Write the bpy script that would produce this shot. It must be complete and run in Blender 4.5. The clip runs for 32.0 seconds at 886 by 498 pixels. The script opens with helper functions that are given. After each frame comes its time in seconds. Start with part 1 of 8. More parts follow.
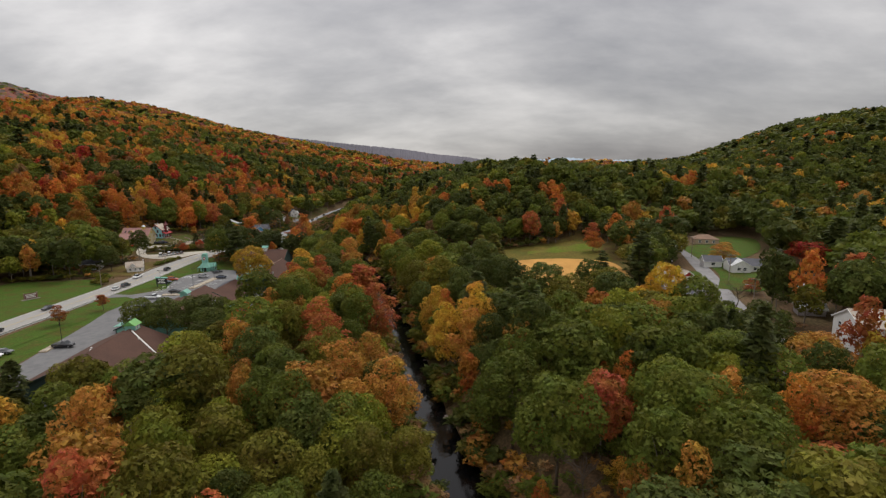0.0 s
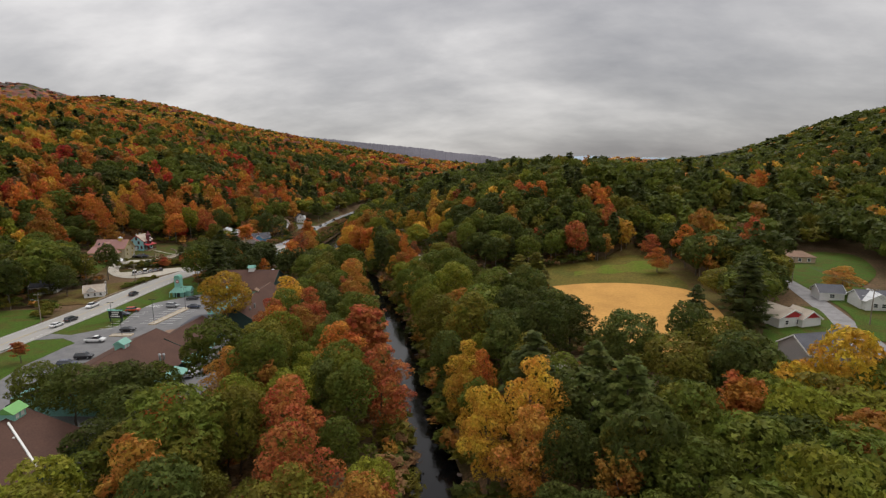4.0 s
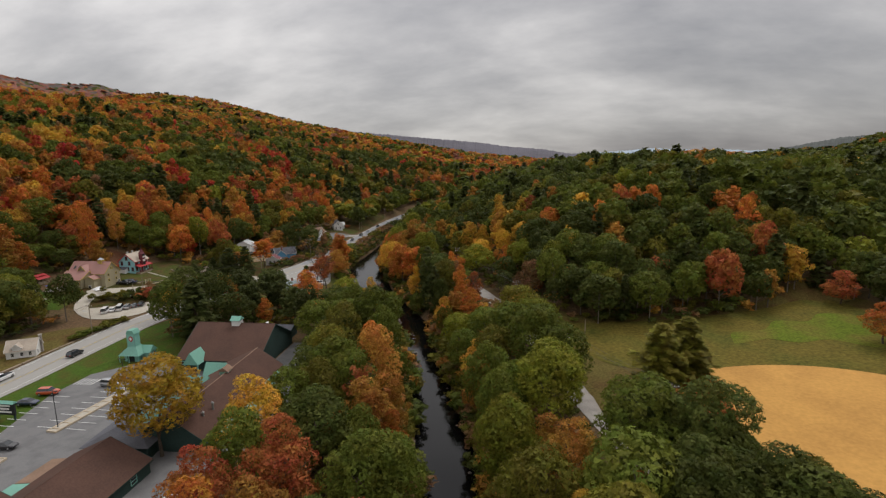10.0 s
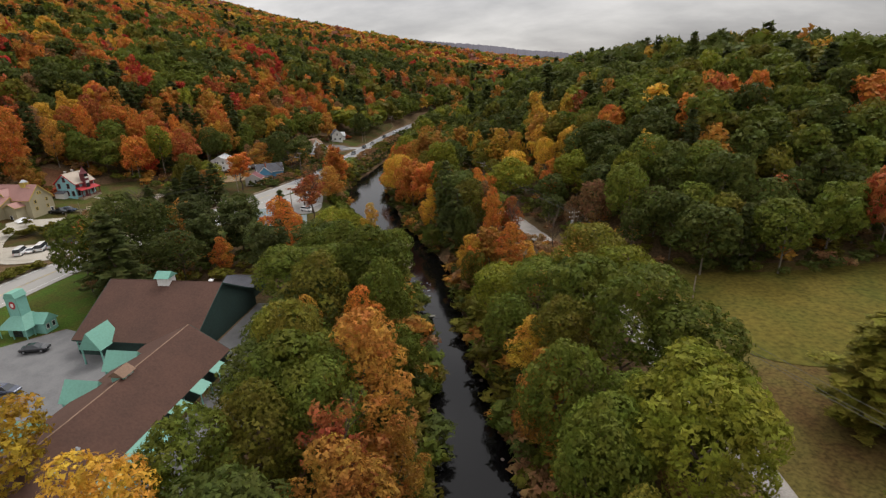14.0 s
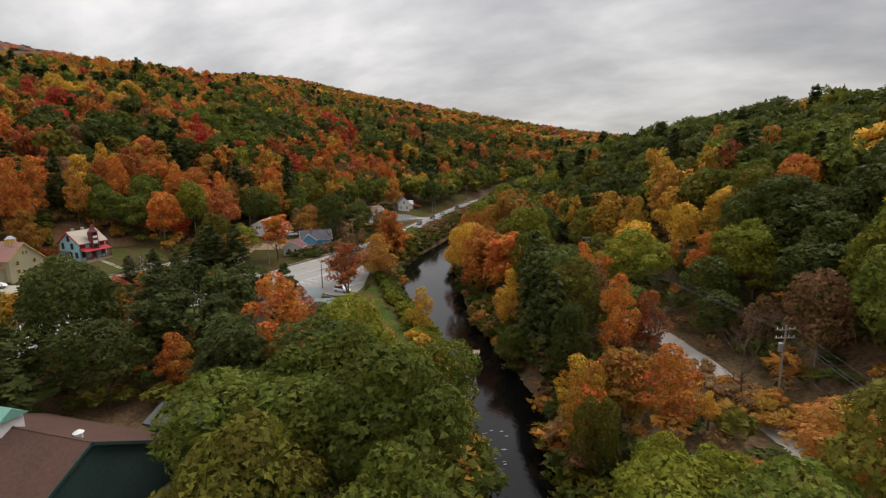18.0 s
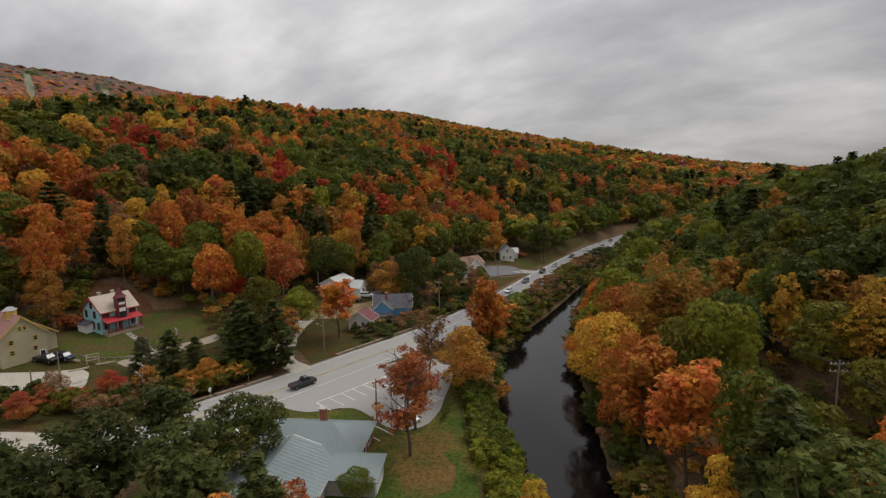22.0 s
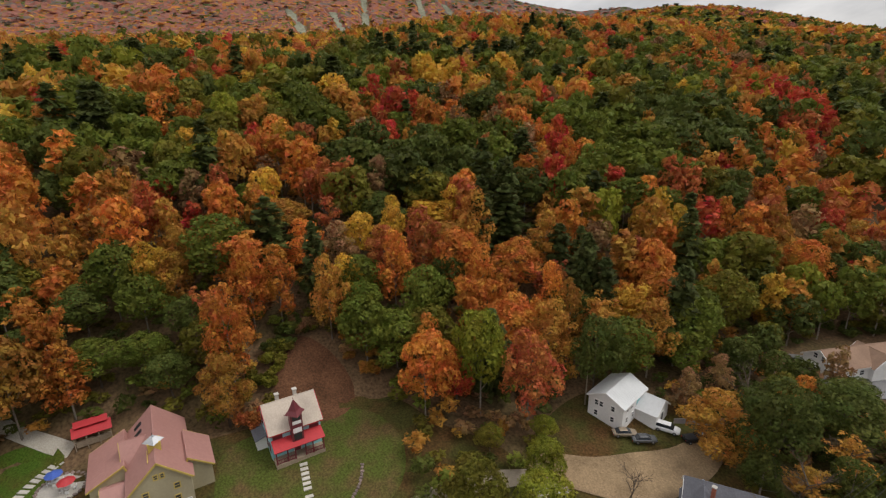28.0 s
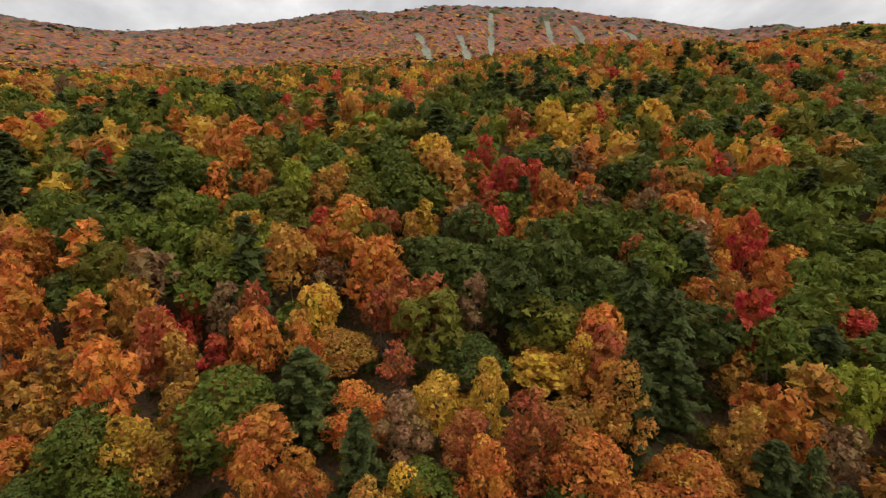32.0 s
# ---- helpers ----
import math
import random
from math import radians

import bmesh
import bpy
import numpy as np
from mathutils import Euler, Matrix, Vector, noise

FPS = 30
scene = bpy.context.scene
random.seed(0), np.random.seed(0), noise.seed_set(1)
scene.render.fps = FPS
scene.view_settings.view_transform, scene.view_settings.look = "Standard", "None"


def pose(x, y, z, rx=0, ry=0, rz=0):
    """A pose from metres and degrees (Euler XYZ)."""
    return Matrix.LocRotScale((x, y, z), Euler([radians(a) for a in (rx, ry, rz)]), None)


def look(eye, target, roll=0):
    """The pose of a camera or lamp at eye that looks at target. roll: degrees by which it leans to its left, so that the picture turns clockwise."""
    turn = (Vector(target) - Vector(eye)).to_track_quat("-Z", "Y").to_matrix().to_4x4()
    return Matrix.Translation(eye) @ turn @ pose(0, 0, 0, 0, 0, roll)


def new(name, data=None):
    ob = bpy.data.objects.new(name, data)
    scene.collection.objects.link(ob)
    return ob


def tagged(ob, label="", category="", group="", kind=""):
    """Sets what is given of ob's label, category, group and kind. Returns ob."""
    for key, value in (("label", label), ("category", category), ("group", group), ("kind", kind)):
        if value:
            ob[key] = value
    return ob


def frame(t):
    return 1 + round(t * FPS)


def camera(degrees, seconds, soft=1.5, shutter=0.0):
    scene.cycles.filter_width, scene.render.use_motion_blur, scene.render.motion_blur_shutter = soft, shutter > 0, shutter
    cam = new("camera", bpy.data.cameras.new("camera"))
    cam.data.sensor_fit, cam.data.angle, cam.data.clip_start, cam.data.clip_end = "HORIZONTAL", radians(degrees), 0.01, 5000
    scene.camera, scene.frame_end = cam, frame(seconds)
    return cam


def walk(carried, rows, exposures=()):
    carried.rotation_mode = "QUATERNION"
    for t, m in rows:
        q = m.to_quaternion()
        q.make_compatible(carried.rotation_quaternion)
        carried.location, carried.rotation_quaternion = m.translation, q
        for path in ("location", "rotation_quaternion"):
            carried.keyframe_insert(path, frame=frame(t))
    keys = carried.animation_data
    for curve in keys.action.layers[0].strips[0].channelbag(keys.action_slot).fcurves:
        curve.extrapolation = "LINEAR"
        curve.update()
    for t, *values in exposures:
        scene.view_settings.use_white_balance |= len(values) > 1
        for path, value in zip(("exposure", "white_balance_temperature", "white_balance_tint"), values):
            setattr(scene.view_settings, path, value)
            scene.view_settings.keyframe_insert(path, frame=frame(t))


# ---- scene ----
cam = camera(82.8, 32.0, soft=1.28)
METRES, EYE, TILT, LEAN, TURN = 410.0, 57.0, -9.4, 0.0, 0.0
ROWS = [
    (0.0, 0.0, 0.0, 0.0, 0.0, 0.0, -0.0),
    (0.5, -0.0005, 0.0153, 0.0027, 0.61, -0.0, -0.06),
    (1.0, -0.0015, 0.0307, 0.0055, 1.01, 0.03, -0.1),
    (1.5, -0.0027, 0.0459, 0.0084, 1.17, 0.05, -0.06),
    (2.0, -0.0042, 0.061, 0.0112, 1.16, 0.02, 0.02),
    (2.5, -0.0058, 0.076, 0.0139, 1.15, -0.0, 0.05),
    (3.0, -0.0072, 0.091, 0.0168, 1.38, 0.02, 0.01),
    (3.5, -0.0084, 0.1058, 0.0194, 1.61, -0.11, -0.02),
    (5.5, -0.0131, 0.1642, 0.0302, 3.64, -0.19, -0.31),
    (6.0, -0.0147, 0.1791, 0.033, 4.11, -0.19, -0.33),
    (6.5, -0.0164, 0.1942, 0.0358, 4.51, -0.14, -0.35),
    (7.0, -0.0183, 0.2091, 0.0389, 4.92, -0.14, -0.31),
    (7.5, -0.0204, 0.2241, 0.042, 5.14, -0.21, -0.23),
    (8.0, -0.0229, 0.2393, 0.045, 5.45, -0.22, -0.21),
    (8.5, -0.0248, 0.2546, 0.0481, 5.91, -0.2, -0.27),
    (9.0, -0.0272, 0.2699, 0.0511, 6.29, -0.19, -0.32),
    (9.5, -0.0297, 0.2847, 0.0541, 7.21, -0.4, -0.47),
    (10.0, -0.0323, 0.2997, 0.0562, 8.07, -0.81, -0.62),
    (10.5, -0.0351, 0.3146, 0.0578, 8.53, -1.37, -0.59),
    (11.0, -0.0382, 0.3297, 0.0588, 8.91, -4.71, -0.52),
    (11.5, -0.0413, 0.3448, 0.0595, 9.33, -8.59, -0.54),
    (12.0, -0.0446, 0.3598, 0.0599, 9.42, -9.76, -0.43),
    (12.5, -0.0479, 0.3751, 0.0594, 9.56, -10.5, -0.24),
    (13.0, -0.0513, 0.39, 0.0587, 9.64, -11.02, -0.08),
    (13.5, -0.0545, 0.4049, 0.0582, 9.46, -10.91, -0.07),
    (15.5, -0.0646, 0.4629, 0.0497, 10.01, -6.65, -0.94),
    (16.0, -0.0672, 0.4778, 0.049, 12.95, -4.16, -1.48),
    (16.5, -0.0706, 0.4931, 0.0489, 15.04, -3.7, -1.77),
    (17.0, -0.0744, 0.5084, 0.0487, 16.61, -3.62, -2.0),
    (17.5, -0.0789, 0.5235, 0.0487, 17.48, -3.21, -2.1),
    (18.0, -0.0839, 0.5383, 0.05, 18.02, -2.08, -2.14),
    (18.5, -0.0892, 0.5527, 0.0519, 18.36, -1.75, -2.16),
    (19.0, -0.0945, 0.5666, 0.0545, 19.77, -1.57, -2.38),
    (19.5, -0.0998, 0.5803, 0.0571, 20.93, -1.43, -2.56),
    (20.0, -0.1053, 0.5937, 0.0601, 22.45, -1.3, -2.77),
    (20.5, -0.111, 0.6071, 0.0632, 23.63, -1.05, -2.9),
    (21.0, -0.1167, 0.6205, 0.0674, 25.21, -0.69, -3.05),
    (21.5, -0.1233, 0.6333, 0.0719, 27.17, -0.51, -3.38),
    (22.0, -0.1298, 0.6463, 0.0776, 29.71, 0.66, -3.69),
    (22.5, -0.137, 0.6594, 0.0841, 32.72, 1.39, -4.15),
    (23.0, -0.1448, 0.6721, 0.0909, 36.14, -0.13, -4.81),
    (23.5, -0.153, 0.6843, 0.0983, 38.81, -3.74, -5.23),
    (24.0, -0.1622, 0.6961, 0.1061, 43.11, -6.68, -6.07),
    (24.5, -0.1725, 0.7072, 0.1144, 47.98, -6.99, -6.91),
    (25.0, -0.1836, 0.7173, 0.1229, 51.25, -7.02, -7.26),
    (25.5, -0.1957, 0.7265, 0.1311, 54.35, -7.67, -7.75),
    (27.5, -0.2477, 0.7564, 0.1576, 60.55, -12.79, -7.75),
    (28.0, -0.261, 0.7629, 0.1617, 60.7, -13.13, -7.5),
    (28.5, -0.2746, 0.7692, 0.1668, 63.15, -12.27, -7.92),
    (29.0, -0.2884, 0.7755, 0.1719, 63.83, -12.72, -8.06),
    (29.5, -0.3023, 0.7817, 0.1767, 64.08, -13.03, -8.03),
    (30.0, -0.3163, 0.7878, 0.1814, 64.62, -13.1, -8.08),
    (30.5, -0.3303, 0.7937, 0.1863, 66.01, -13.01, -8.2),
    (31.0, -0.3447, 0.7991, 0.1915, 68.87, -12.75, -8.69),
    (31.5, -0.359, 0.8041, 0.1969, 71.52, -12.95, -9.04),
    (32.0, -0.3736, 0.8084, 0.2022, 73.9, -13.11, -9.17),
]
walk(cam, [(t, pose(0, 0, EYE, TILT, LEAN, TURN) @ pose(METRES * x, METRES * y, METRES * z, 90 + pitch, roll, yaw)) for t, x, y, z, yaw, pitch, roll in ROWS],
     exposures=[(0, 0.38), (6, 0.4), (9, 0.25), (11, 0.38), (12, 0.62), (16, 0.55), (19, 0.48), (21, 0.32), (23, 0.1), (25, 0.2), (28, 0.54), (32, 0.68)])

# ---------------------------------------------------------------- light
world = bpy.data.worlds.new("world")
scene.world = world
world.use_nodes = True
wn, wl = world.node_tree.nodes, world.node_tree.links
wn.clear()


def wnode(kind, **values):
    n = wn.new(kind)
    for key, value in values.items():
        n.inputs[key].default_value = value
    return n


SUN_EL, SUN_AZ = radians(54), radians(28)
tc = wn.new("ShaderNodeTexCoord")
sep = wn.new("ShaderNodeSeparateXYZ")
wl.new(tc.outputs["Generated"], sep.inputs[0])
lift = wn.new("ShaderNodeMath")
lift.operation, lift.use_clamp = "MAXIMUM", False
lift.inputs[1].default_value = 0.0
wl.new(sep.outputs["Z"], lift.inputs[0])
plus = wn.new("ShaderNodeMath")
plus.operation = "ADD"
plus.inputs[1].default_value = 0.36
wl.new(lift.outputs[0], plus.inputs[0])
flat = wn.new("ShaderNodeVectorMath")
flat.operation = "DIVIDE"
com = wn.new("ShaderNodeCombineXYZ")
for k in range(3):
    wl.new(plus.outputs[0], com.inputs[k])
wl.new(tc.outputs["Generated"], flat.inputs[0])
wl.new(com.outputs[0], flat.inputs[1])
turned = wn.new("ShaderNodeMapping")
turned.inputs["Rotation"].default_value = (0, 0, radians(25))
turned.inputs["Scale"].default_value = (0.7, 1.15, 0.5)
turned.inputs["Location"].default_value = (3.4, 1.3, 0)
wl.new(flat.outputs[0], turned.inputs[0])
big = wnode("ShaderNodeTexNoise", Scale=0.8, Detail=2.0, Roughness=0.45, Distortion=0.2)
fine = wnode("ShaderNodeTexNoise", Scale=2.6, Detail=8.0, Roughness=0.55, Distortion=0.1)
wl.new(turned.outputs[0], big.inputs["Vector"])
wl.new(turned.outputs[0], fine.inputs["Vector"])
both = wn.new("ShaderNodeMix")
both.inputs[0].default_value = 0.5
wl.new(big.outputs[0], both.inputs[2])
wl.new(fine.outputs[0], both.inputs[3])
cloud = wn.new("ShaderNodeValToRGB")
stops = cloud.color_ramp.elements
stops[0].position, stops[0].color = 0.37, (0.252, 0.247, 0.254, 1)
stops[1].position, stops[1].color = 0.63, (0.565, 0.545, 0.532, 1)
mid = stops.new(0.49)
mid.color = (0.372, 0.361, 0.36, 1)
wl.new(both.outputs[0], cloud.inputs[0])
sky = wn.new("ShaderNodeTexSky")
sky.sky_type, sky.sun_disc, sky.sun_elevation, sky.sun_rotation = "NISHITA", False, SUN_EL, SUN_AZ
thin = wn.new("ShaderNodeMix")
thin.data_type = "RGBA"
thin.inputs[0].default_value = 0.94
dim = wn.new("ShaderNodeVectorMath")
dim.operation = "SCALE"
dim.inputs[3].default_value = 0.09
wl.new(sky.outputs[0], dim.inputs[0])
wl.new(dim.outputs[0], thin.inputs[6])
wl.new(cloud.outputs[0], thin.inputs[7])
# an overcast sky is brightest overhead
ramped = wn.new("ShaderNodeMapRange")
ramped.inputs[1].default_value, ramped.inputs[2].default_value = 0.0, 1.0
ramped.inputs[3].default_value, ramped.inputs[4].default_value = 0.72, 2.15
wl.new(lift.outputs[0], ramped.inputs[0])
# the cloud is thinner to the west
west = wn.new("ShaderNodeMapRange")
west.inputs[1].default_value, west.inputs[2].default_value = 0.1, -1.0
west.inputs[3].default_value, west.inputs[4].default_value = 1.03, 1.38
wl.new(sep.outputs["X"], west.inputs[0])
glowing = wn.new("ShaderNodeMath")
glowing.operation = "MULTIPLY"
wl.new(ramped.outputs[0], glowing.inputs[0])
wl.new(west.outputs[0], glowing.inputs[1])
back = wn.new("ShaderNodeBackground")
wl.new(glowing.outputs[0], back.inputs[1])
wl.new(thin.outputs[2], back.inputs[0])
wo = wn.new("ShaderNodeOutputWorld")
wl.new(back.outputs[0], wo.inputs[0])
sun = new("sun", bpy.data.lights.new("sun", "SUN"))
sun.data.energy, sun.data.angle, sun.data.color = 1.25, radians(28), (1.0, 0.97, 0.92)
sun.matrix_world = look((0, 0, 300), (-300 * math.cos(SUN_EL) * math.sin(SUN_AZ), -300 * math.cos(SUN_EL) * math.cos(SUN_AZ), 300 - 300 * math.sin(SUN_EL)))


# ---------------------------------------------------------------- materials
def material(name, colour, rough=0.8, metal=0.0, vary=0.25, grain=8.0, stain=0.25, bump=0.15, tint=None, spread=0.0, glow=0.0):
    """Colour broken up at two scales, with a fine relief. tint: the colour of the stains; spread: change from piece to piece."""
    m = bpy.data.materials.new(name)
    m.use_nodes = True
    n, l = m.node_tree.nodes, m.node_tree.links
    b = n["Principled BSDF"]
    b.inputs["Roughness"].default_value, b.inputs["Metallic"].default_value = rough, metal
    if rough > 0.84:
        b.inputs["Specular IOR Level"].default_value = 0.12
    geo = n.new("ShaderNodeNewGeometry")
    a = n.new("ShaderNodeTexNoise")
    a.inputs["Scale"].default_value, a.inputs["Detail"].default_value = grain, 4
    c = n.new("ShaderNodeTexNoise")
    c.inputs["Scale"].default_value, c.inputs["Detail"].default_value = grain * 0.07, 3
    for k in (a, c):
        l.new(geo.outputs["Position"], k.inputs["Vector"])
    r1 = n.new("ShaderNodeMapRange")
    r1.inputs[1].default_value, r1.inputs[2].default_value, r1.inputs[3].default_value, r1.inputs[4].default_value = 0.3, 0.7, 1 - vary, 1 + vary
    l.new(a.outputs[0], r1.inputs[0])
    mul = n.new("ShaderNodeVectorMath")
    mul.operation = "SCALE"
    mixed = n.new("ShaderNodeMix")
    mixed.data_type = "RGBA"
    mixed.inputs[6].default_value = (*colour, 1)
    mixed.inputs[7].default_value = (*(tint or [v * 0.6 for v in colour]), 1)
    r2 = n.new("ShaderNodeMapRange")
    r2.inputs[1].default_value, r2.inputs[2].default_value, r2.inputs[4].default_value = 0.42, 0.68, min(1.0, stain * 2)
    l.new(c.outputs[0], r2.inputs[0])
    l.new(r2.outputs[0], mixed.inputs[0])
    l.new(mixed.outputs[2], mul.inputs[0])
    l.new(r1.outputs[0], mul.inputs[3])
    last = mul.outputs[0]
    if spread:
        info = n.new("ShaderNodeObjectInfo")
        r3 = n.new("ShaderNodeMapRange")
        r3.inputs[3].default_value, r3.inputs[4].default_value = 1 - spread, 1 + spread
        l.new(info.outputs["Random"], r3.inputs[0])
        again = n.new("ShaderNodeVectorMath")
        again.operation = "SCALE"
        l.new(last, again.inputs[0])
        l.new(r3.outputs[0], again.inputs[3])
        last = again.outputs[0]
    l.new(last, b.inputs["Base Color"])
    if bump:
        bp = n.new("ShaderNodeBump")
        bp.inputs["Strength"].default_value, bp.inputs["Distance"].default_value = bump, 0.05
        l.new(a.outputs[0], bp.inputs["Height"])
        l.new(bp.outputs[0], b.inputs["Normal"])
    return m


# leaf colours: hue number -> colour; mauve and sage have distance haze mixed in
LEAF = {"dark": (0.078, 0.092, 0.019), "green": (0.116, 0.134, 0.02), "olive": (0.145, 0.13, 0.019), "lime": (0.19, 0.195, 0.022),
        "gold": (0.52, 0.3, 0.042), "amber": (0.39, 0.188, 0.038), "orange": (0.49, 0.174, 0.036), "rust": (0.36, 0.112, 0.038),
        "red": (0.42, 0.068, 0.032), "brown": (0.25, 0.14, 0.062), "pine": (0.072, 0.084, 0.022),
        "haze_mauve": (0.3, 0.12, 0.088), "sage": (0.16, 0.125, 0.105), "ochre": (0.44, 0.27, 0.03)}
HUES = list(LEAF)


def leaf_material(name, colour=None, joined=False, cut=5.2):
    m = bpy.data.materials.new(name)
    m.use_nodes = True
    n, l = m.node_tree.nodes, m.node_tree.links
    n.clear()
    out = n.new("ShaderNodeOutputMaterial")
    geo = n.new("ShaderNodeNewGeometry")
    if joined:
        at = n.new("ShaderNodeAttribute")
        at.attribute_name = "hue"
        ramp = n.new("ShaderNodeValToRGB")
        ramp.color_ramp.interpolation = "CONSTANT"
        e = ramp.color_ramp.elements
        while len(e) < len(HUES):
            e.new(len(e) / len(HUES))
        for k, h in enumerate(HUES):
            e[k].position, e[k].color = k / len(HUES), (*LEAF[h], 1)
        l.new(at.outputs["Fac"], ramp.inputs[0])
        base = ramp.outputs[0]
        rnd = n.new("ShaderNodeAttribute")
        rnd.attribute_name = "shade"
        random_out = rnd.outputs["Fac"]
    else:
        rgb = n.new("ShaderNodeRGB")
        rgb.outputs[0].default_value = (*colour, 1)
        base = rgb.outputs[0]
        info = n.new("ShaderNodeObjectInfo")
        random_out = info.outputs["Random"]
    patch = n.new("ShaderNodeTexNoise")
    patch.inputs["Scale"].default_value, patch.inputs["Detail"].default_value = 0.35, 2
    l.new(geo.outputs["Position"], patch.inputs["Vector"])
    hs = n.new("ShaderNodeHueSaturation")
    hr = n.new("ShaderNodeMapRange")
    hr.inputs[1].default_value, hr.inputs[2].default_value, hr.inputs[3].default_value, hr.inputs[4].default_value = 0.3, 0.7, 0.478, 0.524
    l.new(patch.outputs[0], hr.inputs[0])
    l.new(hr.outputs[0], hs.inputs["Hue"])
    v1 = n.new("ShaderNodeMapRange")
    v1.inputs[3].default_value, v1.inputs[4].default_value = (0.72, 1.28) if cut > 1.4 else (0.84, 1.16)
    l.new(random_out, v1.inputs[0])
    v2 = n.new("ShaderNodeMapRange")
    v2.inputs[3].default_value, v2.inputs[4].default_value = (0.66, 1.34) if cut > 1.4 else (0.85, 1.15)
    l.new(geo.outputs["Random Per Island"], v2.inputs[0])
    vm = n.new("ShaderNodeMath")
    vm.operation = "MULTIPLY"
    l.new(v1.outputs[0], vm.inputs[0])
    l.new(v2.outputs[0], vm.inputs[1])
    l.new(vm.outputs[0], hs.inputs["Value"])
    l.new(base, hs.inputs["Color"])
    d = n.new("ShaderNodeBsdfPrincipled")
    d.inputs["Roughness"].default_value = 0.62
    d.inputs["Specular IOR Level"].default_value = 0.1
    l.new(hs.outputs[0], d.inputs["Base Color"])
    tr = n.new("ShaderNodeBsdfTranslucent")
    l.new(hs.outputs[0], tr.inputs[0])
    mx = n.new("ShaderNodeMixShader")
    mx.inputs[0].default_value = 0.34
    l.new(d.outputs[0], mx.inputs[1])
    l.new(tr.outputs[0], mx.inputs[2])
    if cut < 0.6:
        l.new(mx.outputs[0], out.inputs[0])
        return m
    # the ragged edges of the sprays, and the gaps between their leaves
    holes = n.new("ShaderNodeTexNoise")
    holes.inputs["Scale"].default_value, holes.inputs["Detail"].default_value, holes.inputs["Roughness"].default_value = cut, 1.5, 0.65
    l.new(geo.outputs["Position"], holes.inputs["Vector"])
    gap = n.new("ShaderNodeMath")
    gap.operation = "GREATER_THAN"
    gap.inputs[1].default_value = 0.43
    l.new(holes.outputs[0], gap.inputs[0])
    clear = n.new("ShaderNodeBsdfTransparent")
    m2 = n.new("ShaderNodeMixShader")
    l.new(gap.outputs[0], m2.inputs[0])
    l.new(clear.outputs[0], m2.inputs[1])
    l.new(mx.outputs[0], m2.inputs[2])
    l.new(m2.outputs[0], out.inputs[0])
    return m


LEAVES = {h: leaf_material("leaves_" + h, c) for h, c in LEAF.items()}
FOREST = {c: leaf_material("forest_leaves", joined=True, cut=c) for c in (4.0, 2.7, 1.3, 0.5)}
BARK = material("bark", (0.11, 0.085, 0.065), 0.95, vary=0.35, grain=14, bump=0.6)
GREY_BARK = material("grey_bark", (0.2, 0.17, 0.14), 0.95, vary=0.35, grain=6, bump=0.3)
SOIL = material("forest_floor", (0.125, 0.078, 0.042), 0.95, vary=0.45, grain=1.6, stain=0.5, bump=0.5, tint=(0.09, 0.068, 0.03))
GRASS = material("grass", (0.052, 0.092, 0.011), 0.95, vary=0.4, grain=3.5, stain=0.4, bump=0.4, tint=(0.075, 0.062, 0.014))
DULL_GRASS = material("worn_lawn", (0.06, 0.072, 0.014), 0.95, vary=0.4, grain=3.0, stain=0.5, bump=0.4, tint=(0.09, 0.06, 0.024))
RIVER_LAWN = material("leafy_lawn", (0.05, 0.075, 0.012), 0.95, vary=0.4, grain=1.6, stain=0.5, bump=0.4, tint=(0.16, 0.1, 0.028))
BANK_GRASS = material("bank_grass", (0.052, 0.05, 0.013), 0.95, vary=0.45, grain=2.5, stain=0.5, bump=0.5, tint=(0.08, 0.043, 0.016))
ROUGH_GRASS = material("rough_grass", (0.11, 0.088, 0.024), 0.95, vary=0.4, grain=2.2, stain=0.5, bump=0.5, tint=(0.095, 0.055, 0.02))
FIELD = material("field_grass", (0.118, 0.092, 0.017), 0.95, vary=0.35, grain=1.2, stain=0.5, bump=0.3, tint=(0.082, 0.08, 0.014))
BRIGHT_GRASS = material("bright_grass", (0.095, 0.125, 0.011), 0.95, vary=0.3, grain=1.5, stain=0.5, bump=0.3, tint=(0.13, 0.11, 0.02))
SAND = material("sand", (0.5, 0.268, 0.074), 0.95, vary=0.1, grain=1.3, stain=0.4, bump=0.08, tint=(0.40, 0.21, 0.06))
BROWN_SLOPE = material("bracken_slope", (0.12, 0.056, 0.029), 0.95, vary=0.4, grain=2.5, stain=0.4, bump=0.5)
ASPHALT_PALE = material("weathered_asphalt", (0.315, 0.302, 0.281), 0.9, vary=0.07, grain=6, stain=0.2, bump=0.1, tint=(0.30, 0.29, 0.275))
ASPHALT = material("asphalt", (0.175, 0.172, 0.172), 0.9, vary=0.1, grain=6, stain=0.3, bump=0.12, tint=(0.125, 0.123, 0.125))
GRAVEL = material("gravel", (0.42, 0.385, 0.325), 0.95, vary=0.2, grain=5, stain=0.25, bump=0.4, tint=(0.34, 0.30, 0.24))
PAINT_WHITE = material("road_paint", (0.72, 0.72, 0.70), 0.7, vary=0.12, grain=9, stain=0.3, bump=0)
PAINT_YELLOW = material("yellow_road_paint", (0.52, 0.40, 0.17), 0.7, vary=0.15, grain=9, stain=0.4, bump=0)
CONCRETE = material("concrete", (0.47, 0.44, 0.39), 0.9, vary=0.12, grain=5, stain=0.3, bump=0.15)
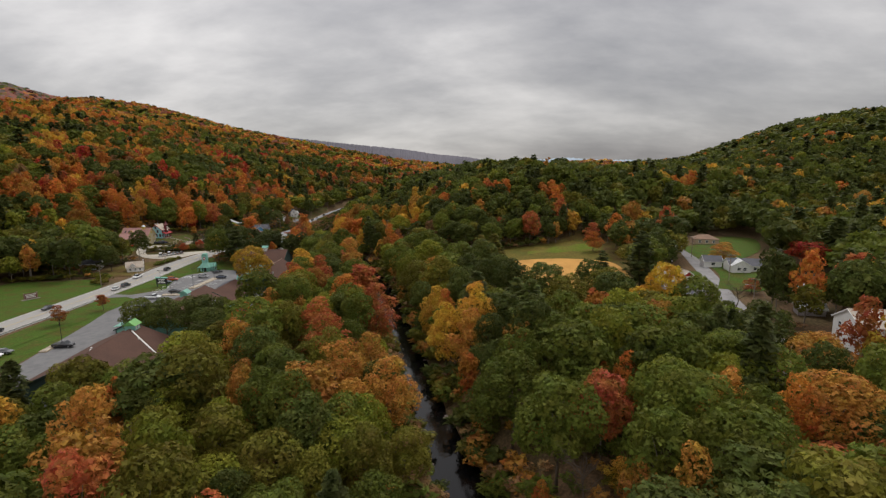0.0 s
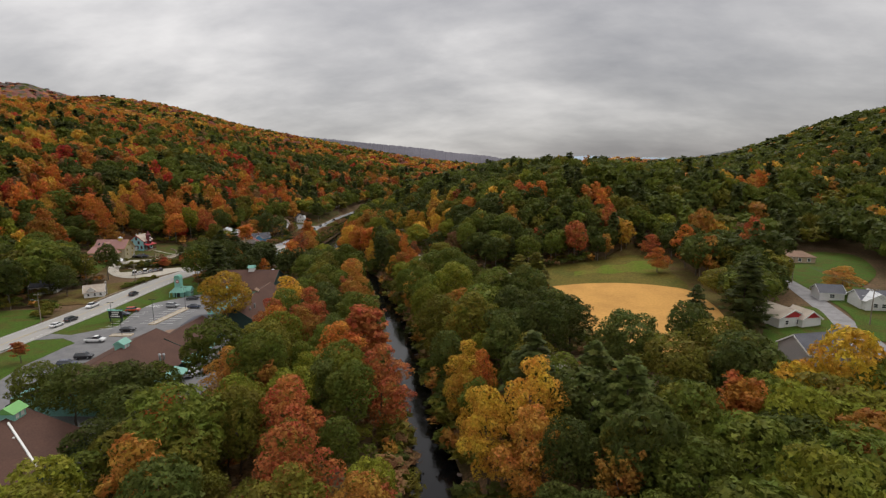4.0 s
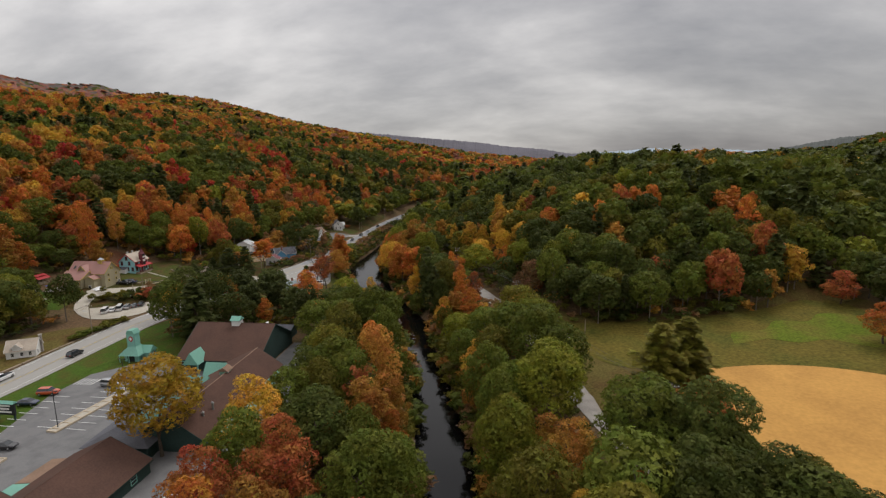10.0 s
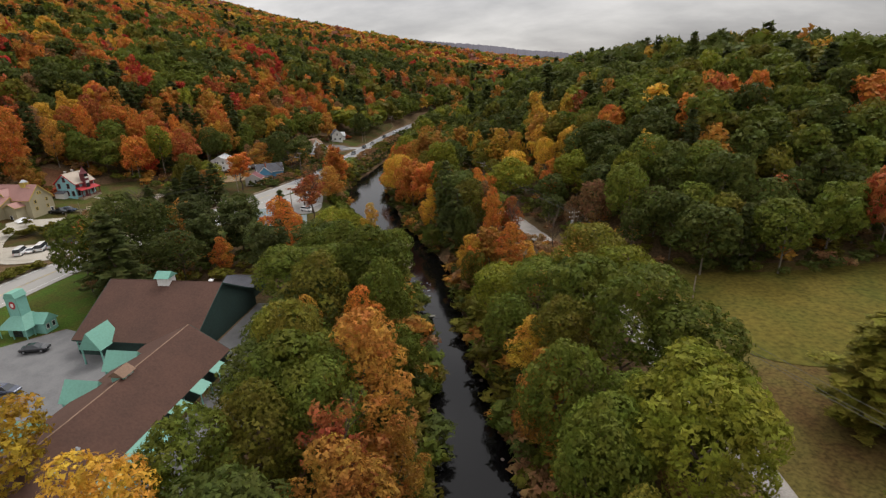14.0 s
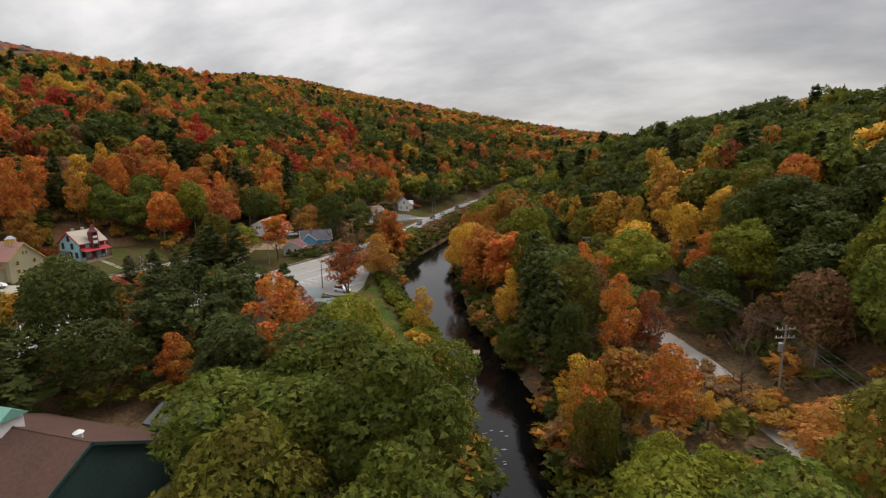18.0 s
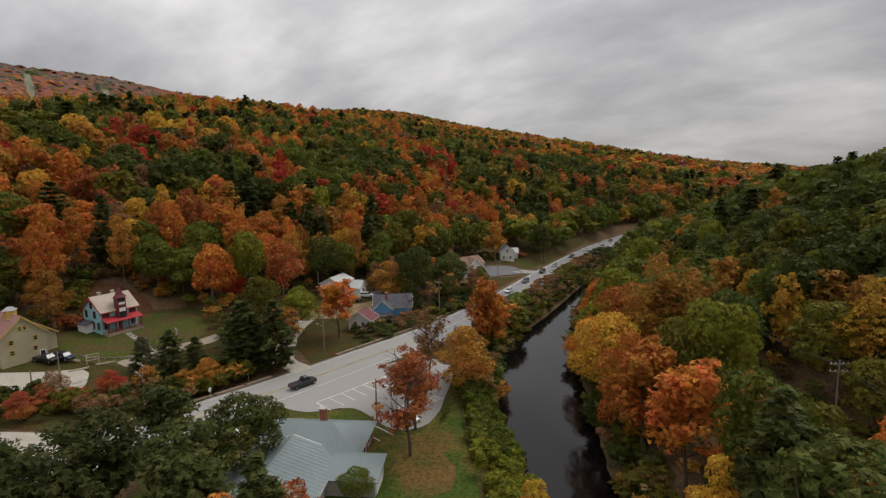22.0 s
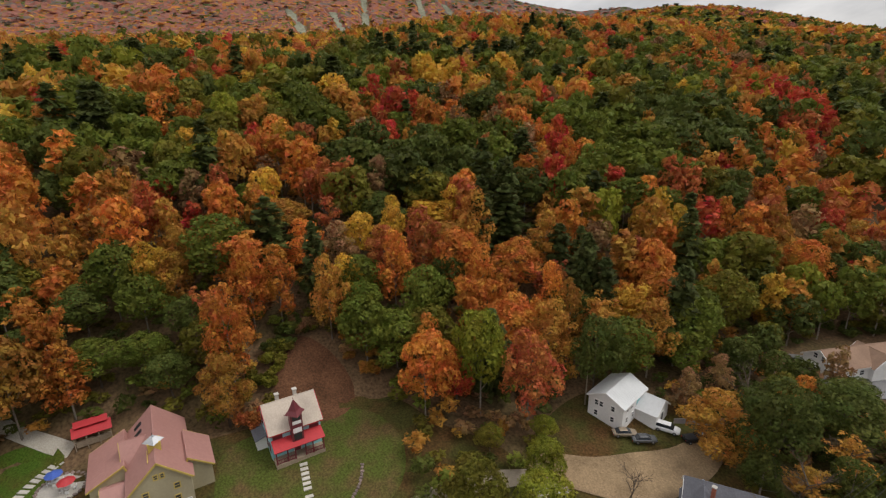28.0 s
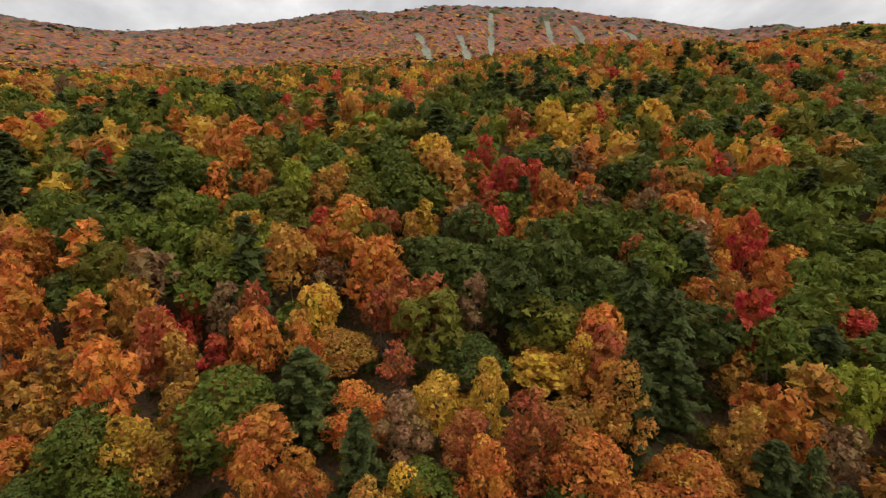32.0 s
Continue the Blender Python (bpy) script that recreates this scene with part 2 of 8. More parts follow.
STONE = material("stone", (0.30, 0.27, 0.24), 0.9, vary=0.3, grain=4, stain=0.3, bump=0.4, spread=0.25)
ROCK = material("river_rock", (0.19, 0.14, 0.12), 0.8, vary=0.35, grain=4, stain=0.3, bump=0.4, spread=0.3)
ROOF_BROWN = material("brown_shingles", (0.1, 0.056, 0.043), 0.9, vary=0.12, grain=3, stain=0.3, bump=0.3, tint=(0.075, 0.045, 0.036))
ROOF_TAN = material("tan_shingles", (0.26, 0.17, 0.12), 0.9, vary=0.12, grain=4, stain=0.2, bump=0.3)
ROOF_PINK = material("faded_red_metal_roof", (0.33, 0.165, 0.14), 0.6, vary=0.07, grain=2, stain=0.25, bump=0.05, tint=(0.28, 0.13, 0.11))
ROOF_GREY = material("grey_shingles", (0.125, 0.125, 0.14), 0.9, vary=0.12, grain=4, stain=0.25, bump=0.3)
ROOF_PALE = material("pale_metal_roof", (0.56, 0.57, 0.57), 0.55, vary=0.05, grain=2, stain=0.2, bump=0.05)
ROOF_SAGE = material("sage_metal_roof", (0.2, 0.245, 0.245), 0.6, vary=0.06, grain=2, stain=0.2, bump=0.05)
ROOF_BUFF = material("buff_shingles", (0.46, 0.39, 0.32), 0.9, vary=0.1, grain=4, stain=0.25, bump=0.2)
MINT = material("mint_metal_roof", (0.16, 0.37, 0.29), 0.6, vary=0.08, grain=3, stain=0.3, bump=0.05, tint=(0.14, 0.31, 0.25))
MINT_WALL = material("mint_boards", (0.22, 0.47, 0.40), 0.75, vary=0.08, grain=4, stain=0.2, bump=0.1)
BRIGHT_MINT = material("bright_green_metal", (0.14, 0.36, 0.09), 0.6, vary=0.08, grain=4, stain=0.2, bump=0.05)
WALL_DARK = material("dark_green_boards", (0.022, 0.05, 0.042), 0.8, vary=0.2, grain=3, stain=0.25, bump=0.2)
WALL_WHITE = material("white_clapboard", (0.72, 0.71, 0.69), 0.75, vary=0.05, grain=3, stain=0.15, bump=0.1)
WALL_CREAM = material("cream_clapboard", (0.38, 0.33, 0.21), 0.8, vary=0.06, grain=3, stain=0.2, bump=0.1)
WALL_YELLOW = material("yellow_trim", (0.52, 0.38, 0.09), 0.75, vary=0.06, grain=3, stain=0.2, bump=0.05)
WALL_AQUA = material("aqua_clapboard", (0.28, 0.56, 0.60), 0.75, vary=0.05, grain=3, stain=0.15, bump=0.1)
WALL_BLUE = material("blue_clapboard", (0.10, 0.29, 0.47), 0.75, vary=0.06, grain=3, stain=0.15, bump=0.1)
WALL_GREY = material("grey_clapboard", (0.30, 0.27, 0.27), 0.8, vary=0.06, grain=3, stain=0.15, bump=0.1)
WALL_BEIGE = material("beige_clapboard", (0.48, 0.36, 0.25), 0.8, vary=0.06, grain=3, stain=0.15, bump=0.1)
MAROON = material("maroon_paint", (0.14, 0.022, 0.028), 0.6, vary=0.1, grain=4, stain=0.2, bump=0.05)
RED = material("red_paint", (0.42, 0.025, 0.03), 0.6, vary=0.1, grain=4, stain=0.2, bump=0.05)
TRIM = material("white_trim", (0.74, 0.73, 0.71), 0.6, vary=0.04, grain=5, stain=0.1, bump=0)
BRICK = material("brick", (0.30, 0.11, 0.07), 0.9, vary=0.2, grain=9, stain=0.25, bump=0.3)
WOOD = material("weathered_wood", (0.30, 0.235, 0.17), 0.9, vary=0.2, grain=6, stain=0.3, bump=0.2)
POLE_WOOD = material("pole_wood", (0.27, 0.22, 0.17), 0.9, vary=0.2, grain=8, stain=0.3, bump=0.2)
PALE_WOOD = material("pale_planks", (0.52, 0.43, 0.32), 0.9, vary=0.15, grain=6, stain=0.3, bump=0.2)
METAL = material("galvanised_steel", (0.45, 0.46, 0.47), 0.45, metal=0.8, vary=0.08, grain=8, bump=0)
BLACK = material("black_rubber", (0.02, 0.02, 0.022), 0.8, vary=0.2, grain=12, bump=0)
DARK = material("dark_opening", (0.015, 0.015, 0.018), 0.6, vary=0.2, grain=6, bump=0)
CANVAS = material("white_canvas", (0.82, 0.82, 0.82), 0.8, vary=0.04, grain=3, stain=0.1, bump=0.1)
BLUE_CLOTH = material("blue_canvas", (0.04, 0.09, 0.35), 0.8, vary=0.1, grain=5, bump=0)
PLASTIC = material("white_plastic", (0.75, 0.75, 0.73), 0.4, vary=0.04, grain=5, bump=0)
LAMP_RED = material("red_lens", (0.35, 0.01, 0.01), 0.2, vary=0.05, bump=0)
LAMP_CLEAR = material("clear_lens", (0.75, 0.75, 0.72), 0.15, vary=0.05, bump=0)
WIRE = material("black_cable", (0.03, 0.03, 0.03), 0.6, vary=0.1, bump=0)


def glass_material():
    m = material("window_glass", (0.03, 0.035, 0.04), 0.06, vary=0.1, grain=1, bump=0)
    m.node_tree.nodes["Principled BSDF"].inputs["Specular IOR Level"].default_value = 0.8
    return m


GLASS = glass_material()


def water_material():
    m = bpy.data.materials.new("river_water")
    m.use_nodes = True
    n, l = m.node_tree.nodes, m.node_tree.links
    b = n["Principled BSDF"]
    b.inputs["Base Color"].default_value = (0.0045, 0.0042, 0.0045, 1)
    b.inputs["Specular IOR Level"].default_value = 0.5
    b.inputs["Roughness"].default_value, b.inputs["IOR"].default_value = 0.07, 1.33
    geo = n.new("ShaderNodeNewGeometry")
    waves = n.new("ShaderNodeTexNoise")
    waves.inputs["Scale"].default_value, waves.inputs["Detail"].default_value = 1.4, 5
    l.new(geo.outputs["Position"], waves.inputs["Vector"])
    bp = n.new("ShaderNodeBump")
    bp.inputs["Strength"].default_value, bp.inputs["Distance"].default_value = 0.12, 0.1
    l.new(waves.outputs[0], bp.inputs["Height"])
    l.new(bp.outputs[0], b.inputs["Normal"])
    return m


WATER = water_material()
FOAM = material("white_water", (0.55, 0.56, 0.58), 0.6, vary=0.3, grain=6, bump=0.3)


# ---------------------------------------------------------------- the lie of the land
def line(points, y):
    p = np.array(points, float)
    return np.interp(y, p[:, 1], p[:, 0])


def smooth(v, a, b):
    k = np.clip((v - a) / (b - a), 0, 1)
    return k * k * (3 - 2 * k)


RIVER = [(22, -400), (16, -60), (9, 40), (3, 84), (-4, 108), (-10, 143), (-17, 174), (-28, 222), (-36, 254), (-51, 300), (-61.5, 318), (-77, 342), (-93, 380), (-104, 427), (-108, 475), (-109, 545), (-101, 640), (-62, 770), (40, 900), (260, 1050), (900, 1400)]
ROAD = [(-160, -900), (-150, 0), (-144, 110), (-141, 165), (-139, 220), (-140, 250), (-140, 278), (-134, 309), (-129, 328), (-125, 350), (-120, 382), (-119, 424), (-121, 471), (-122, 558), (-115, 645), (-75, 775), (28, 905), (240, 1060), (860, 1420)]
FOOT = [(-215, -900), (-215, 250), (-202, 300), (-196, 340), (-184, 390), (-173, 450), (-163, 490), (-150, 560), (-140, 645), (-98, 775), (10, 925), (225, 1090), (840, 1440)]
LANE = [(26, 140), (16, 190), (4.6, 219), (-4.5, 255), (-10.5, 275), (-17.2, 294), (-20.5, 304), (-37, 340), (-57, 386), (-69, 424), (-80, 475), (-84, 550), (-74, 640), (-36, 760), (70, 890), (300, 1040)]


def river_half(y):
    return np.interp(y, [120, 165, 206, 250, 275, 291, 302, 316, 340, 370, 560, 700], [4.8, 4.6, 6.4, 5.0, 4.8, 7.4, 6.4, 7.4, 8.8, 10.2, 9.2, 9.8])


def swell(x, y, size, seed):
    """Soft uneven ground from a few crossed waves."""
    return (np.sin(x / size + seed) * np.cos(y / size * 1.13 - seed * 2) + 0.6 * np.sin((x + y) / size * 1.7 + seed * 3) + 0.5 * np.cos((x - 0.6 * y) / size * 2.6 + seed)) / 2.1


def height(x, y):
    x, y = np.asarray(x, float), np.asarray(y, float)
    s = x - line(RIVER, y)
    w = river_half(y)
    d = np.abs(s) - w
    # banks and flats
    left = -0.4 + 5.9 * smooth(d, -1.0, 8.5)
    right = -0.4 + 8.2 * smooth(d, -1.0, 13.0) + 0.05 * np.clip(d - 13, 0, 130) + 0.02 * np.clip(d - 143, 0, 600)
    z = np.where(s < 0, left, right)
    z = np.where(d < 0, -0.4 - 0.9 * smooth(-d, 0, 3), z)
    # the terrace with the houses and the wooded hillside
    u = line(FOOT, y) - x
    t = -(u + 42)
    z = z + 4.6 * smooth(-t, 0, 38) * smooth(y, 255, 300) + 1.4 * smooth(-t, 0, 38) * (1 - smooth(y, 255, 300))
    up = np.clip(u, 0, None)
    z = z + (94 - 71 * smooth(y, 580, 1200)) * (1 - np.exp(-up / 170))
    z = z + 22 * smooth(up, 130, 380) * smooth(y, 380, 640) * (1 - smooth(y, 900, 1500)) * (1 - 0.65 * smooth(up, 420, 900))
    # the ski mountain behind it
    cx, cy = x + 100, y - 300
    r, a = np.hypot(cx, cy), np.degrees(np.arctan2(-cx, cy))
    f = np.interp(a, [10, 20, 30, 36.5, 40.6, 42.6, 46.5, 49.7, 54.5, 62, 71, 74, 79, 84, 91, 95, 103, 107, 116, 150], [0, 0.12, 0.42, 0.59, 0.69, 0.745, 0.73, 0.775, 0.885, 0.975, 1.04, 1.0, 0.835, 0.815, 0.70, 0.65, 0.585, 0.583, 0.6, 0.4])
    rise = np.clip((r - 350) / 2250, 0, 1.0)
    z = z + 480 * f * rise ** 2.2 * (1 - 0.5 * smooth(r, 2850, 3700)) + 14 * swell(x, y, 210, 1.0) * smooth(r, 700, 1500) * smooth(a, 5, 30)
    # the long shoulder that carries the hill's skyline
    z = z + 124 * np.exp(-(((x + 740) / np.where(x > -740, 400, 300)) ** 2 + ((y - 1160) / 280) ** 2))
    # the wooded hill across the river
    v = np.minimum(s * 0 + x - line(LANE, y) - 9, y - (281 + 0.25 * np.clip(x, -20, 400)))
    v = np.clip(v, 0, None)
    z = z + 32 * (1 - np.exp(-v / 52)) * (1 - 0.65 * smooth(v, 110, 330)) - 8 * smooth(x, 90, 190) * smooth(v, 20, 120) * (1 - smooth(x, 260, 380))
    z = z + 77 * np.exp(-(((x - 550) / 170) ** 2 + ((y - 705) / 250) ** 2)) + 14 * np.exp(-(((x - 900) / 240) ** 2 + ((y - 760) / 300) ** 2))
    # the road runs level
    near = smooth(np.abs(x - line(ROAD, y)), 7, 15)
    z = z * near + 5.5 * (1 - near) * 1.0
    return z + 0.25 * swell(x, y, 9, 4.0) * smooth(d, 14, 40) * near * (0.25 + smooth(up + v, 0, 30))


def h1(x, y):
    return float(height(np.array([x]), np.array([y]))[0])


def mesh_of(name, verts, faces, mats=()):
    me = bpy.data.meshes.new(name)
    me.from_pydata([tuple(v) for v in verts], [], faces)
    for m in mats:
        me.materials.append(m)
    me.update()
    return me


def axis(a0, a1, b0, b1, step, grow):
    """Even steps between a1 and b0, growing steps out to a0 and b1."""
    mid_part = list(np.arange(a1, b0 + step / 2, step))
    out, d, v = [], step, mid_part[-1]
    while v < b1:
        d *= grow
        v += d
        out.append(v)
    pre, d, v = [], step, mid_part[0]
    while v > a0:
        d *= grow
        v -= d
        pre.append(v)
    return np.array(pre[::-1] + mid_part + out)


def ground():
    xs, ys = axis(-4200, -300, 190, 2700, 3.0, 1.045), axis(-900, 40, 600, 4700, 3.0, 1.04)
    gx, gy = np.meshgrid(xs, ys)
    gz = height(gx, gy)
    n, m = len(xs), len(ys)
    me = bpy.data.meshes.new("ground")
    co = np.stack([gx, gy, gz], -1).reshape(-1, 3)
    i = np.arange(n * m).reshape(m, n)
    q = np.stack([i[:-1, :-1], i[:-1, 1:], i[1:, 1:], i[1:, :-1]], -1).reshape(-1, 4)
    me.vertices.add(len(co))
    me.vertices.foreach_set("co", co.ravel())
    me.loops.add(q.size)
    me.loops.foreach_set("vertex_index", q.ravel().astype(np.int32))
    me.polygons.add(len(q))
    me.polygons.foreach_set("loop_start", np.arange(0, q.size, 4, dtype=np.int32))
    me.polygons.foreach_set("use_smooth", np.ones(len(q), bool))
    me.update()
    me.validate()
    me.materials.append(SOIL)
    return tagged(new("ground", me), "brown leaf-strewn valley floor and wooded slopes", "ground", kind="structure")


ground()


def curve_points(points, step=3.0):
    """Catmull-Rom through the points."""
    p = [np.array(q, float) for q in points]
    p = [2 * p[0] - p[1]] + p + [2 * p[-1] - p[-2]]
    out = []
    for a, b, c, d in zip(p, p[1:], p[2:], p[3:]):
        k = max(2, int(np.linalg.norm(c - b) / step))
        for t in np.arange(k) / k:
            out.append(0.5 * (2 * b + (c - a) * t + (2 * a - 5 * b + 4 * c - d) * t * t + (3 * b - a - 3 * c + d) * t ** 3))
    out.append(p[-2])
    return np.array(out)


def ribbon(name, points, width, mat, lift=0.1, level=None, across=4, step=3.0, smooth_path=True, wobble=0.0):
    """A strip of ground cover along a line; it follows the ground or lies level."""
    c = curve_points(points, step) if smooth_path else np.array(points, float)
    t = np.gradient(c, axis=0)
    t /= np.linalg.norm(t, axis=1)[:, None] + 1e-9
    nrm = np.stack([t[:, 1], -t[:, 0]], 1)
    verts, faces = [], []
    for k, (p, q) in enumerate(zip(c, nrm)):
        half = width / 2 + wobble * math.sin(k * 1.7) * math.sin(k * 0.61)
        for j in range(across + 1):
            v = p + q * half * (2 * j / across - 1)
            verts.append((v[0], v[1], (level if level is not None else h1(*v)) + lift))
    for k in range(len(c) - 1):
        for j in range(across):
            a = k * (across + 1) + j
            faces.append((a, a + 1, a + across + 2, a + across + 1))
    me = mesh_of(name, verts, faces, [mat])
    me.flip_normals() if me.polygons[0].normal.z < 0 else None
    return new(name, me)


def patch(name, outline, mat, lift=0.1, level=None, rings=6, label="", category="ground", soft=True):
    """A piece of ground cover with a smooth outline, seen from its middle."""
    o = np.array(outline, float)
    if soft:
        o = curve_points(list(outline) + [outline[0]], 2.0)[:-1]
    if level is not None:
        me = mesh_of(name, [(p[0], p[1], level + lift) for p in o], [tuple(range(len(o)))], [mat])
        if me.polygons[0].normal.z < 0:
            me.flip_normals()
        return tagged(new(name, me), label, category, kind="structure")
    mid_point = o.mean(0)
    verts, faces = [(*mid_point, h1(*mid_point) + lift)], []
    n = len(o)
    pts = np.concatenate([mid_point + (o - mid_point) * (k / rings) for k in range(1, rings + 1)])
    zs = height(pts[:, 0], pts[:, 1])
    verts += [(p[0], p[1], z + lift) for p, z in zip(pts, zs)]
    for j in range(n):
        faces.append((0, 1 + j, 1 + (j + 1) % n))
        for k in range(rings - 1):
            a, b = 1 + k * n, 1 + (k + 1) * n
            faces.append((a + j, b + j, b + (j + 1) % n, a + (j + 1) % n))
    me = mesh_of(name, verts, faces, [mat])
    if me.polygons[0].normal.z < 0:
        me.flip_normals()
    return tagged(new(name, me), label, category, kind="structure")


def inside(x, y, poly):
    p = np.array(poly, float)
    hit = np.zeros(np.shape(x), bool)
    for (x1, y1), (x2, y2) in zip(p, np.roll(p, -1, 0)):
        with np.errstate(divide="ignore", invalid="ignore"):
            hit ^= ((y1 > y) != (y2 > y)) & (x < (x2 - x1) * (y - y1) / (y2 - y1) + x1)
    return hit


def gap_to(points, x, y):
    """Distance from places to a line."""
    p = np.array(points, float)
    best = np.full(np.shape(x), 1e9)
    for a, b in zip(p, p[1:]):
        d = b - a
        t = np.clip(((x - a[0]) * d[0] + (y - a[1]) * d[1]) / (d @ d), 0, 1)
        best = np.minimum(best, np.hypot(x - a[0] - t * d[0], y - a[1] - t * d[1]))
    return best


# ---------------------------------------------------------------- water and ways
def river():
    ys = np.concatenate([np.arange(-300, 20, 20), np.arange(20, 700, 4), np.arange(700, 1100, 20)])
    cx, hw = line(RIVER, ys), river_half(ys) + 1.6
    verts, faces = [], []
    for y, x, w in zip(ys, cx, hw):
        for j in range(5):
            verts.append((x + w * (j / 2 - 1), y, -0.1))
    for k in range(len(ys) - 1):
        for j in range(4):
            a = k * 5 + j
            faces.append((a, a + 1, a + 6, a + 5))
    me = mesh_of("water", verts, faces, [WATER])
    return tagged(new("water", me), "dark slow river between wooded banks", "river", kind="structure")


river()
road_line = [(line(ROAD, y), y) for y in (-400, -250, -120, 0, 110, 165, 220, 250, 278, 309, 328, 350, 382, 424, 471, 558, 645, 775, 905, 1060)]
tagged(ribbon("road", road_line, 12.6, ASPHALT_PALE, 0.14, 5.5), "pale weathered two-lane main road beside the river", "road", kind="structure")
far_line = [(line(ROAD, y), y) for y in (372, 380, 400, 424, 471, 520, 558, 645, 775)]
tagged(ribbon("road_resurfaced", far_line, 11.2, material("grey_asphalt", (0.25, 0.25, 0.255), 0.9, vary=0.08, grain=6, stain=0.2, bump=0.1), 0.165, 5.5), "newer grey asphalt of the main road", "road", kind="structure")


def shifted(points, off):
    c = curve_points(points, 3.0)
    t = np.gradient(c, axis=0)
    t /= np.linalg.norm(t, axis=1)[:, None] + 1e-9
    return c + np.stack([t[:, 1], -t[:, 0]], 1) * off


for off in (-0.16, 0.16):
    tagged(ribbon("centre_line", shifted(road_line, off)[60:], 0.13, PAINT_YELLOW, 0.185, 5.5, 1, smooth_path=False), "faded yellow double centre line", "road marking", kind="structure")
for off in (-5.2, 4.6):
    tagged(ribbon("edge_line", shifted(road_line, off)[60:], 0.13, PAINT_WHITE, 0.185, 5.5, 1, smooth_path=False), "white road edge line", "road marking", kind="structure")
tagged(ribbon("lane", LANE[:13], 4.6, material("lane_gravel", (0.36, 0.33, 0.30), 0.95, vary=0.15, grain=5, stain=0.3, bump=0.3), 0.14, wobble=0.25), "narrow pale gravel lane under the wooded hill", "lane", kind="structure")
R_ROAD = [(74, 92), (80, 108), (87, 127), (95, 160), (109, 205), (122, 250), (129, 278), (140, 320)]
tagged(ribbon("side_road", R_ROAD, 6.0, material("grey_lane", (0.26, 0.25, 0.25), 0.9, vary=0.1, grain=5, stain=0.3, bump=0.15), 0.14), "grey asphalt residential road", "road", kind="structure")

patch("parking_lot", [(-133, 198), (-126, 197), (-117, 206), (-122, 222), (-122, 234), (-111, 247), (-100, 244), (-88, 240), (-74, 236), (-66, 204), (-64, 160), (-66, 118), (-92, 96), (-106, 96), (-112, 130), (-117, 160), (-121, 178), (-119, 190), (-126, 194), (-134, 192)],
      ASPHALT, 0.1, 5.5, label="worn grey asphalt car park beside the brown-roofed shops", category="car park", soft=False)
patch("verge", [(-133, 104), (-112, 104), (-116, 160), (-118, 192), (-114, 206), (-119, 224), (-119, 236), (-109, 249), (-97, 247), (-98, 258), (-118, 270), (-133, 276), (-133.6, 200)], GRASS, 0.05, 5.5, label="grass verge along the road and the car park", category="lawn")
patch("verge", [(-131, 110), (-127, 112), (-121, 160), (-119.5, 184), (-121.5, 191), (-128, 193), (-131, 186), (-133.5, 150)], GRASS, 0.14, 5.5, label="green grass strip between road and car park", category="lawn")
patch("verge", [(-132, 205), (-126, 206), (-123, 222), (-123.5, 232), (-124, 240), (-116, 247), (-106, 246), (-100, 247), (-102, 256), (-118, 268), (-132, 274), (-133.5, 262), (-132.5, 230)], GRASS, 0.14, 5.5, label="green grass verge round the mint tower", category="lawn")
patch("lawn", [(-148, 120), (-147, 165), (-146, 206), (-151, 216), (-160, 224), (-176, 220), (-190, 211), (-196, 150), (-190, 100), (-160, 95)], GRASS, 0.16, label="broad mown green lawn beside the road", category="lawn")
patch("lawn", [(-147.5, 232), (-147, 262), (-156, 268), (-166, 258), (-168, 240), (-158, 230)], ROUGH_GRASS, 0.18, label="rough grass round the small white house", category="lawn")

patch("back_yard", [(-79, 262), (-66, 262), (-61, 240), (-62, 206), (-70, 204), (-71, 236), (-78, 240)], ASPHALT, 0.12, 5.5, label="dark asphalt yard behind the barn", category="yard", soft=False)
# upper gravel lot, drive and yards of the houses on the terrace
patch("bank_grass", [(-140, 304), (-148, 302), (-160, 297), (-168, 290), (-178, 284), (-190, 284), (-197, 300), (-196, 322), (-194, 350), (-180, 358), (-166, 366), (-150, 354), (-140, 341), (-138, 322)], BANK_GRASS, 0.07, label="rough dark grass on the bank round the houses", category="grass")
patch("bank_grass", [(-133, 345), (-150, 355), (-166, 367), (-173, 390), (-160, 408), (-140, 422), (-128, 424), (-127, 384)], BANK_GRASS, 0.07, label="rough grass round the roadside houses", category="grass")
patch("gravel_lot", [(-138, 305), (-142, 304), (-149, 301), (-157, 297), (-165, 291), (-173, 284), (-168, 279), (-158, 276), (-149, 281), (-146, 290), (-141, 297), (-137.5, 300)], GRAVEL, 0.2, label="pale gravel car park above the road", category="car park")
patch("gravel_yard", [(-177.5, 297), (-183, 298.5), (-184, 302), (-176, 311), (-171, 317), (-167, 316), (-163, 312.5), (-164, 307), (-169, 302), (-175, 300)], GRAVEL, 0.24, label="round pale gravel yard before the cream house", category="yard")
tagged(ribbon("footway", [(-236, 273), (-225, 280), (-215, 285), (-209, 291), (-204, 297)], 2.6, GRAVEL, 0.2, wobble=0.2), "pale gravel footway to the red pavilion", "path", kind="structure")
tagged(ribbon("drive", [(-152, 282), (-164, 281), (-173, 285), (-178, 292), (-180, 299)], 4.6, GRAVEL, 0.27), "pale gravel drive to the cream house", "drive", kind="structure")
patch("lawn", [(-179, 282), (-182, 292), (-186, 300), (-186, 290), (-204, 296), (-208, 284), (-196, 274)], GRASS, 0.15, label="green terrace lawn with a stone path", category="lawn")
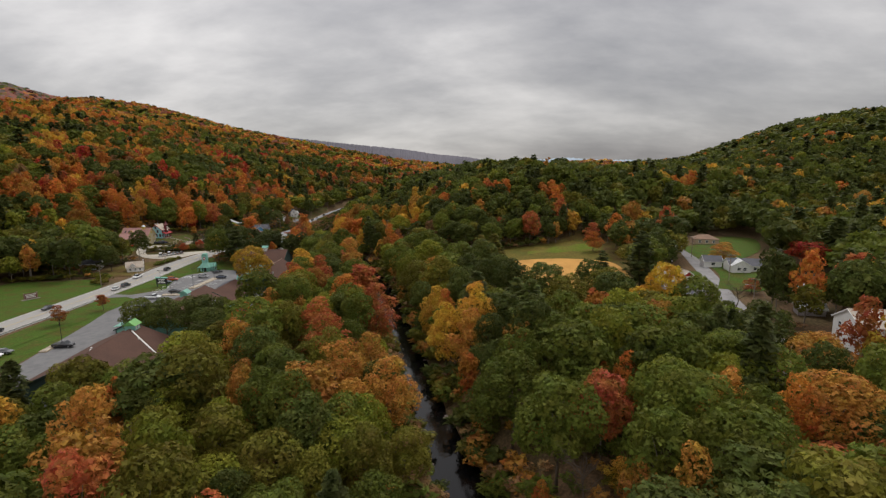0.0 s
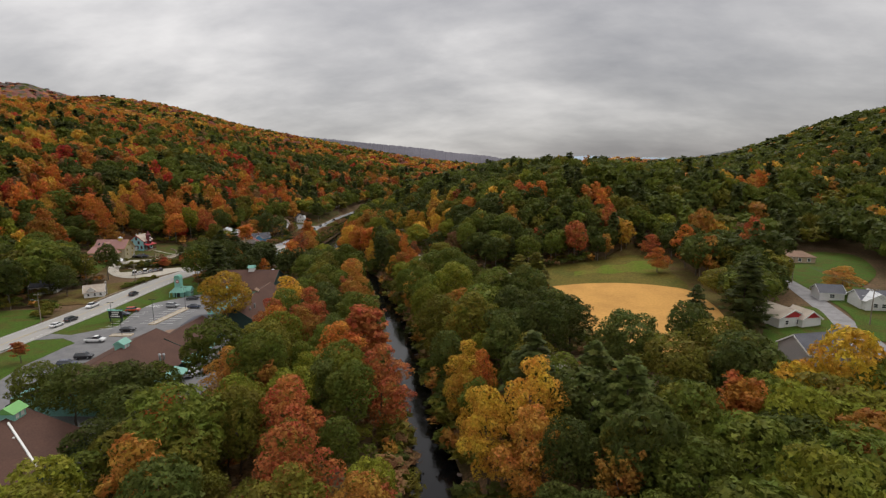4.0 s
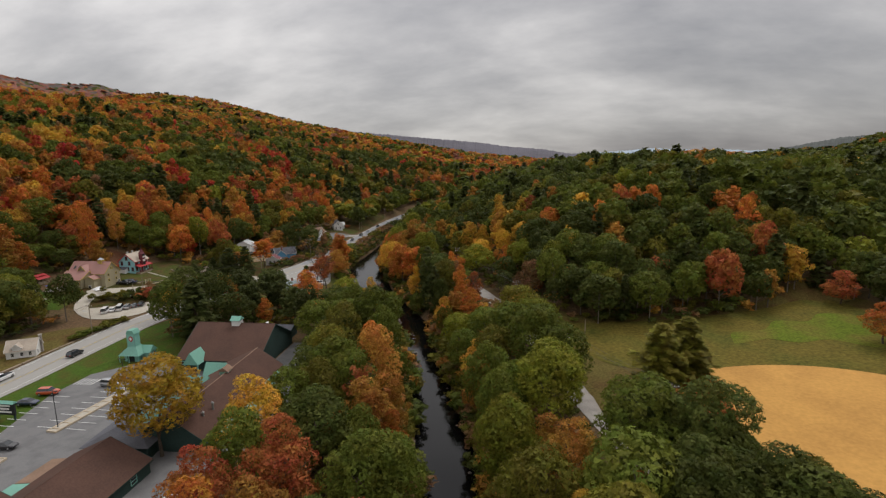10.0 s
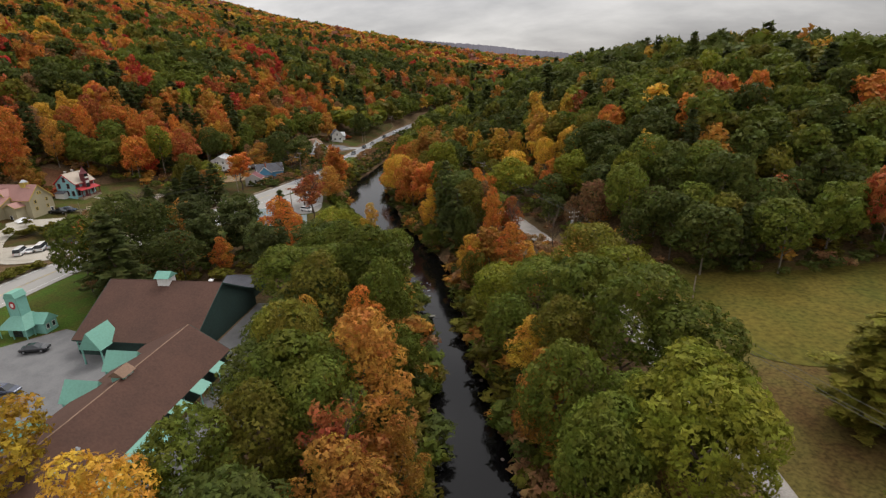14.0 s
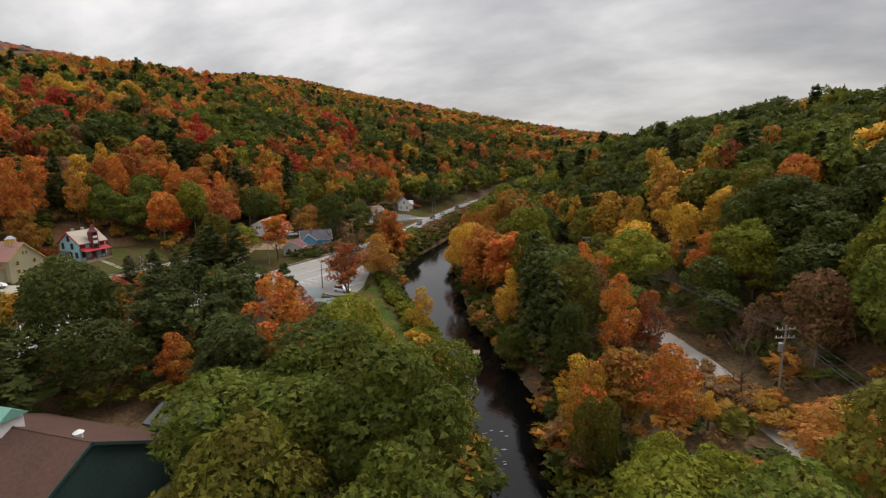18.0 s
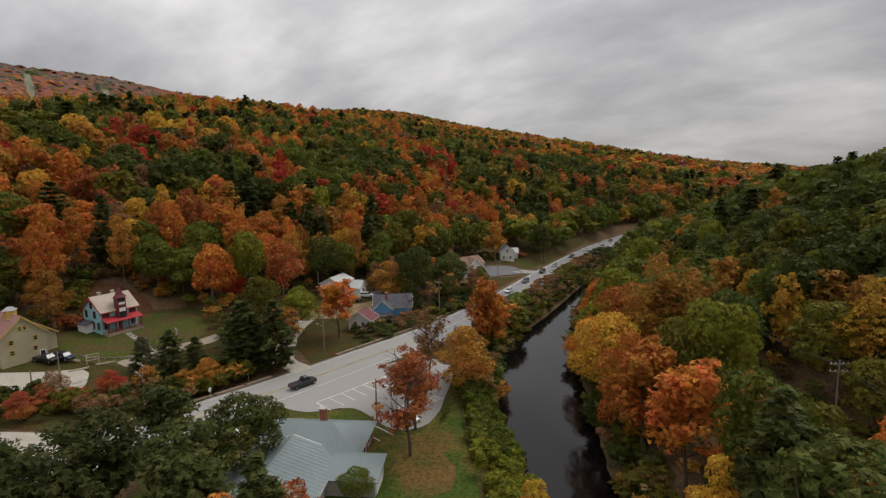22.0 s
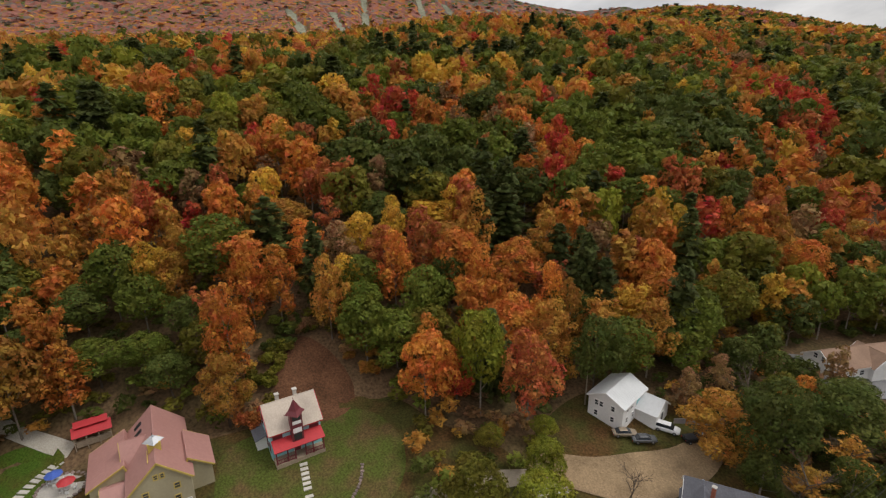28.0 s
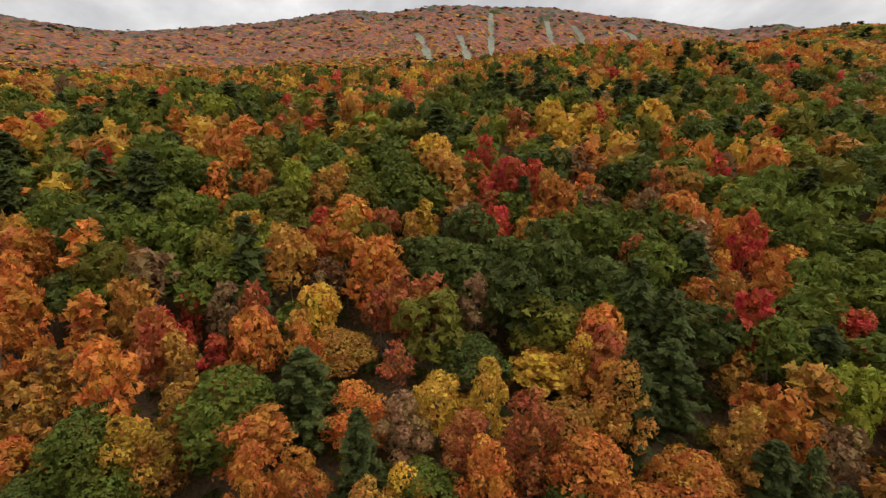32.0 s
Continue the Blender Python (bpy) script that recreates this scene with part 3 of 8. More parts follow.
patch("lawn", [(-168, 322), (-167, 336), (-171, 346), (-180, 350), (-190, 347), (-193, 338), (-192, 322), (-182, 318), (-174, 319)], DULL_GRASS, 0.2, label="green lawn in front of the aqua house", category="lawn")
patch("cleared_slope", [(-191, 334), (-191, 343), (-197, 347), (-206, 345), (-212, 340), (-207, 334), (-198, 331)], BROWN_SLOPE, 0.2, label="brown cleared slope behind the aqua house", category="slope")
tagged(ribbon("drive", [(-131, 341), (-140, 344), (-149, 353), (-156, 363), (-159, 371), (-157, 380)], 4.4, GRAVEL, 0.2, wobble=0.3), "pale gravel drive up from the main road", "drive", kind="structure")
tagged(ribbon("drive", [(-158, 372), (-163, 364), (-166, 354), (-166, 342), (-168, 332), (-168, 323)], 3.6, material("drive_gravel", (0.3, 0.25, 0.19), 0.9, vary=0.12, grain=5, stain=0.3), 0.22, wobble=0.2), "grey drive curving across the terrace", "drive", kind="structure")
patch("gravel_yard", [(-163, 366), (-157, 371), (-151, 377), (-147.5, 384), (-147, 394), (-150, 403), (-154, 401), (-155, 393), (-157.5, 386), (-160, 379), (-165, 371)], material("leafy_gravel", (0.27, 0.19, 0.11), 0.95, vary=0.25, grain=3, stain=0.4, bump=0.3), 0.24, label="leaf-strewn yard between the white and the blue house", category="yard")
patch("verge", [(-140.5, 340), (-137, 322), (-141, 306), (-147, 303), (-148, 318), (-146, 334)], BANK_GRASS, 0.17, label="rough roadside grass", category="verge")
patch("verge", [(-133, 352), (-127, 384), (-126.5, 420), (-131, 430), (-140, 400), (-140, 372), (-139, 357)], BANK_GRASS, 0.17, label="rough brown roadside grass", category="verge")
# the office lawn and its car park on the near bank
patch("lawn", [(-129, 303), (-127, 330), (-119, 364), (-108, 368), (-99, 356), (-84, 334), (-66, 304), (-70, 288), (-110, 297)], DULL_GRASS, 0.05, label="grass round the office and the parking bays", category="lawn")
patch("roadside_parking", [(-124, 326), (-116, 327), (-110, 332), (-99, 329), (-95, 334), (-98, 344), (-103, 356), (-110, 362), (-118, 352)], ASPHALT_PALE, 0.15, 5.5, label="pale asphalt parking bays beside the road", category="car park")
patch("lawn", [(-122, 312), (-116, 325), (-111, 330), (-104, 326), (-98, 327), (-93, 334), (-97, 346), (-92, 342), (-83, 330), (-76, 318), (-69, 306), (-62, 292), (-70, 288), (-90, 296), (-110, 300)], RIVER_LAWN, 0.18, label="mown lawn sloping to the river", category="lawn")
patch("fallen_leaves", [(-98, 323), (-95, 317), (-91, 319), (-87, 315), (-83, 319), (-85, 324), (-88, 326), (-90, 332), (-95, 328)], material("leaf_litter", (0.125, 0.078, 0.024), 0.95, vary=0.4, grain=2.2, stain=0.5, bump=0.4, tint=(0.06, 0.072, 0.014)), 0.24, label="rusty fallen leaves on the lawn under the bare tree", category="leaf litter")

patch("gravel_yard", [(-161, 443), (-150, 440), (-143, 446), (-134, 462), (-131, 470), (-138, 476), (-146, 468), (-152, 456)], ASPHALT, 0.25, label="grey yard beside the long white house", category="yard")
patch("verge", [(-128.5, 421), (-133, 424), (-142, 440), (-138, 452), (-132, 459), (-129.2, 464), (-128.6, 445)], BANK_GRASS, 0.17, label="dark rough grass beside the far drive", category="verge")
patch("verge", [(-130, 494), (-142, 496), (-150, 516), (-147, 566), (-131.5, 574)], BANK_GRASS, 0.14, label="rough grass between the far road and the wood", category="verge")
patch("lawn", [(-131, 481), (-136, 479), (-148, 476), (-155, 484), (-152, 493), (-140, 495), (-131.5, 492)], DULL_GRASS, 0.2, label="small green lawn round the farmhouse", category="lawn")
tagged(ribbon("drive", [(-124, 476), (-132, 472), (-140, 470)], 7, ASPHALT_PALE, 0.22), "short drive off the main road", "drive", kind="structure")
# fields and gardens on the other bank
patch("meadow_margin", [(-8, 286), (8, 284), (34, 284), (62, 294), (86, 308), (98, 292), (92, 258), (88, 220), (80, 190), (64, 158), (42, 162), (26, 178), (14, 200), (4, 222), (-2, 250)], ROUGH_GRASS, 0.09, label="rough brown grass round the field", category="field")
patch("field", [(-3, 283), (10, 279), (32, 279), (62, 288), (82, 299), (90, 287), (84, 258), (78, 232), (50, 240), (30, 243), (12, 246), (2, 262)], FIELD, 0.17, label="dry yellow-green meadow below the wood", category="field")
patch("field_strip", [(44, 259), (51, 264), (60, 260), (68, 262), (77, 256), (83, 264), (82, 272), (86, 280), (77, 283), (70, 276), (62, 277), (56, 270), (47, 268)], BRIGHT_GRASS, 0.23, label="bright green strip of the meadow", category="field")
patch("sand_field", [(31, 244), (46, 246), (60, 244), (74, 236), (79, 228), (78, 208), (72, 189), (60, 168), (48, 172), (38, 184), (32, 200), (29, 222)], SAND, 0.26, label="bare orange sand of a levelled field", category="field")
patch("verge", [(6, 214), (12, 200), (20, 186), (30, 180), (29, 205), (26, 230), (14, 244), (4, 240)], ROUGH_GRASS, 0.17, label="rough brown grass beside the lane", category="verge")
for o in ([(100, 178), (112, 200), (119, 232), (126, 262), (140, 262), (138, 235), (134, 208), (128, 190), (112, 172)], [(85, 150), (90, 168), (101, 190), (106, 205), (98, 205), (84, 192), (74, 176), (70, 160)]):
    patch("lawn", o, GRASS, 0.2, label="green garden lawn along the residential road", category="lawn")
patch("lawn", [(132, 222), (160, 250), (176, 286), (150, 292), (136, 268)], GRASS, 0.2, label="green garden lawn behind the bungalows", category="lawn")


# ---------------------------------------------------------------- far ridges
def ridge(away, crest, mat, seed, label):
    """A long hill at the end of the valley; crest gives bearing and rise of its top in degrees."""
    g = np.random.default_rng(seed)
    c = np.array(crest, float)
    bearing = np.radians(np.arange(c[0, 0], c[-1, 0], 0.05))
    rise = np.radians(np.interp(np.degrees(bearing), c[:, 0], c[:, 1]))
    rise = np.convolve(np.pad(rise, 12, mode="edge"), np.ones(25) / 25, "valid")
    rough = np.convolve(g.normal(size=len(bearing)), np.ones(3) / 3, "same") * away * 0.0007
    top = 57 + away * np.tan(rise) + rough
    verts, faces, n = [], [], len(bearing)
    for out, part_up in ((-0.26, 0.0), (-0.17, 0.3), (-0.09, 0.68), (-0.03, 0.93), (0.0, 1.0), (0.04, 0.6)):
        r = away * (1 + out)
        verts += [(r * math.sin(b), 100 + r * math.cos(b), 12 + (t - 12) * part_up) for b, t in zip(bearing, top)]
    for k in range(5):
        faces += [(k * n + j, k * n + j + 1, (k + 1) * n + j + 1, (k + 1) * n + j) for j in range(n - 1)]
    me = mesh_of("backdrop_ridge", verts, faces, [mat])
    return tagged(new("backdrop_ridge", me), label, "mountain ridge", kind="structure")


# the two farthest ridges carry the blue of distance haze in their colour
ridge(4250, [(-48, 4.6), (-30, 3.9), (-18, 3.12), (-11.5, 2.52), (-7, 2.1), (-4, 1.8), (-0.8, 1.3), (2.9, 1.0), (5.4, 0.5), (8, 0.4), (14, 0.35), (26, 0.35)], material("slate_haze_woods", (0.125, 0.118, 0.138), 0.95, vary=0.15, grain=0.05, stain=0.25, bump=0), 3, "wooded ridge closing the valley, coloured slate for distance haze")
ridge(4600, [(0, 0.2), (5, 0.3), (9, 0.58), (11.4, 0.7), (14, 0.9), (17, 0.68), (20.4, 0.66), (23, 0.5), (30, 0.5), (42, 0.7)], material("blue_haze_woods", (0.33, 0.40, 0.47), 0.95, vary=0.08, grain=0.05, stain=0.15, bump=0), 4, "mountains far beyond the valley, coloured pale blue for distance haze")
ridge(2500, [(20, 0.1), (23, 0.35), (25.5, 0.8), (29.3, 1.56), (32.7, 1.72), (36, 1.95), (45, 2.4), (60, 2.4)], material("dusky_woods", (0.085, 0.092, 0.088), 0.95, vary=0.2, grain=0.06, stain=0.3, bump=0), 5, "dark wooded ridge behind the green hill")


# ---------------------------------------------------------------- trees
rng = np.random.default_rng(7)


def unit(v):
    return v / (np.linalg.norm(v, axis=-1, keepdims=True) + 1e-9)


def leaf_triangles(points, normals, size, gen, long=1.0):
    """One small triangle for each tuft of leaves."""
    n = len(points)
    a = unit(np.cross(normals, gen.normal(size=(n, 3))))
    b = np.cross(normals, a)
    s = (size * gen.uniform(0.6, 1.35, n))[:, None]
    return np.stack([points + a * s * 0.62 * long, points - a * s * 0.4 * long + b * s * 0.5, points - a * s * 0.4 * long - b * s * 0.5], 1)


def lobed(g, c, r, count, size, keep_above, jitter, up, shell=(0.8, 1.12)):
    """Tufts over the outside of a cluster of leafy lobes."""
    pts, nor = [], []
    need = count
    while need > 0:
        k = g.choice(len(c), need * 2, p=r ** 2 / (r ** 2).sum())
        e = unit(g.normal(size=(need * 2, 3)) + (0, 0, 0.4))
        p = c[k] + e * (r[k] * g.uniform(*shell, need * 2))[:, None] * (1, 1, 0.9)
        deep = (np.linalg.norm((p[:, None] - c[None]) / r[None, :, None], axis=2) < 0.76).any(1)
        ok = ~deep & (p[:, 2] > keep_above)
        pts.append(p[ok][:need])
        nor.append(unit(e[ok][:need] * (1 - up) + (0, 0, up) + jitter * g.normal(size=(len(pts[-1]), 3))))
        need -= len(pts[-1])
    return leaf_triangles(np.vstack(pts), np.vstack(nor), size, g)


def broad_crown(seed, count, size, lobes=24, up=0.0):
    """A wide domed broadleaf crown of rounded lobes, 16 m high and 5.4 m in radius."""
    g = np.random.default_rng(seed)
    d = unit(g.normal(size=(lobes, 3)) + (0, 0, 0.45))
    d[:, 2] = np.maximum(d[:, 2], -0.55)
    c = np.array((0, 0, 9.3)) + d * np.array((3.9, 3.9, 4.9)) * g.uniform(0.76, 1.05, (lobes, 1))
    c += np.array((g.normal() * 0.5, g.normal() * 0.5, 0))
    r = g.uniform(1.1, 2.1, lobes)
    c = np.vstack([c, (0, 0, 8.4), (0, 0, 11.0)])
    r = np.append(r, (3.1, 2.7))
    return lobed(g, c, r, count, size, 2.6, 0.42 - 0.2 * up, up)


def oval_crown(seed, count, size, lobes=30):
    """An upright crown, narrower at the top, of many small lobes, 16.5 m high and 4.4 m in radius."""
    g = np.random.default_rng(seed)
    z = g.uniform(4.2, 15.2, lobes)
    f = (z - 3.0) / 13.0
    a = np.arange(lobes) * 2.4 + g.normal(size=lobes) * 0.4
    reach = 3.5 * np.clip(np.sin(np.pi * np.clip(f, 0, 1) ** 0.75), 0.12, 1) * g.uniform(0.7, 1.12, lobes)
    c = np.stack([np.cos(a) * reach, np.sin(a) * reach, z], 1)
    r = g.uniform(0.8, 1.5, lobes) * (1.2 - 0.4 * f)
    c = np.vstack([c, (0, 0, 7.0), (0, 0, 10.2), (0.2, 0, 12.9)])
    r = np.append(r, (2.1, 2.1, 1.5))
    return lobed(g, c, r, count, size, 2.4, 0.38, 0.0, (0.78, 1.12))


def open_crown(seed, count, size, limbs=13, spread=1.0):
    """A looser crown of leafy sprays on rising limbs, with gaps, 16 m high and 4.5 m in radius."""
    g = np.random.default_rng(seed)
    c, r = [], []
    for i in range(limbs):
        a = i * 2.4 + g.normal() * 0.3
        z0 = g.uniform(4.0, 11.5)
        out = np.array((math.cos(a), math.sin(a), 0)) * spread
        reach = g.uniform(2.2, 4.6) * (1.15 - 0.055 * z0)
        rise = g.uniform(2.2, 4.2)
        for t in np.linspace(0.45, 1.05, 5):
            c.append(np.array((0, 0, z0)) + out * reach * t + (g.normal() * 0.5, g.normal() * 0.5, rise * t + g.normal() * 0.35))
            r.append(g.uniform(0.55, 1.05) * (1.25 - 0.35 * t))
    c.append(np.array((g.normal() * 0.4, g.normal() * 0.4, 14.4)))
    r.append(1.1)
    c, r = np.array(c), np.array(r)
    k = g.choice(len(c), count, p=r ** 2 / (r ** 2).sum())
    e = unit(g.normal(size=(count, 3)) + (0, 0, 0.35))
    p = c[k] + e * (r[k] * g.uniform(0.35, 1.25, count))[:, None] * (1.1, 1.1, 0.75)
    return leaf_triangles(p, unit(e + (0, 0, 0.5) + 0.5 * g.normal(size=(count, 3))), size, g)


def pine_crown(seed, count, size, slim=1.0):
    """Whorls of boughs on a conifer, 18 m high and 4 m in radius."""
    g = np.random.default_rng(seed)
    whorls = 15
    pts, nor = [], []
    per = count // (whorls * 7)
    for w in range(whorls):
        f = w / (whorls - 1)
        z = 2.2 + 15.2 * f + g.normal() * 0.2
        reach = 5.3 * slim * min(1.0, 0.55 + 1.7 * f) * (1 - f) ** 0.6 * g.uniform(0.6, 1.12) + 0.5
        for b in range(7):
            a = b * 0.9 + w * 2.4 + g.normal() * 0.25
            ln = reach * g.uniform(0.65, 1.15)
            t = g.uniform(0.15, 1.0, per + 1) ** 0.7
            side = g.normal(size=per + 1) * 0.32 * ln * 0.5 * (1.15 - t)
            rise = 0.5 * t * t * ln * 0.3 - 0.12 * ln * t + g.normal(size=per + 1) * 0.16
            pts.append(np.stack([np.cos(a) * ln * t - np.sin(a) * side, np.sin(a) * ln * t + np.cos(a) * side, z + rise], 1))
            nor.append(unit(np.stack([np.cos(a) * 0.3 + g.normal(size=per + 1) * 0.35, np.sin(a) * 0.3 + g.normal(size=per + 1) * 0.35, np.ones(per + 1)], 1)))
    return leaf_triangles(np.vstack(pts), np.vstack(nor), size, g, 1.4)


def tube(verts, faces, path, radii, sides=5):
    path = [Vector(p) for p in path]
    start = len(verts)
    for k, (p, r) in enumerate(zip(path, radii)):
        d = (path[min(k + 1, len(path) - 1)] - path[max(k - 1, 0)]).normalized()
        q = d.to_track_quat("Z", "Y")
        for j in range(sides):
            a = 2 * math.pi * j / sides
            verts.append(tuple(p + q @ Vector((math.cos(a) * r, math.sin(a) * r, 0))))
    for k in range(len(path) - 1):
        for j in range(sides):
            a, b = start + k * sides + j, start + k * sides + (j + 1) % sides
            faces.append((a, b, b + sides, a + sides))
    faces.append(tuple(start + (len(path) - 1) * sides + j for j in range(sides)))


def trunk_mesh(name, seed, top=10.0, limbs=6, thick=0.24, twigs=0):
    g = random.Random(seed)
    verts, faces = [], []
    bend = [Vector((g.uniform(-0.25, 0.25) * k, g.uniform(-0.25, 0.25) * k, -0.4 + (top + 0.4) * k / 4)) for k in range(5)]
    tube(verts, faces, bend, [thick * (1 - 0.19 * k) for k in range(5)], 6)
    for i in range(limbs):
        z = top * g.uniform(0.3, 0.92)
        a = i * 2.4 + g.uniform(-0.4, 0.4)
        f = z / top * 4
        base = bend[int(f)].lerp(bend[min(4, int(f) + 1)], f - int(f))
        ln = g.uniform(2.2, 4.0) * (1.15 - 0.4 * z / top)
        out = Vector((math.cos(a), math.sin(a), g.uniform(0.6, 1.3))).normalized()
        p1, p2 = base + out * ln * 0.5, base + out * ln + Vector((0, 0, 0.5 * ln * 0.4))
        r0 = thick * 0.45
        tube(verts, faces, [base, p1, p2], [r0, r0 * 0.65, r0 * 0.3], 4)
        for j in range(twigs):
            o2 = (out + Vector((g.uniform(-1, 1), g.uniform(-1, 1), g.uniform(0, 0.9)))).normalized()
            s = p1.lerp(p2, g.uniform(0, 1))
            e = s + o2 * g.uniform(1.0, 2.2)
            tube(verts, faces, [s, s.lerp(e, 0.5) + Vector((0, 0, 0.1)), e], [r0 * 0.4, r0 * 0.28, r0 * 0.12], 3)
            for _ in range(2):
                o3 = (o2 + Vector((g.uniform(-1, 1), g.uniform(-1, 1), g.uniform(0, 0.8)))).normalized()
                tube(verts, faces, [s.lerp(e, g.uniform(0.4, 1)), e + o3 * g.uniform(0.5, 1.2)], [r0 * 0.2, r0 * 0.08], 3)
    return mesh_of(name, verts, faces, [BARK])


def crown_mesh(name, tri):
    """A mesh of loose triangles."""
    co = tri.reshape(-1, 3)
    me = bpy.data.meshes.new(name)
    me.vertices.add(len(co))
    me.vertices.foreach_set("co", co.ravel().astype(np.float32))
    me.loops.add(len(co))
    me.loops.foreach_set("vertex_index", np.arange(len(co), dtype=np.int32))
    me.polygons.add(len(co) // 3)
    me.polygons.foreach_set("loop_start", np.arange(0, len(co), 3, dtype=np.int32))
    me.update()
    me.materials.append(None)
    return me


NEAR_BROAD = [crown_mesh("crown", broad_crown(10 + k, 4800, 0.46, lobes=40)) for k in range(6)]
NEAR_OVAL = [crown_mesh("crown", oval_crown(30 + k, 5000, 0.37, 40)) for k in range(6)]
NEAR_OPEN = [crown_mesh("crown", open_crown(20 + k, 3600, 0.56, 21)) for k in range(6)]
SPARSE = [crown_mesh("crown", open_crown(50 + k, 1500, 0.5, 13)) for k in range(3)]
NEAR_PINE = [crown_mesh("crown", pine_crown(60 + k, 2700, 0.8, 1.0 if k else 0.8)) for k in range(3)]
TRUNKS = [trunk_mesh("trunk", 80 + k) for k in range(3)]
TWIGGY = [trunk_mesh("trunk", 90 + k, 11.5, 11, 0.22, 5) for k in range(3)]
POLES = [trunk_mesh("trunk", 95 + k, 17.0, 0, 0.22) for k in range(2)]
STAND = ([broad_crown(180 + k, 2500, 0.63, lobes=40) for k in range(6)], [oval_crown(230 + k, 2500, 0.52, 38) for k in range(5)] + [open_crown(238 + k, 1900, 0.56, 17) for k in range(2)], [pine_crown(190 + k, 1000, 1.15, 0.95) for k in range(3)])
MED = ([broad_crown(150 + k, 820, 1.15, lobes=30) for k in range(6)], [oval_crown(240 + k, 640, 1.05, 30) for k in range(5)] + [open_crown(248 + k, 330, 1.4, 13) for k in range(2)], [pine_crown(160 + k, 420, 1.6, 0.95) for k in range(3)])
LOW = ([broad_crown(110 + k, 170, 2.3, lobes=18) for k in range(6)], [oval_crown(250 + k, 130, 2.1, 20) for k in range(6)], [pine_crown(120 + k, 150, 2.4, 0.95) for k in range(3)])
BUSHES = ([broad_crown(175 + k, 260, 2.0, lobes=14) for k in range(5)],) * 3
SHRUBS = ([broad_crown(170 + k, 64, 2.7, lobes=8) for k in range(4)],) * 3
SMALL = ([broad_crown(200 + k, 36, 4.0, lobes=9, up=0.3) for k in range(4)], [oval_crown(260 + k, 28, 3.9, 9) for k in range(4)], [pine_crown(210 + k, 105, 3.6, 0.95)[::4] for k in range(2)])
TINY = ([broad_crown(130 + k, 11, 7.2, lobes=6, up=0.85) for k in range(4)], [broad_crown(135 + k, 10, 7.2, lobes=6, up=0.85) for k in range(4)], [pine_crown(140 + k, 105, 4.8, 0.95)[::11] for k in range(2)])
LOOSE = ("gold", "amber", "orange", "rust", "red", "brown")

NOUN = {"dark": "dark green", "green": "green", "olive": "olive green turning", "lime": "yellow-green", "gold": "golden yellow", "amber": "amber brown", "orange": "bright orange",
        "rust": "rusty red-brown", "red": "crimson red", "brown": "brown half-bare", "pine": "dark green", "haze_mauve": "purple-brown", "sage": "grey-green", "ochre": "yellow-ochre"}
taken = []


def with_material(ob, mat):
    ob.material_slots[0].link, ob.material_slots[0].material = "OBJECT", mat
    return ob


def tree(x, y, r, tall, hue, kind="d"):
    """A tree of its own: kind d broadleaf, s sparse, b bare, p conifer."""
    z = h1(x, y)
    k = int(abs(x * 7 + y * 13)) % 6
    if kind == "p":
        root = new("pine_tree")
        trunk, crown, base_r, base_h = POLES[k % 2], NEAR_PINE[k % 3], 4.3, 18.0
    else:
        root = new("bare_tree" if kind == "b" else "broadleaf_tree")
        trunk = TWIGGY[k % 3] if kind in "sb" else TRUNKS[k % 3]
        loose = hue in LOOSE and r < 7
        if kind == "s":
            crown = SPARSE[k % 3]
        elif hue == "pine":
            crown = NEAR_OPEN[k]
        else:
            crown = ((NEAR_OPEN if k % 4 == 3 else NEAR_OVAL) if loose else NEAR_BROAD)[k]
        base_r, base_h = (4.3 if loose or kind == "s" else 5.4), 16.0
    root.matrix_world = pose(x, y, z, 0, 0, (x * 37 + y * 71) % 360) @ Matrix.Diagonal((r / base_r, r / base_r, tall / base_h, 1))
    tr = new("trunk", trunk)
    tr.parent = root
    if kind != "b":
        cr = new("crown", crown)
        with_material(cr, LEAVES[hue])
        cr.parent = root
    what = {"p": "tall conifer with dark green layered boughs", "b": "bare grey leafless tree beside the way", "s": "half-bare tree with thin %s leaves" % NOUN[hue], "d": "broadleaf tree with dense %s autumn crown" % NOUN[hue]}[kind]
    tagged(root, what, "tree", group="valley trees")
    return root


def grow(hue, kind, places):
    for x, y, r, tall in places:
        if kind == "d" and 4 <= r < 7:
            r *= 1.15
        if kind == "d":
            tall = min(tall, 3.6 * r + 3.5)
        taken.append((x, y, r))
        tree(x, y, r, tall, hue, kind)


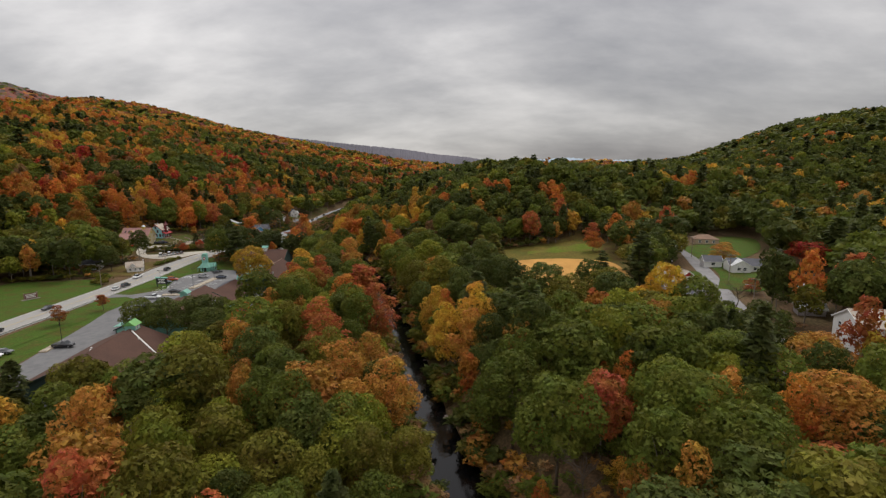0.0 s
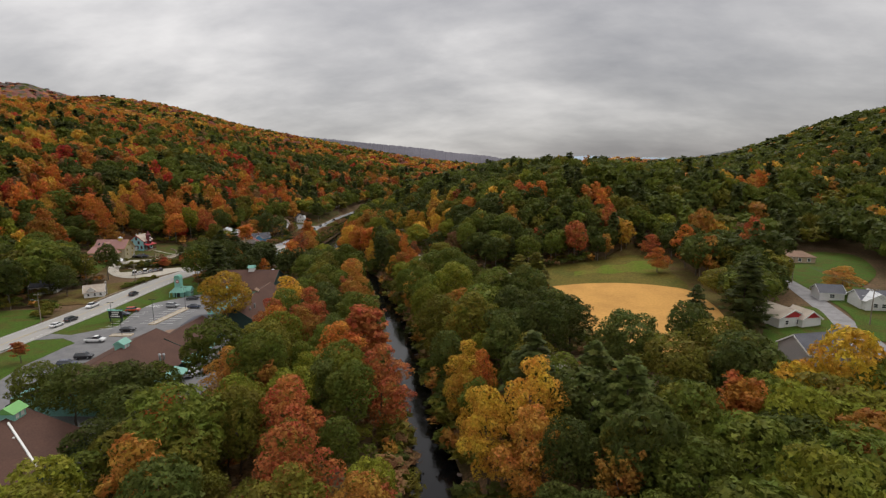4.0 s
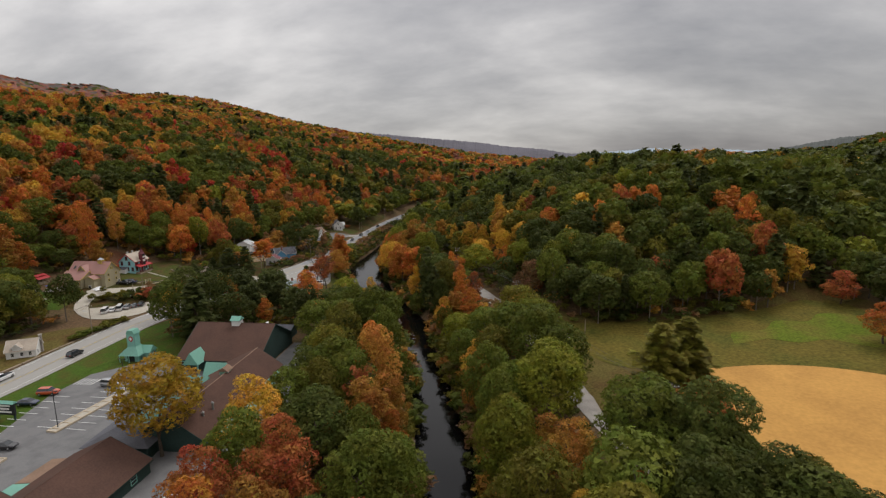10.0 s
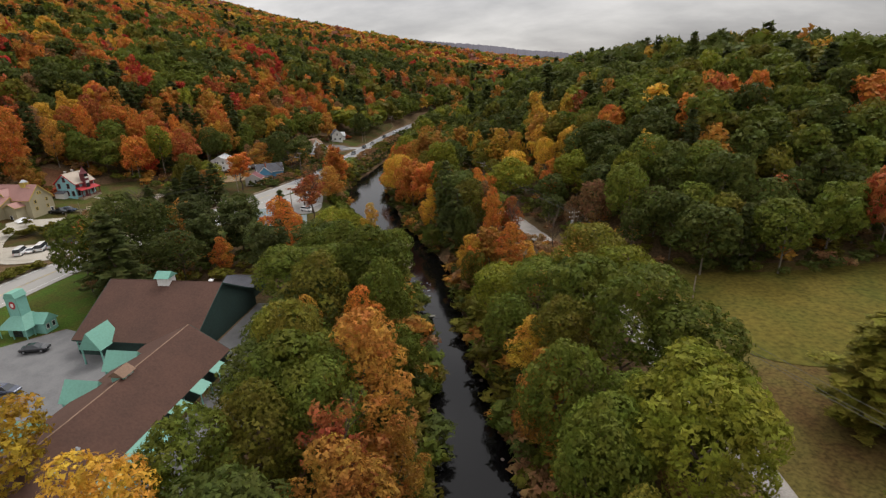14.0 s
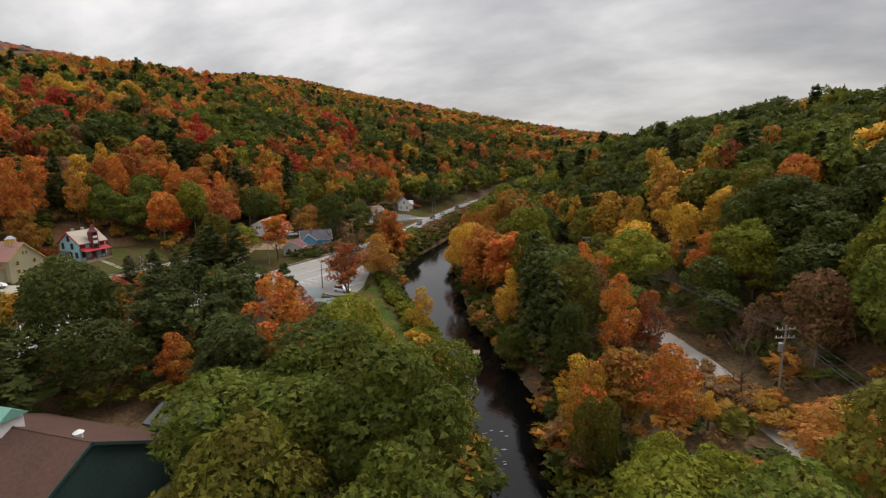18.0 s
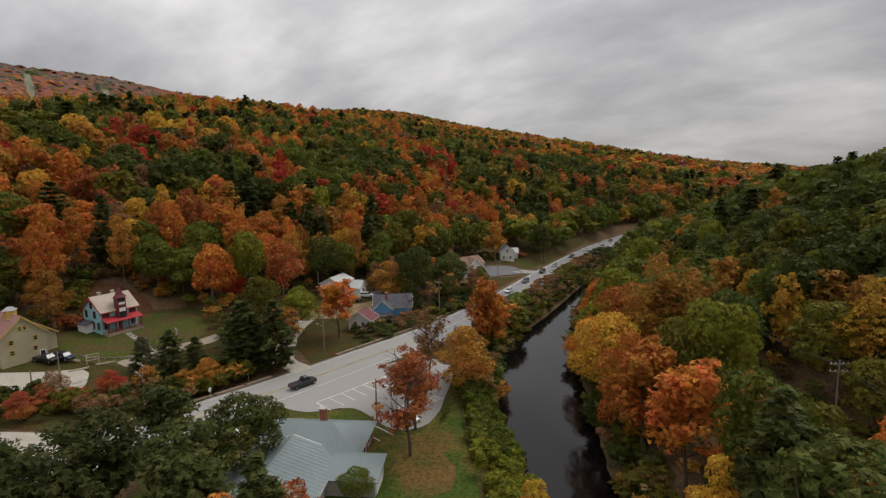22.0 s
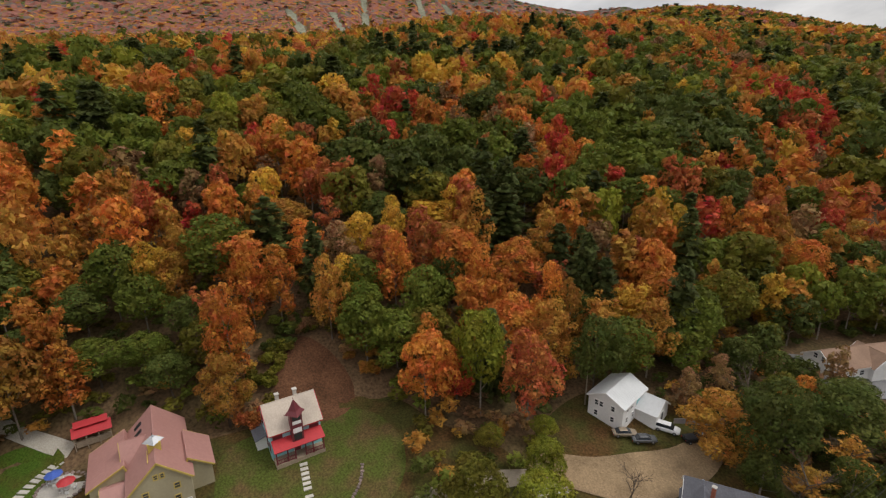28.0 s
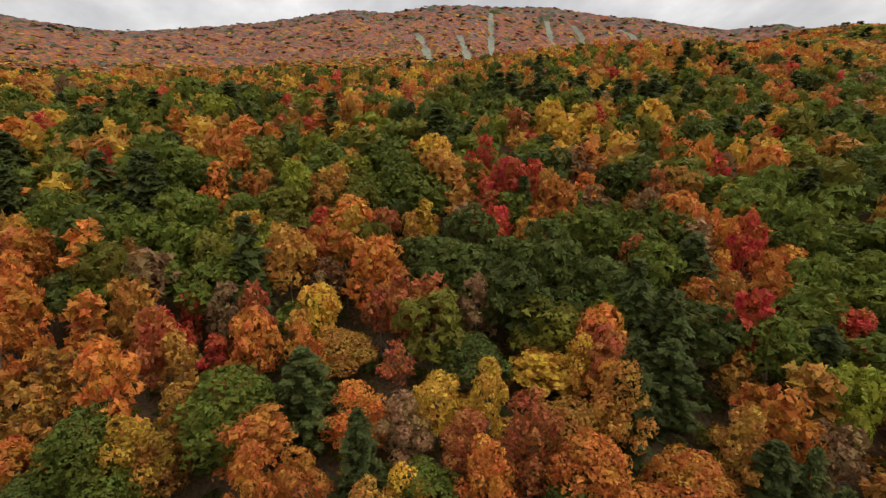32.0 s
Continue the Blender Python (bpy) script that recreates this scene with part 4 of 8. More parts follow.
grow("rust", "s", [(-233.1, 354.6, 4.2, 16.0), (-101.6, 336.7, 5.4, 12.1), (-96.0, 330.7, 5.3, 13.7), (-40.7, 211.6, 4.5, 16.9)])
grow("red", "d", [(-216.9, 439.7, 4.9, 18.2), (-225.4, 428.5, 5.5, 13.9), (-182.3, 363.3, 3.6, 13), (-154.0, 313.9, 2.6, 5.7), (-33.7, 284.9, 2.3, 16.7), (148, 201, 8.5, 13)])
grow("dark", "p", [(-44.8, 307.2, 3.4, 20), (-47.2, 313.9, 4.5, 20), (20.7, 138.1, 5.7, 17.5), (22.4, 124.5, 6.4, 20)])
grow("orange", "d", [(-224.0, 330.9, 5.9, 17.9), (-227.2, 346.7, 5.0, 15.2), (-172.2, 468.2, 6.6, 20), (-146.6, 419.4, 3.5, 12.4), (-179.6, 418.7, 6.1, 20), (-186.1, 380.1, 6.6, 20), (-202.4, 393.5, 6.6, 16.3), (-104.2, 379.0, 4.2, 17), (-66.6, 347.5, 4.5, 20), (-63.2, 343.1, 5.0, 19.2), (-71.2, 380.8, 6.6, 15.1), (-105.0, 375.7, 4.4, 20), (-38.8, 327.0, 3.0, 14.2), (-56.8, 334.1, 5.2, 18.9), (-26.7, 280.3, 3.7, 11.7), (-36.0, 284.5, 2.2, 20), (-35.0, 278.5, 2.5, 20), (-48.3, 240.8, 3.6, 15.3)])
grow("orange", "d", [(-34.4, 206.3, 2.8, 19.1), (-31.2, 178.8, 4.2, 12.2), (78.4, 258.7, 4.4, 11), (0.6, 149.6, 3.3, 20), (-31.9, 160.9, 5.6, 16.9), (34.1, 87.9, 3.2, 15.3), (38.6, 123.0, 4.4, 17.5), (5.8, 105.6, 3.0, 20), (14.1, 64.5, 2.2, 20), (30.6, 89.9, 2.5, 20), (-140.5, 362.5, 5.4, 16)])
grow("green", "d", [(-235.7, 406.5, 5.7, 13.0), (-197.1, 357.2, 5.8, 14.6), (-92.2, 311.7, 2.6, 4.0), (-55.2, 273.3, 4.0, 13.8), (-66.7, 265.0, 5.1, 15.3), (-61.6, 269.7, 5.1, 16.9), (-26.0, 248.7, 4.6, 15), (-20.6, 256.1, 5.2, 13), (-47.2, 247.9, 4.5, 17.2), (-52.2, 257.2, 6.6, 20), (-38.7, 201.0, 4.0, 13.7), (-9.6, 236.3, 6.6, 19.4), (-16.1, 212.9, 4.3, 20), (-18.5, 224.6, 4.9, 20)])
grow("green", "d", [(-54.5, 207.6, 4.6, 17.0), (-33.3, 186.9, 6.0, 17.1), (5.7, 198.5, 6.6, 18.9), (-24.0, 138.4, 4.9, 16.9), (-50.4, 220.7, 6.6, 18.5), (13.1, 87.1, 6.6, 20), (52.8, 91.9, 6.3, 16.9), (25.4, 105.9, 6.3, 17.2), (-57.3, 85.9, 6.2, 16.9), (37.2, 57.8, 6.6, 20), (37.3, 69.4, 6.6, 20), (18.1, 73.2, 6.6, 20), (-90, 142.5, 5, 13), (-66, 146, 4.2, 13), (-57, 113, 5, 13), (-62, 258, 6.4, 16), (-63, 269, 6, 16), (-59, 235, 6, 15)])
grow("green", "d", [(-214, 302, 5, 11), (-213, 310, 4.4, 10)])
grow("amber", "d", [(-215.1, 377.8, 6.6, 15.6), (-242.5, 345.4, 6.6, 11.1), (-149.9, 398.7, 5.6, 14.1), (-180.2, 385.1, 5.1, 20), (-198.2, 322.6, 4.3, 16.0), (-142.5, 326.1, 2.6, 6.0), (-149.1, 317.8, 2.6, 6.0), (-144.0, 346.9, 4.8, 12.1), (-57.3, 346.4, 2.6, 6.0), (-72.7, 420.8, 6.6, 14.3), (-99.1, 353.9, 4.7, 10.7), (-72.0, 290.5, 4.6, 12), (-12.9, 271.3, 4.8, 10.7), (-56.8, 239.8, 2.8, 13.7), (19.2, 222.1, 2.6, 6.0), (-36.4, 216.2, 3.1, 20)])
grow("amber", "d", [(-20.5, 228.9, 3.9, 20), (-44.4, 230.3, 3.7, 18.5), (-45.3, 177.3, 4.8, 15.3), (-42.4, 224.0, 5.4, 20), (-42.8, 144.7, 3.1, 13.7), (-52.2, 148.3, 4.9, 15.3), (168.3, 198.9, 6.6, 11.0), (60.7, 71.4, 6.6, 16.7), (72.7, 91.5, 6.6, 15.3), (-36.3, 84.5, 3.4, 18.5), (-9.9, 87.8, 4.9, 17.6), (-20.4, 93.2, 5.8, 18.5), (-95, 346, 4.6, 14)])
grow("pine", "p", [(-212.6, 427.8, 6.1, 20), (-218.0, 400.0, 6.6, 18.2), (-229.8, 338.9, 6.3, 20), (-181.1, 370.7, 5.0, 20), (-143.2, 335.8, 6.3, 15.5), (-136.9, 338.6, 4.9, 15.5), (-42.1, 301.9, 4.3, 20), (-107.3, 257.7, 6.6, 20), (9.5, 138.2, 6.6, 20), (-161, 324, 3, 8), (-154, 326, 3.4, 10)])
grow("pine", "p", [(-147, 327, 3.2, 9.5), (-143, 333, 3.4, 10), (-150, 341, 3.4, 11), (-156, 343, 3, 9), (112, 262, 6, 16)])
grow("rust", "d", [(-216.4, 362.9, 4.7, 17.3), (-157.2, 301.1, 2.6, 5.6), (-55.7, 181.6, 4.7, 16.9), (-19.4, 144.5, 5.6, 20), (-27.2, 169.1, 5.9, 19.6), (-47.1, 188.0, 5.0, 18.5), (-26.8, 111.8, 5.5, 18.5), (87.8, 292.4, 4.4, 11), (50.1, 63.1, 6.1, 11.1), (133, 196, 4, 8)])
grow("olive", "d", [(-171.8, 431.9, 6.6, 20), (-159.7, 352.2, 2.6, 6.0), (-169.8, 363.1, 2.6, 6.0), (-38.6, 307.0, 5.2, 16.7), (-34.4, 274.8, 2.8, 20), (-57.2, 246.1, 5.6, 18.5), (-14.1, 204.9, 4.0, 20), (-13.2, 262.7, 6.0, 17.4), (-50.3, 212.8, 4.8, 16.9), (-54.0, 229.2, 4.7, 18.5), (-9.4, 187.2, 5.8, 20), (83.4, 213.8, 6.6, 12.4), (52.5, 153.6, 6.6, 15.8), (36.0, 142.7, 6.6, 17.4), (-1.0, 174.7, 6.1, 18.7), (-48.8, 157.8, 5.8, 18.5), (-50.5, 97.4, 5.9, 18.5), (117.9, 143.3, 6.6, 10.8)])
grow("olive", "d", [(-45.2, 74.5, 3.8, 13.8), (-24.9, 64.6, 5.0, 15.3), (-76, 97, 5, 13)])
grow("dark", "d", [(-231.3, 368.9, 5.8, 14.8), (-139.3, 420.9, 6.6, 15.2), (-170.9, 389.5, 5.0, 20), (-142.7, 403.6, 6.1, 20), (-39.9, 297.8, 3.6, 20), (-100.9, 269.2, 6.1, 13.8), (-126.6, 282.8, 6.6, 18.6), (-107.7, 306.8, 5.0, 13), (-113.9, 273.9, 6.6, 20), (21.5, 182.0, 6.6, 16.3), (9.6, 180.9, 5.5, 17.3), (-45.9, 200.3, 6.6, 16.9), (31.9, 152.3, 6.6, 19.1), (15.7, 162.4, 5.5, 20), (15.3, 196.7, 6.6, 19.7), (-31.0, 93.0, 5.7, 17.0), (-69.4, 138.9, 6.0, 15.5), (66.6, 102.2, 6.6, 18.8), (-72, 139.5, 5.5, 15)])
grow("dark", "d", [(-81, 141.5, 5, 14), (-63, 132, 5.2, 14), (-60, 121, 5, 14), (-58, 246.5, 6.4, 16), (-70, 275, 6, 15), (-57, 225, 5.5, 14), (-221, 291, 5, 11), (-207, 314, 4.6, 10), (-217, 320, 5, 12), (-226, 300, 5, 12), (8, 203, 6, 15), (15, 195, 6, 15), (20, 186, 6.2, 16), (25, 179, 6, 15), (10, 188, 6, 16)])
grow("gold", "d", [(-227.4, 380.7, 6.0, 12.4), (-71.5, 360.6, 6.1, 20), (-69.7, 313.4, 2.8, 11.7), (-53.2, 322.8, 3.3, 20), (-35.4, 280.7, 3.1, 20), (1.4, 180.2, 3.2, 11.5), (-4.9, 181.0, 3.2, 15.0), (-1.4, 141.5, 2.9, 20), (-3.4, 150.2, 3.8, 20), (26.8, 69.1, 2.6, 6.0), (8.4, 128.4, 4.5, 20), (0.9, 128.4, 4.2, 20)])
grow("ochre", "d", [(-78.0, 202.5, 8.6, 19)])
grow("lime", "d", [(-152.2, 360.2, 4.5, 12.0), (-102.8, 367.4, 2.6, 6.0), (-159.1, 365.7, 3.9, 10.6), (-167.0, 373.0, 2.6, 6.0), (-8.9, 255.3, 5.8, 15.7), (-28.6, 260.0, 5.1, 15), (-6.6, 213.1, 6.1, 18.0), (-13.0, 198.9, 5.4, 20), (54.8, 118.8, 6.6, 16.2), (-33.1, 66.5, 5.9, 10.5), (-15.6, 69.6, 4.7, 15.3)])
grow("brown", "b", [(-135.2, 398.2, 5.3, 13.7), (-153.4, 413.0, 5.5, 12.6), (-155.6, 323.0, 4.3, 12.1), (-16.9, 290.1, 3.4, 12.4), (-26.9, 293.8, 2.2, 16.3), (19.5, 64.6, 4.0, 14.1)])
grow("brown", "d", [(-162.6, 308.2, 2.6, 6.0), (136.6, 301.5, 6.6, 14.4)])
grow("rust", "s", [(-92.2, 323.5, 5.6, 16)])
grow("brown", "s", [(-102.8, 346.5, 4.3, 16.9)])
grow("orange", "d", [(-32.3, 299.5, 3.2, 17)])
grow("rust", "b", [(-160, 331, 3, 8)])

grow("pine", "d", [(-120, 285, 6.0, 15), (-113, 293, 6.2, 16), (-98, 293.5, 5.4, 15), (-95, 285, 5.6, 14)])
grow("pine", "d", [(-76, 266.2, 5.4, 17), (-83, 274, 5.2, 15), (-105, 297, 5.6, 15), (-101, 279, 6.0, 15), (-107, 286, 6.0, 16), (-88, 281, 5.0, 12), (-118, 303, 5.2, 14)])
grow("orange", "d", [(-94.8, 275.5, 2.8, 10), (-16.9, 324.4, 3.0, 15), (-80.5, 378.9, 4.6, 14)])
grow("lime", "d", [(-75.5, 283.2, 3.4, 8), (-54.2, 358.4, 4.8, 14), (-29.1, 331.1, 6.6, 16.5)])
grow("green", "d", [(-50.7, 311.2, 3.9, 9)])
grow("pine", "p", [(-48.0, 322.9, 4.8, 19)])
grow("gold", "d", [(-37.5, 291.5, 3.0, 11)])
grow("olive", "p", [(17.5, 230.5, 6.4, 16.0), (24.5, 236.0, 6.6, 15.5)])
grow("lime", "d", [(-4.5, 221.5, 6.2, 17)])
grow("green", "d", [(-4.0, 231, 6.0, 17), (-14.5, 217.5, 5.0, 17)])
grow("rust", "d", [(-88.0, 297.5, 3.8, 12), (-107.2, 383.5, 4.6, 15)])
grow("green", "d", [(-67.5, 256, 7.2, 16)])
grow("dark", "d", [(-144.8, 412.6, 5.4, 11), (-144.2, 424, 5, 10), (-143.5, 434, 4.6, 9)])
grow("amber", "s", [(-136.2, 400.5, 4.4, 9), (-134.8, 412, 4.2, 10)])
grow("brown", "b", [(-131, 392, 4.2, 10), (-136, 388.5, 3.6, 9), (-150, 377, 3.6, 9)])
grow("brown", "b", [(-8.4, 284.5, 3.4, 7), (-7.2, 287.5, 2.8, 6)])
grow("pine", "p", [(75, 187, 6.4, 21), (58.5, 181, 4.4, 15.5)])
grow("amber", "d", [(123.8, 218.7, 5.2, 9.5), (201, 288, 5, 12)])
grow("rust", "d", [(-122, 174.4, 2.5, 6.5), (-125.3, 157.8, 2.7, 7), (107.5, 170.2, 3.6, 5.5)])
grow("dark", "d", [(-163.5, 243, 5.2, 13)])
grow("brown", "b", [(90, 149.2, 4.5, 12)])

# places kept clear of woodland
CLEAR = []
CLEAR += [[(52, 138), (68, 124), (90, 150), (72, 182), (58, 166)], [(-97, 351), (-61, 291), (-48, 291), (-82, 351)], [(-126, 345), (-102, 352), (-96, 386), (-124, 388)]]
CLEAR += [[(-148, 286), (-167, 290), (-168, 345), (-150, 345)], [(-150, 20), (-123, 20), (-123, 262), (-127, 280), (-125, 312), (-150, 312)], [(-147, 222), (-147, 300), (-162, 300), (-166, 270), (-170, 232)]]
CLEAR += [[(-134, 92), (-59, 92), (-59, 262), (-80, 276), (-108, 263), (-124, 258)], [(-148, 20), (-147, 206), (-152, 222), (-164, 226), (-192, 212), (-200, 120), (-190, 60)], [(-147, 228), (-147, 268), (-158, 270), (-170, 258), (-168, 236)]]
CLEAR += [[(-147, 298), (-147, 274), (-160, 272), (-190, 282), (-208, 280), (-208, 300), (-199, 318), (-193, 326), (-212, 334), (-208, 347), (-196, 352), (-182, 354), (-166, 346), (-166, 318), (-166, 300)], [(-130, 338), (-146, 344), (-162, 362), (-175, 384), (-172, 400), (-152, 404), (-143, 394), (-132, 398), (-128, 420), (-124, 420), (-124, 360)], [(-126, 296), (-95, 298), (-70, 286), (-58, 290), (-70, 314), (-90, 346), (-104, 362), (-126, 340)]]
CLEAR += [[(-164, 440), (-140, 436), (-128, 470), (-136, 506), (-158, 508), (-160, 486), (-142, 478), (-158, 462)], [(-8, 284), (10, 276), (34, 276), (62, 285), (86, 302), (94, 288), (84, 230), (80, 200), (62, 164), (44, 170), (30, 190), (14, 206), (2, 238)], [(74, 96), (88, 96), (100, 150), (118, 176), (136, 190), (146, 224), (164, 250), (178, 290), (134, 300), (118, 250), (98, 212), (70, 180), (70, 156), (84, 150)]]
CLEAR += [[(-116, 428), (-130, 428), (-140, 446), (-146, 476), (-136, 494), (-112, 470)]]
CLEAR += [[(92, 98), (124, 98), (124, 132), (92, 132)]]


def is_clear(x, y, margin=0.0):
    c = np.abs(x - line(RIVER, y)) < river_half(y) + np.where(y < 140, 5.2, 3.6) + margin
    c |= np.abs(x - line(ROAD, y)) < 11 + margin
    c |= (gap_to(LANE, x, y) < np.where(y < 305, 7.6, 5.6) + margin) | (gap_to(R_ROAD, x, y) < 6 + margin)
    for poly in CLEAR:
        c |= inside(x, y, poly)
    return c


# thin or low growth: place, reach and share of the full height left
GLADES = [(34, 165, 11, 0.45), (40, 153, 9, 0.5), (75, 128, 9, 0.5), (80, 93, 9, 0.5), (-80, 93, 9, 0), (-55, 132, 7, 0.55), (83, 226, 9, 0.5), (-23.5, 266, 8, 0.5), (-61, 285, 6, 0.4), (60, 140, 9, 0.6), (128, 172, 14, 0.35), (140, 186, 10, 0.3), (118, 158, 9, 0.4), (140, 193, 9, 0.2), (66, 116, 8, 0.5), (-140, 315, 10, 0), (-152, 315, 10, 0), (-169, 352, 9, 0), (-20, 281, 9, 0.4), (-150, 330, 9, 0.45)]
FLIGHT = [(0, 0), (-6, 75), (-21, 160), (-39, 233), (-59, 278), (-107, 319), (-153, 341)]


def mix(*shares):
    return np.array(list(shares) + [0.0] * (len(HUES) - len(shares)))


DRIFTS = []
# stands of one colour on the slopes: place and reach
DRIFTS.append(("red", [(-246, 586, 18.8), (-281, 626, 10.9), (-251, 317, 4), (-253, 317, 4), (-241, 323, 4), (-216, 438, 4), (-220, 423, 4), (-272, 347, 4.5)]))
DRIFTS.append(("dark", [(-243, 510, 27.3), (-251, 378, 13.0), (-280, 297, 11.5), (-184, 399, 5.1), (-228, 378, 10.7), (-218, 744, 31.6), (-173, 764, 26.8), (-295, 313, 10.5), (-247, 390, 11.7), (-252, 369, 8.0), (-227, 320, 5.5), (-237, 486, 12.1), (-75, 94, 8.6), (10, 166, 6.8), (5, 143, 4.5), (6, 194, 8.4), (-4, 324, 14.6), (-13, 317, 6.7)]))
DRIFTS.append(("green", [(-245, 468, 18.9), (-256, 416, 14.6), (-287, 369, 10.0), (-295, 311, 17.3), (-225, 323, 9.5), (-204, 354, 8.8), (-212, 432, 8.6), (-216, 315, 7.8), (-202, 352, 6.0), (-234, 462, 17.0), (-262, 460, 13.7), (-318, 302, 10.1), (18, 92, 11.4), (40, 67, 11.7), (30, 152, 6.3), (-48, 191, 7.7), (-35, 192, 7.5), (-17, 228, 8.8), (12, 364, 13.5)]))
DRIFTS.append(("olive", [(-277, 332, 9.2), (-190, 541, 12.1), (-168, 644, 16.1), (-137, 575, 12.8), (-261, 355, 5.6), (-15, 67, 4.5), (-66, 87, 7.9), (-47, 73, 5.4), (-50, 159, 7.0), (37, 141, 6.9)]))
DRIFTS.append(("orange", [(-297, 426, 10.1), (-287, 457, 8.9), (-267, 345, 5.5), (-258, 357, 4), (-254, 294, 9.1), (-216, 299, 7.2), (-222, 342, 8.7), (-185, 364, 5.9), (-201, 391, 8.9), (-187, 384, 6.5), (-182, 421, 7.5), (-191, 465, 6.9), (-171, 467, 6.6), (-195, 485, 5.5), (-163, 503, 10.1), (-294, 464, 7.8), (-358, 394, 10.1), (-221, 336, 6.7), (-202, 393, 5.9), (-238, 447, 4), (-210, 464, 5.4), (-185, 427, 7.1), (-190, 386, 6.5), (-196, 381, 4)]))
DRIFTS.append(("orange", [(-246, 302, 7.8), (-253, 353, 4), (-296, 325, 7.9), (39, 344, 9.7), (71, 346, 6.9), (72, 336, 7.8), (-69, 354, 9.1), (-19, 323, 4), (-87, 390, 6.0), (-64, 355, 6.3), (58, 73, 7.9), (26, 142, 4.2), (-54, 149, 5.5), (1, 155, 4), (-39, 293, 4), (-27, 277, 4)]))
DRIFTS.append(("amber", [(-244, 300, 5.7), (-235, 316, 8.2), (-215, 380, 7.3), (-172, 435, 8.7), (-145, 481, 7.8), (-214, 380, 6.4), (-211, 343, 4.8), (-226, 311, 4.5), (-66, 363, 10.6), (-30, 288, 5.9), (-31, 371, 4.6), (-18, 87, 7.7), (-45, 226, 5.1), (-33, 298, 4)]))
DRIFTS.append(("gold", [(-214, 353, 4), (-226, 383, 5.4), (-200, 439, 4.3), (-182, 578, 5.1), (-330, 444, 14.6), (-279, 476, 6.6), (-224, 380, 4.5), (-232, 313, 6.3), (-206, 348, 4), (-197, 442, 6.5), (-276, 327, 4.6), (-29, 355, 8.8), (-18, 349, 4.3), (-25, 351, 5.2), (-19, 372, 5.1), (-14, 342, 5.5), (-5, 287, 4), (-21, 394, 6.3), (-24, 350, 5.6), (-18, 370, 4.7), (-3, 157, 6.4), (-6, 160, 5.5), (-2, 145, 4)]))
DRIFTS.append(("pine", [(-227, 405, 7.3), (-163, 571, 13.0), (-374, 444, 14.4), (-376, 477, 15.4), (-361, 503, 15.5), (-292, 299, 7.9), (-234, 340, 5.1), (-214, 395, 5.7), (-195, 404, 8.4)]))
DRIFTS.append(("rust", [(-207, 463, 6.0), (-177, 507, 10.5), (-242, 356, 7.3), (-215, 362, 4.0), (-25, 133, 9.5), (54, 60, 6.0), (-58, 182, 7.1), (-30, 163, 6.8), (-20, 148, 5.9), (-57, 181, 5.6)]))
DRIFTS.append(("lime", [(-269, 330, 5.8), (-209, 424, 5.3), (-10, 324, 7.4), (3, 300, 6.4), (-10, 380, 5.4), (-32, 329, 4.4), (-14, 201, 6.1), (-28, 267, 4.8)]))
DRIFTS.append(("brown", [(-254, 328, 5.3), (-263, 425, 6.0)]))
DRIFTS.append(("ochre", [(-38, 87, 4.1), (54, 134, 6.7), (-27, 67, 4), (-42, 291, 4)]))


